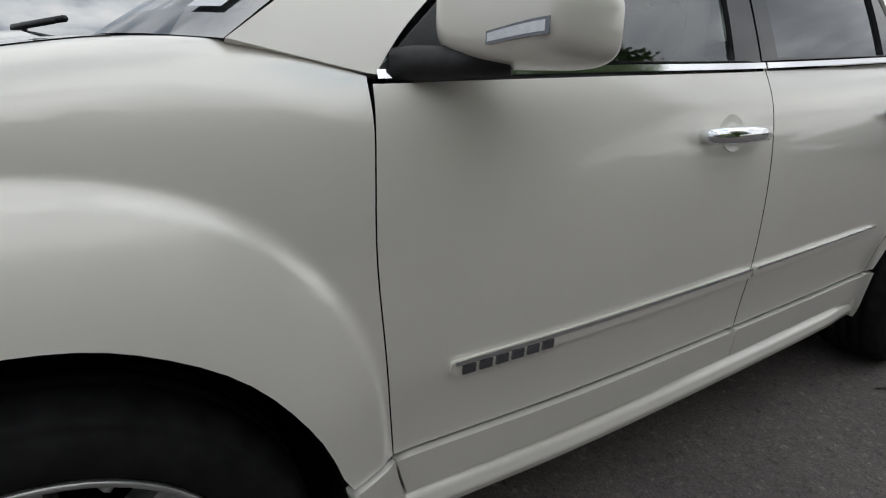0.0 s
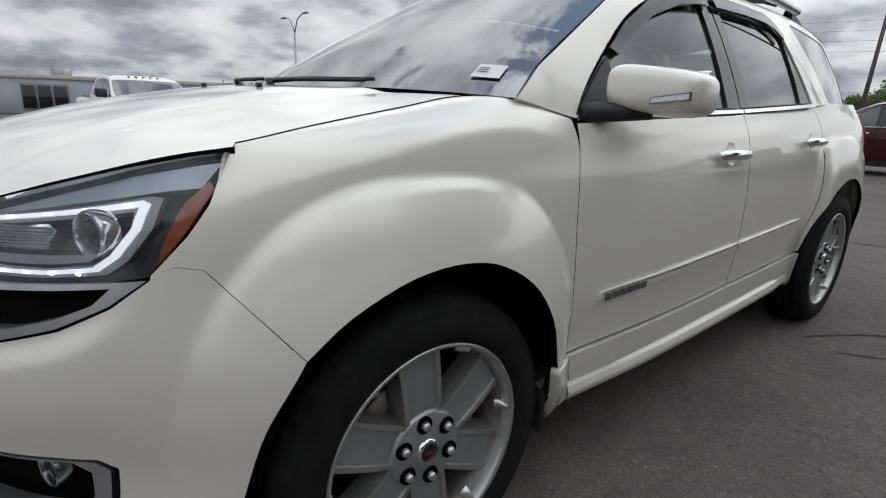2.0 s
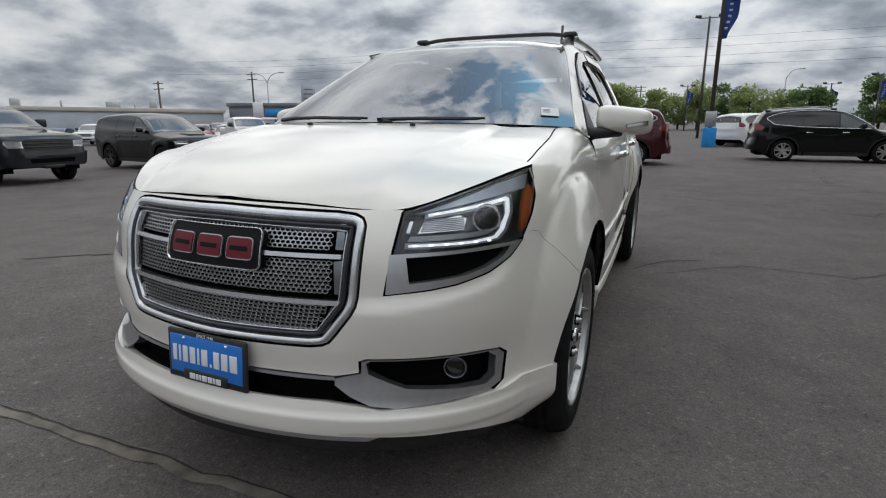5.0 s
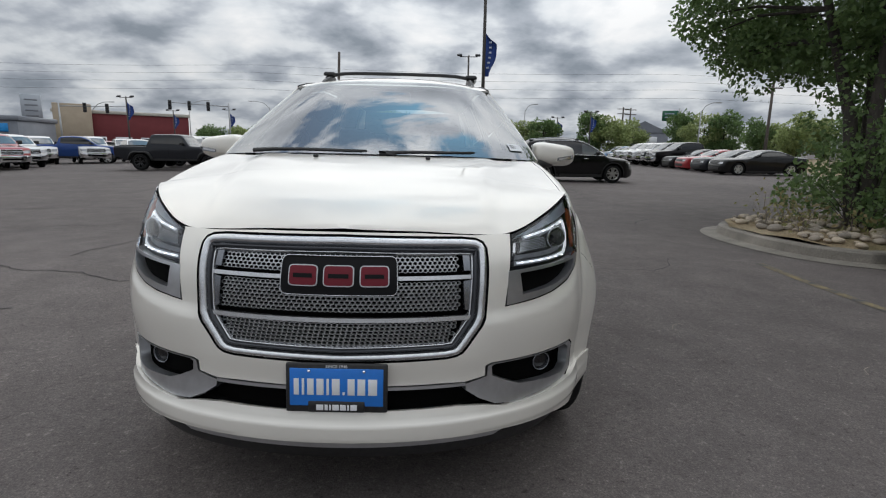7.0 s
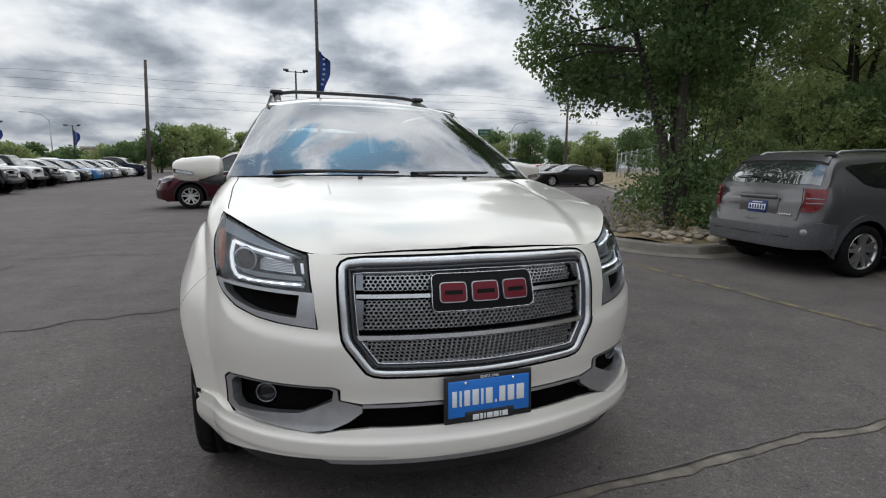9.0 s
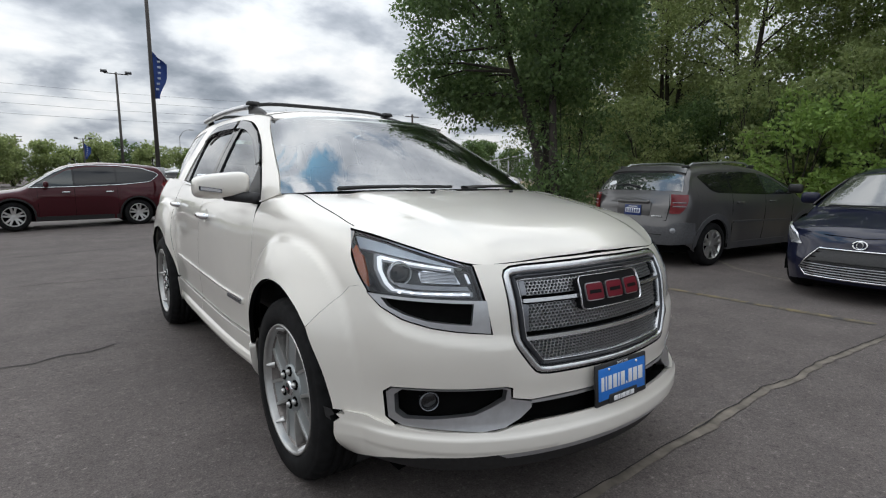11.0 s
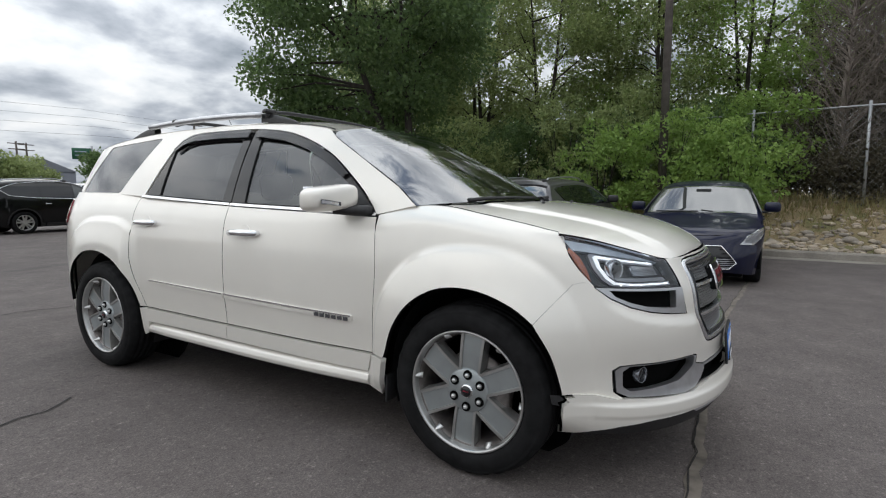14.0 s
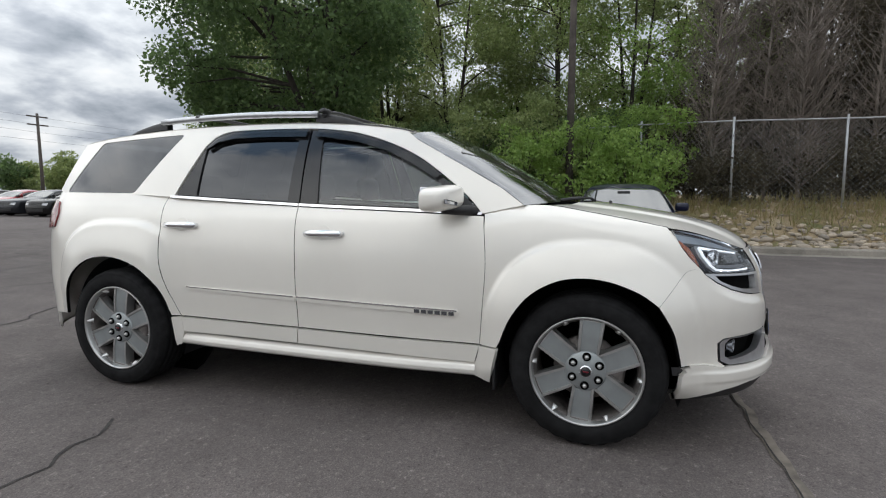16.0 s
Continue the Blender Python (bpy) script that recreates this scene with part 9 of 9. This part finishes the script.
def mark(name, pts, w, mat, label, wob=0.03, seed=0, lift=0.004, cat="crack"):
    line = []
    for a, b in zip(pts, pts[1:]):
        n = max(1, int(math.hypot(b[0] - a[0], b[1] - a[1]) / 0.10))
        line += [(a[0] + (b[0] - a[0]) * k / n, a[1] + (b[1] - a[1]) * k / n) for k in range(n)]
    line.append(pts[-1])
    vs, fs = [], []
    for i, (x, y) in enumerate(line):
        a, b = line[max(i - 1, 0)], line[min(i + 1, len(line) - 1)]
        d = Vector((b[0] - a[0], b[1] - a[1])).normalized()
        o = wob * (noise.noise((i * 0.17, seed, 0)) + 0.6 * noise.noise((i * 0.55, seed, 4)))
        ww = w * (0.55 + 0.9 * abs(noise.noise((i * 0.4, seed, 9)))) if wob else w / 2
        for sgn in (-1, 1):
            px_, py_ = x - d.y * (o + sgn * ww), y + d.x * (o + sgn * ww)
            vs.append((px_, py_, ground_z(px_, py_) + lift))
        if i:
            fs.append((2 * i - 2, 2 * i - 1, 2 * i + 1, 2 * i))
    tagged(new(name, finish(from_data(vs, fs), name, mat)), label, cat, "", "structure")


mark("seam", [(-3.4, -0.98), (-1.2, -0.92), (0.4, -0.88), (1.5, -0.83), (2.6, -0.84), (4.4, -0.97), (6.8, -1.15)], 0.042, DUSTY, "dusty pale seam between asphalt lanes", 0.05, 1, 0.005)
mark("seam_crack", [(-3.4, -0.97), (-1.2, -0.90), (0.4, -0.86), (1.5, -0.81), (2.6, -0.82), (4.4, -0.95), (6.8, -1.13)], 0.006, CRACK, "dark crack along the seam", 0.05, 1, 0.009)
mark("parking_line", [(4.17, 3.6), (4.14, 2.6), (4.16, 1.8), (4.17, 0.6), (4.2, -0.75)], 0.10, YELLOW, "faded yellow parking line", 0.0, 2, 0.0045)
mark("parking_line", [(6.86, 2.0), (6.25, 1.4), (5.85, 0.6), (5.7, -0.7)], 0.07, DUSTY, "faint worn parking line", 0.0, 3, 0.0045)
mark("asphalt_crack", [(1.04, 7.85), (1.9, 7.52), (3.0, 7.16), (3.82, 6.68), (4.3, 7.4)], 0.016, CRACK, "long dark crack", 0.10, 4)
mark("asphalt_crack", [(4.77, 15.5), (4.21, 11.05), (4.53, 9.58)], 0.014, CRACK, "long dark crack", 0.15, 5)
mark("asphalt_crack", [(1.01, 2.67), (1.3, 3.07), (1.58, 3.27)], 0.012, CRACK, "short dark crack", 0.06, 12)
mark("asphalt_crack", [(-3.8, 3.3), (-3.67, 4.37), (-3.64, 5.6)], 0.012, CRACK, "long dark crack", 0.08, 13)
mark("asphalt_crack", [(-4.2, 0.7), (-3.5, 1.2), (-2.9, 1.3)], 0.016, CRACK, "long dark crack", 0.10, 6)
mark("asphalt_crack", [(-7.0, 2.6), (-4.6, 2.9), (-2.4, 2.2), (-1.4, 2.6)], 0.012, CRACK, "long dark crack", 0.12, 7)
mark("asphalt_crack", [(1.2, 2.6), (1.9, 3.2), (2.7, 3.1), (3.2, 3.8)], 0.008, CRACK, "fine dark crack", 0.10, 8)
mark("asphalt_crack", [(-9.0, 5.4), (-4.0, 6.2), (0.0, 5.6), (1.2, 6.0)], 0.014, CRACK, "long dark crack", 0.15, 9)
mark("seam", [(-14, 8.0), (-6, 8.6), (2, 9.4), (9, 10.0)], 0.03, SEAL, "dark filled joint across the lot", 0.03, 10)
mark("asphalt_crack", [(2.4, 12.5), (5.0, 10.5), (7.5, 9.6)], 0.014, CRACK, "long dark crack", 0.15, 11)
for i, (x, y, s) in enumerate([(2.05, 1.15, 0.05), (2.9, 0.4, 0.04), (1.9, -1.8, 0.03)]):
    mark("twig", [(x, y), (x + s, y + 2 * s), (x + 2.6 * s, y + 3.0 * s)], 0.004, TWIG, "small fallen twig", 0.01, 20 + i, 0.008, "twig")
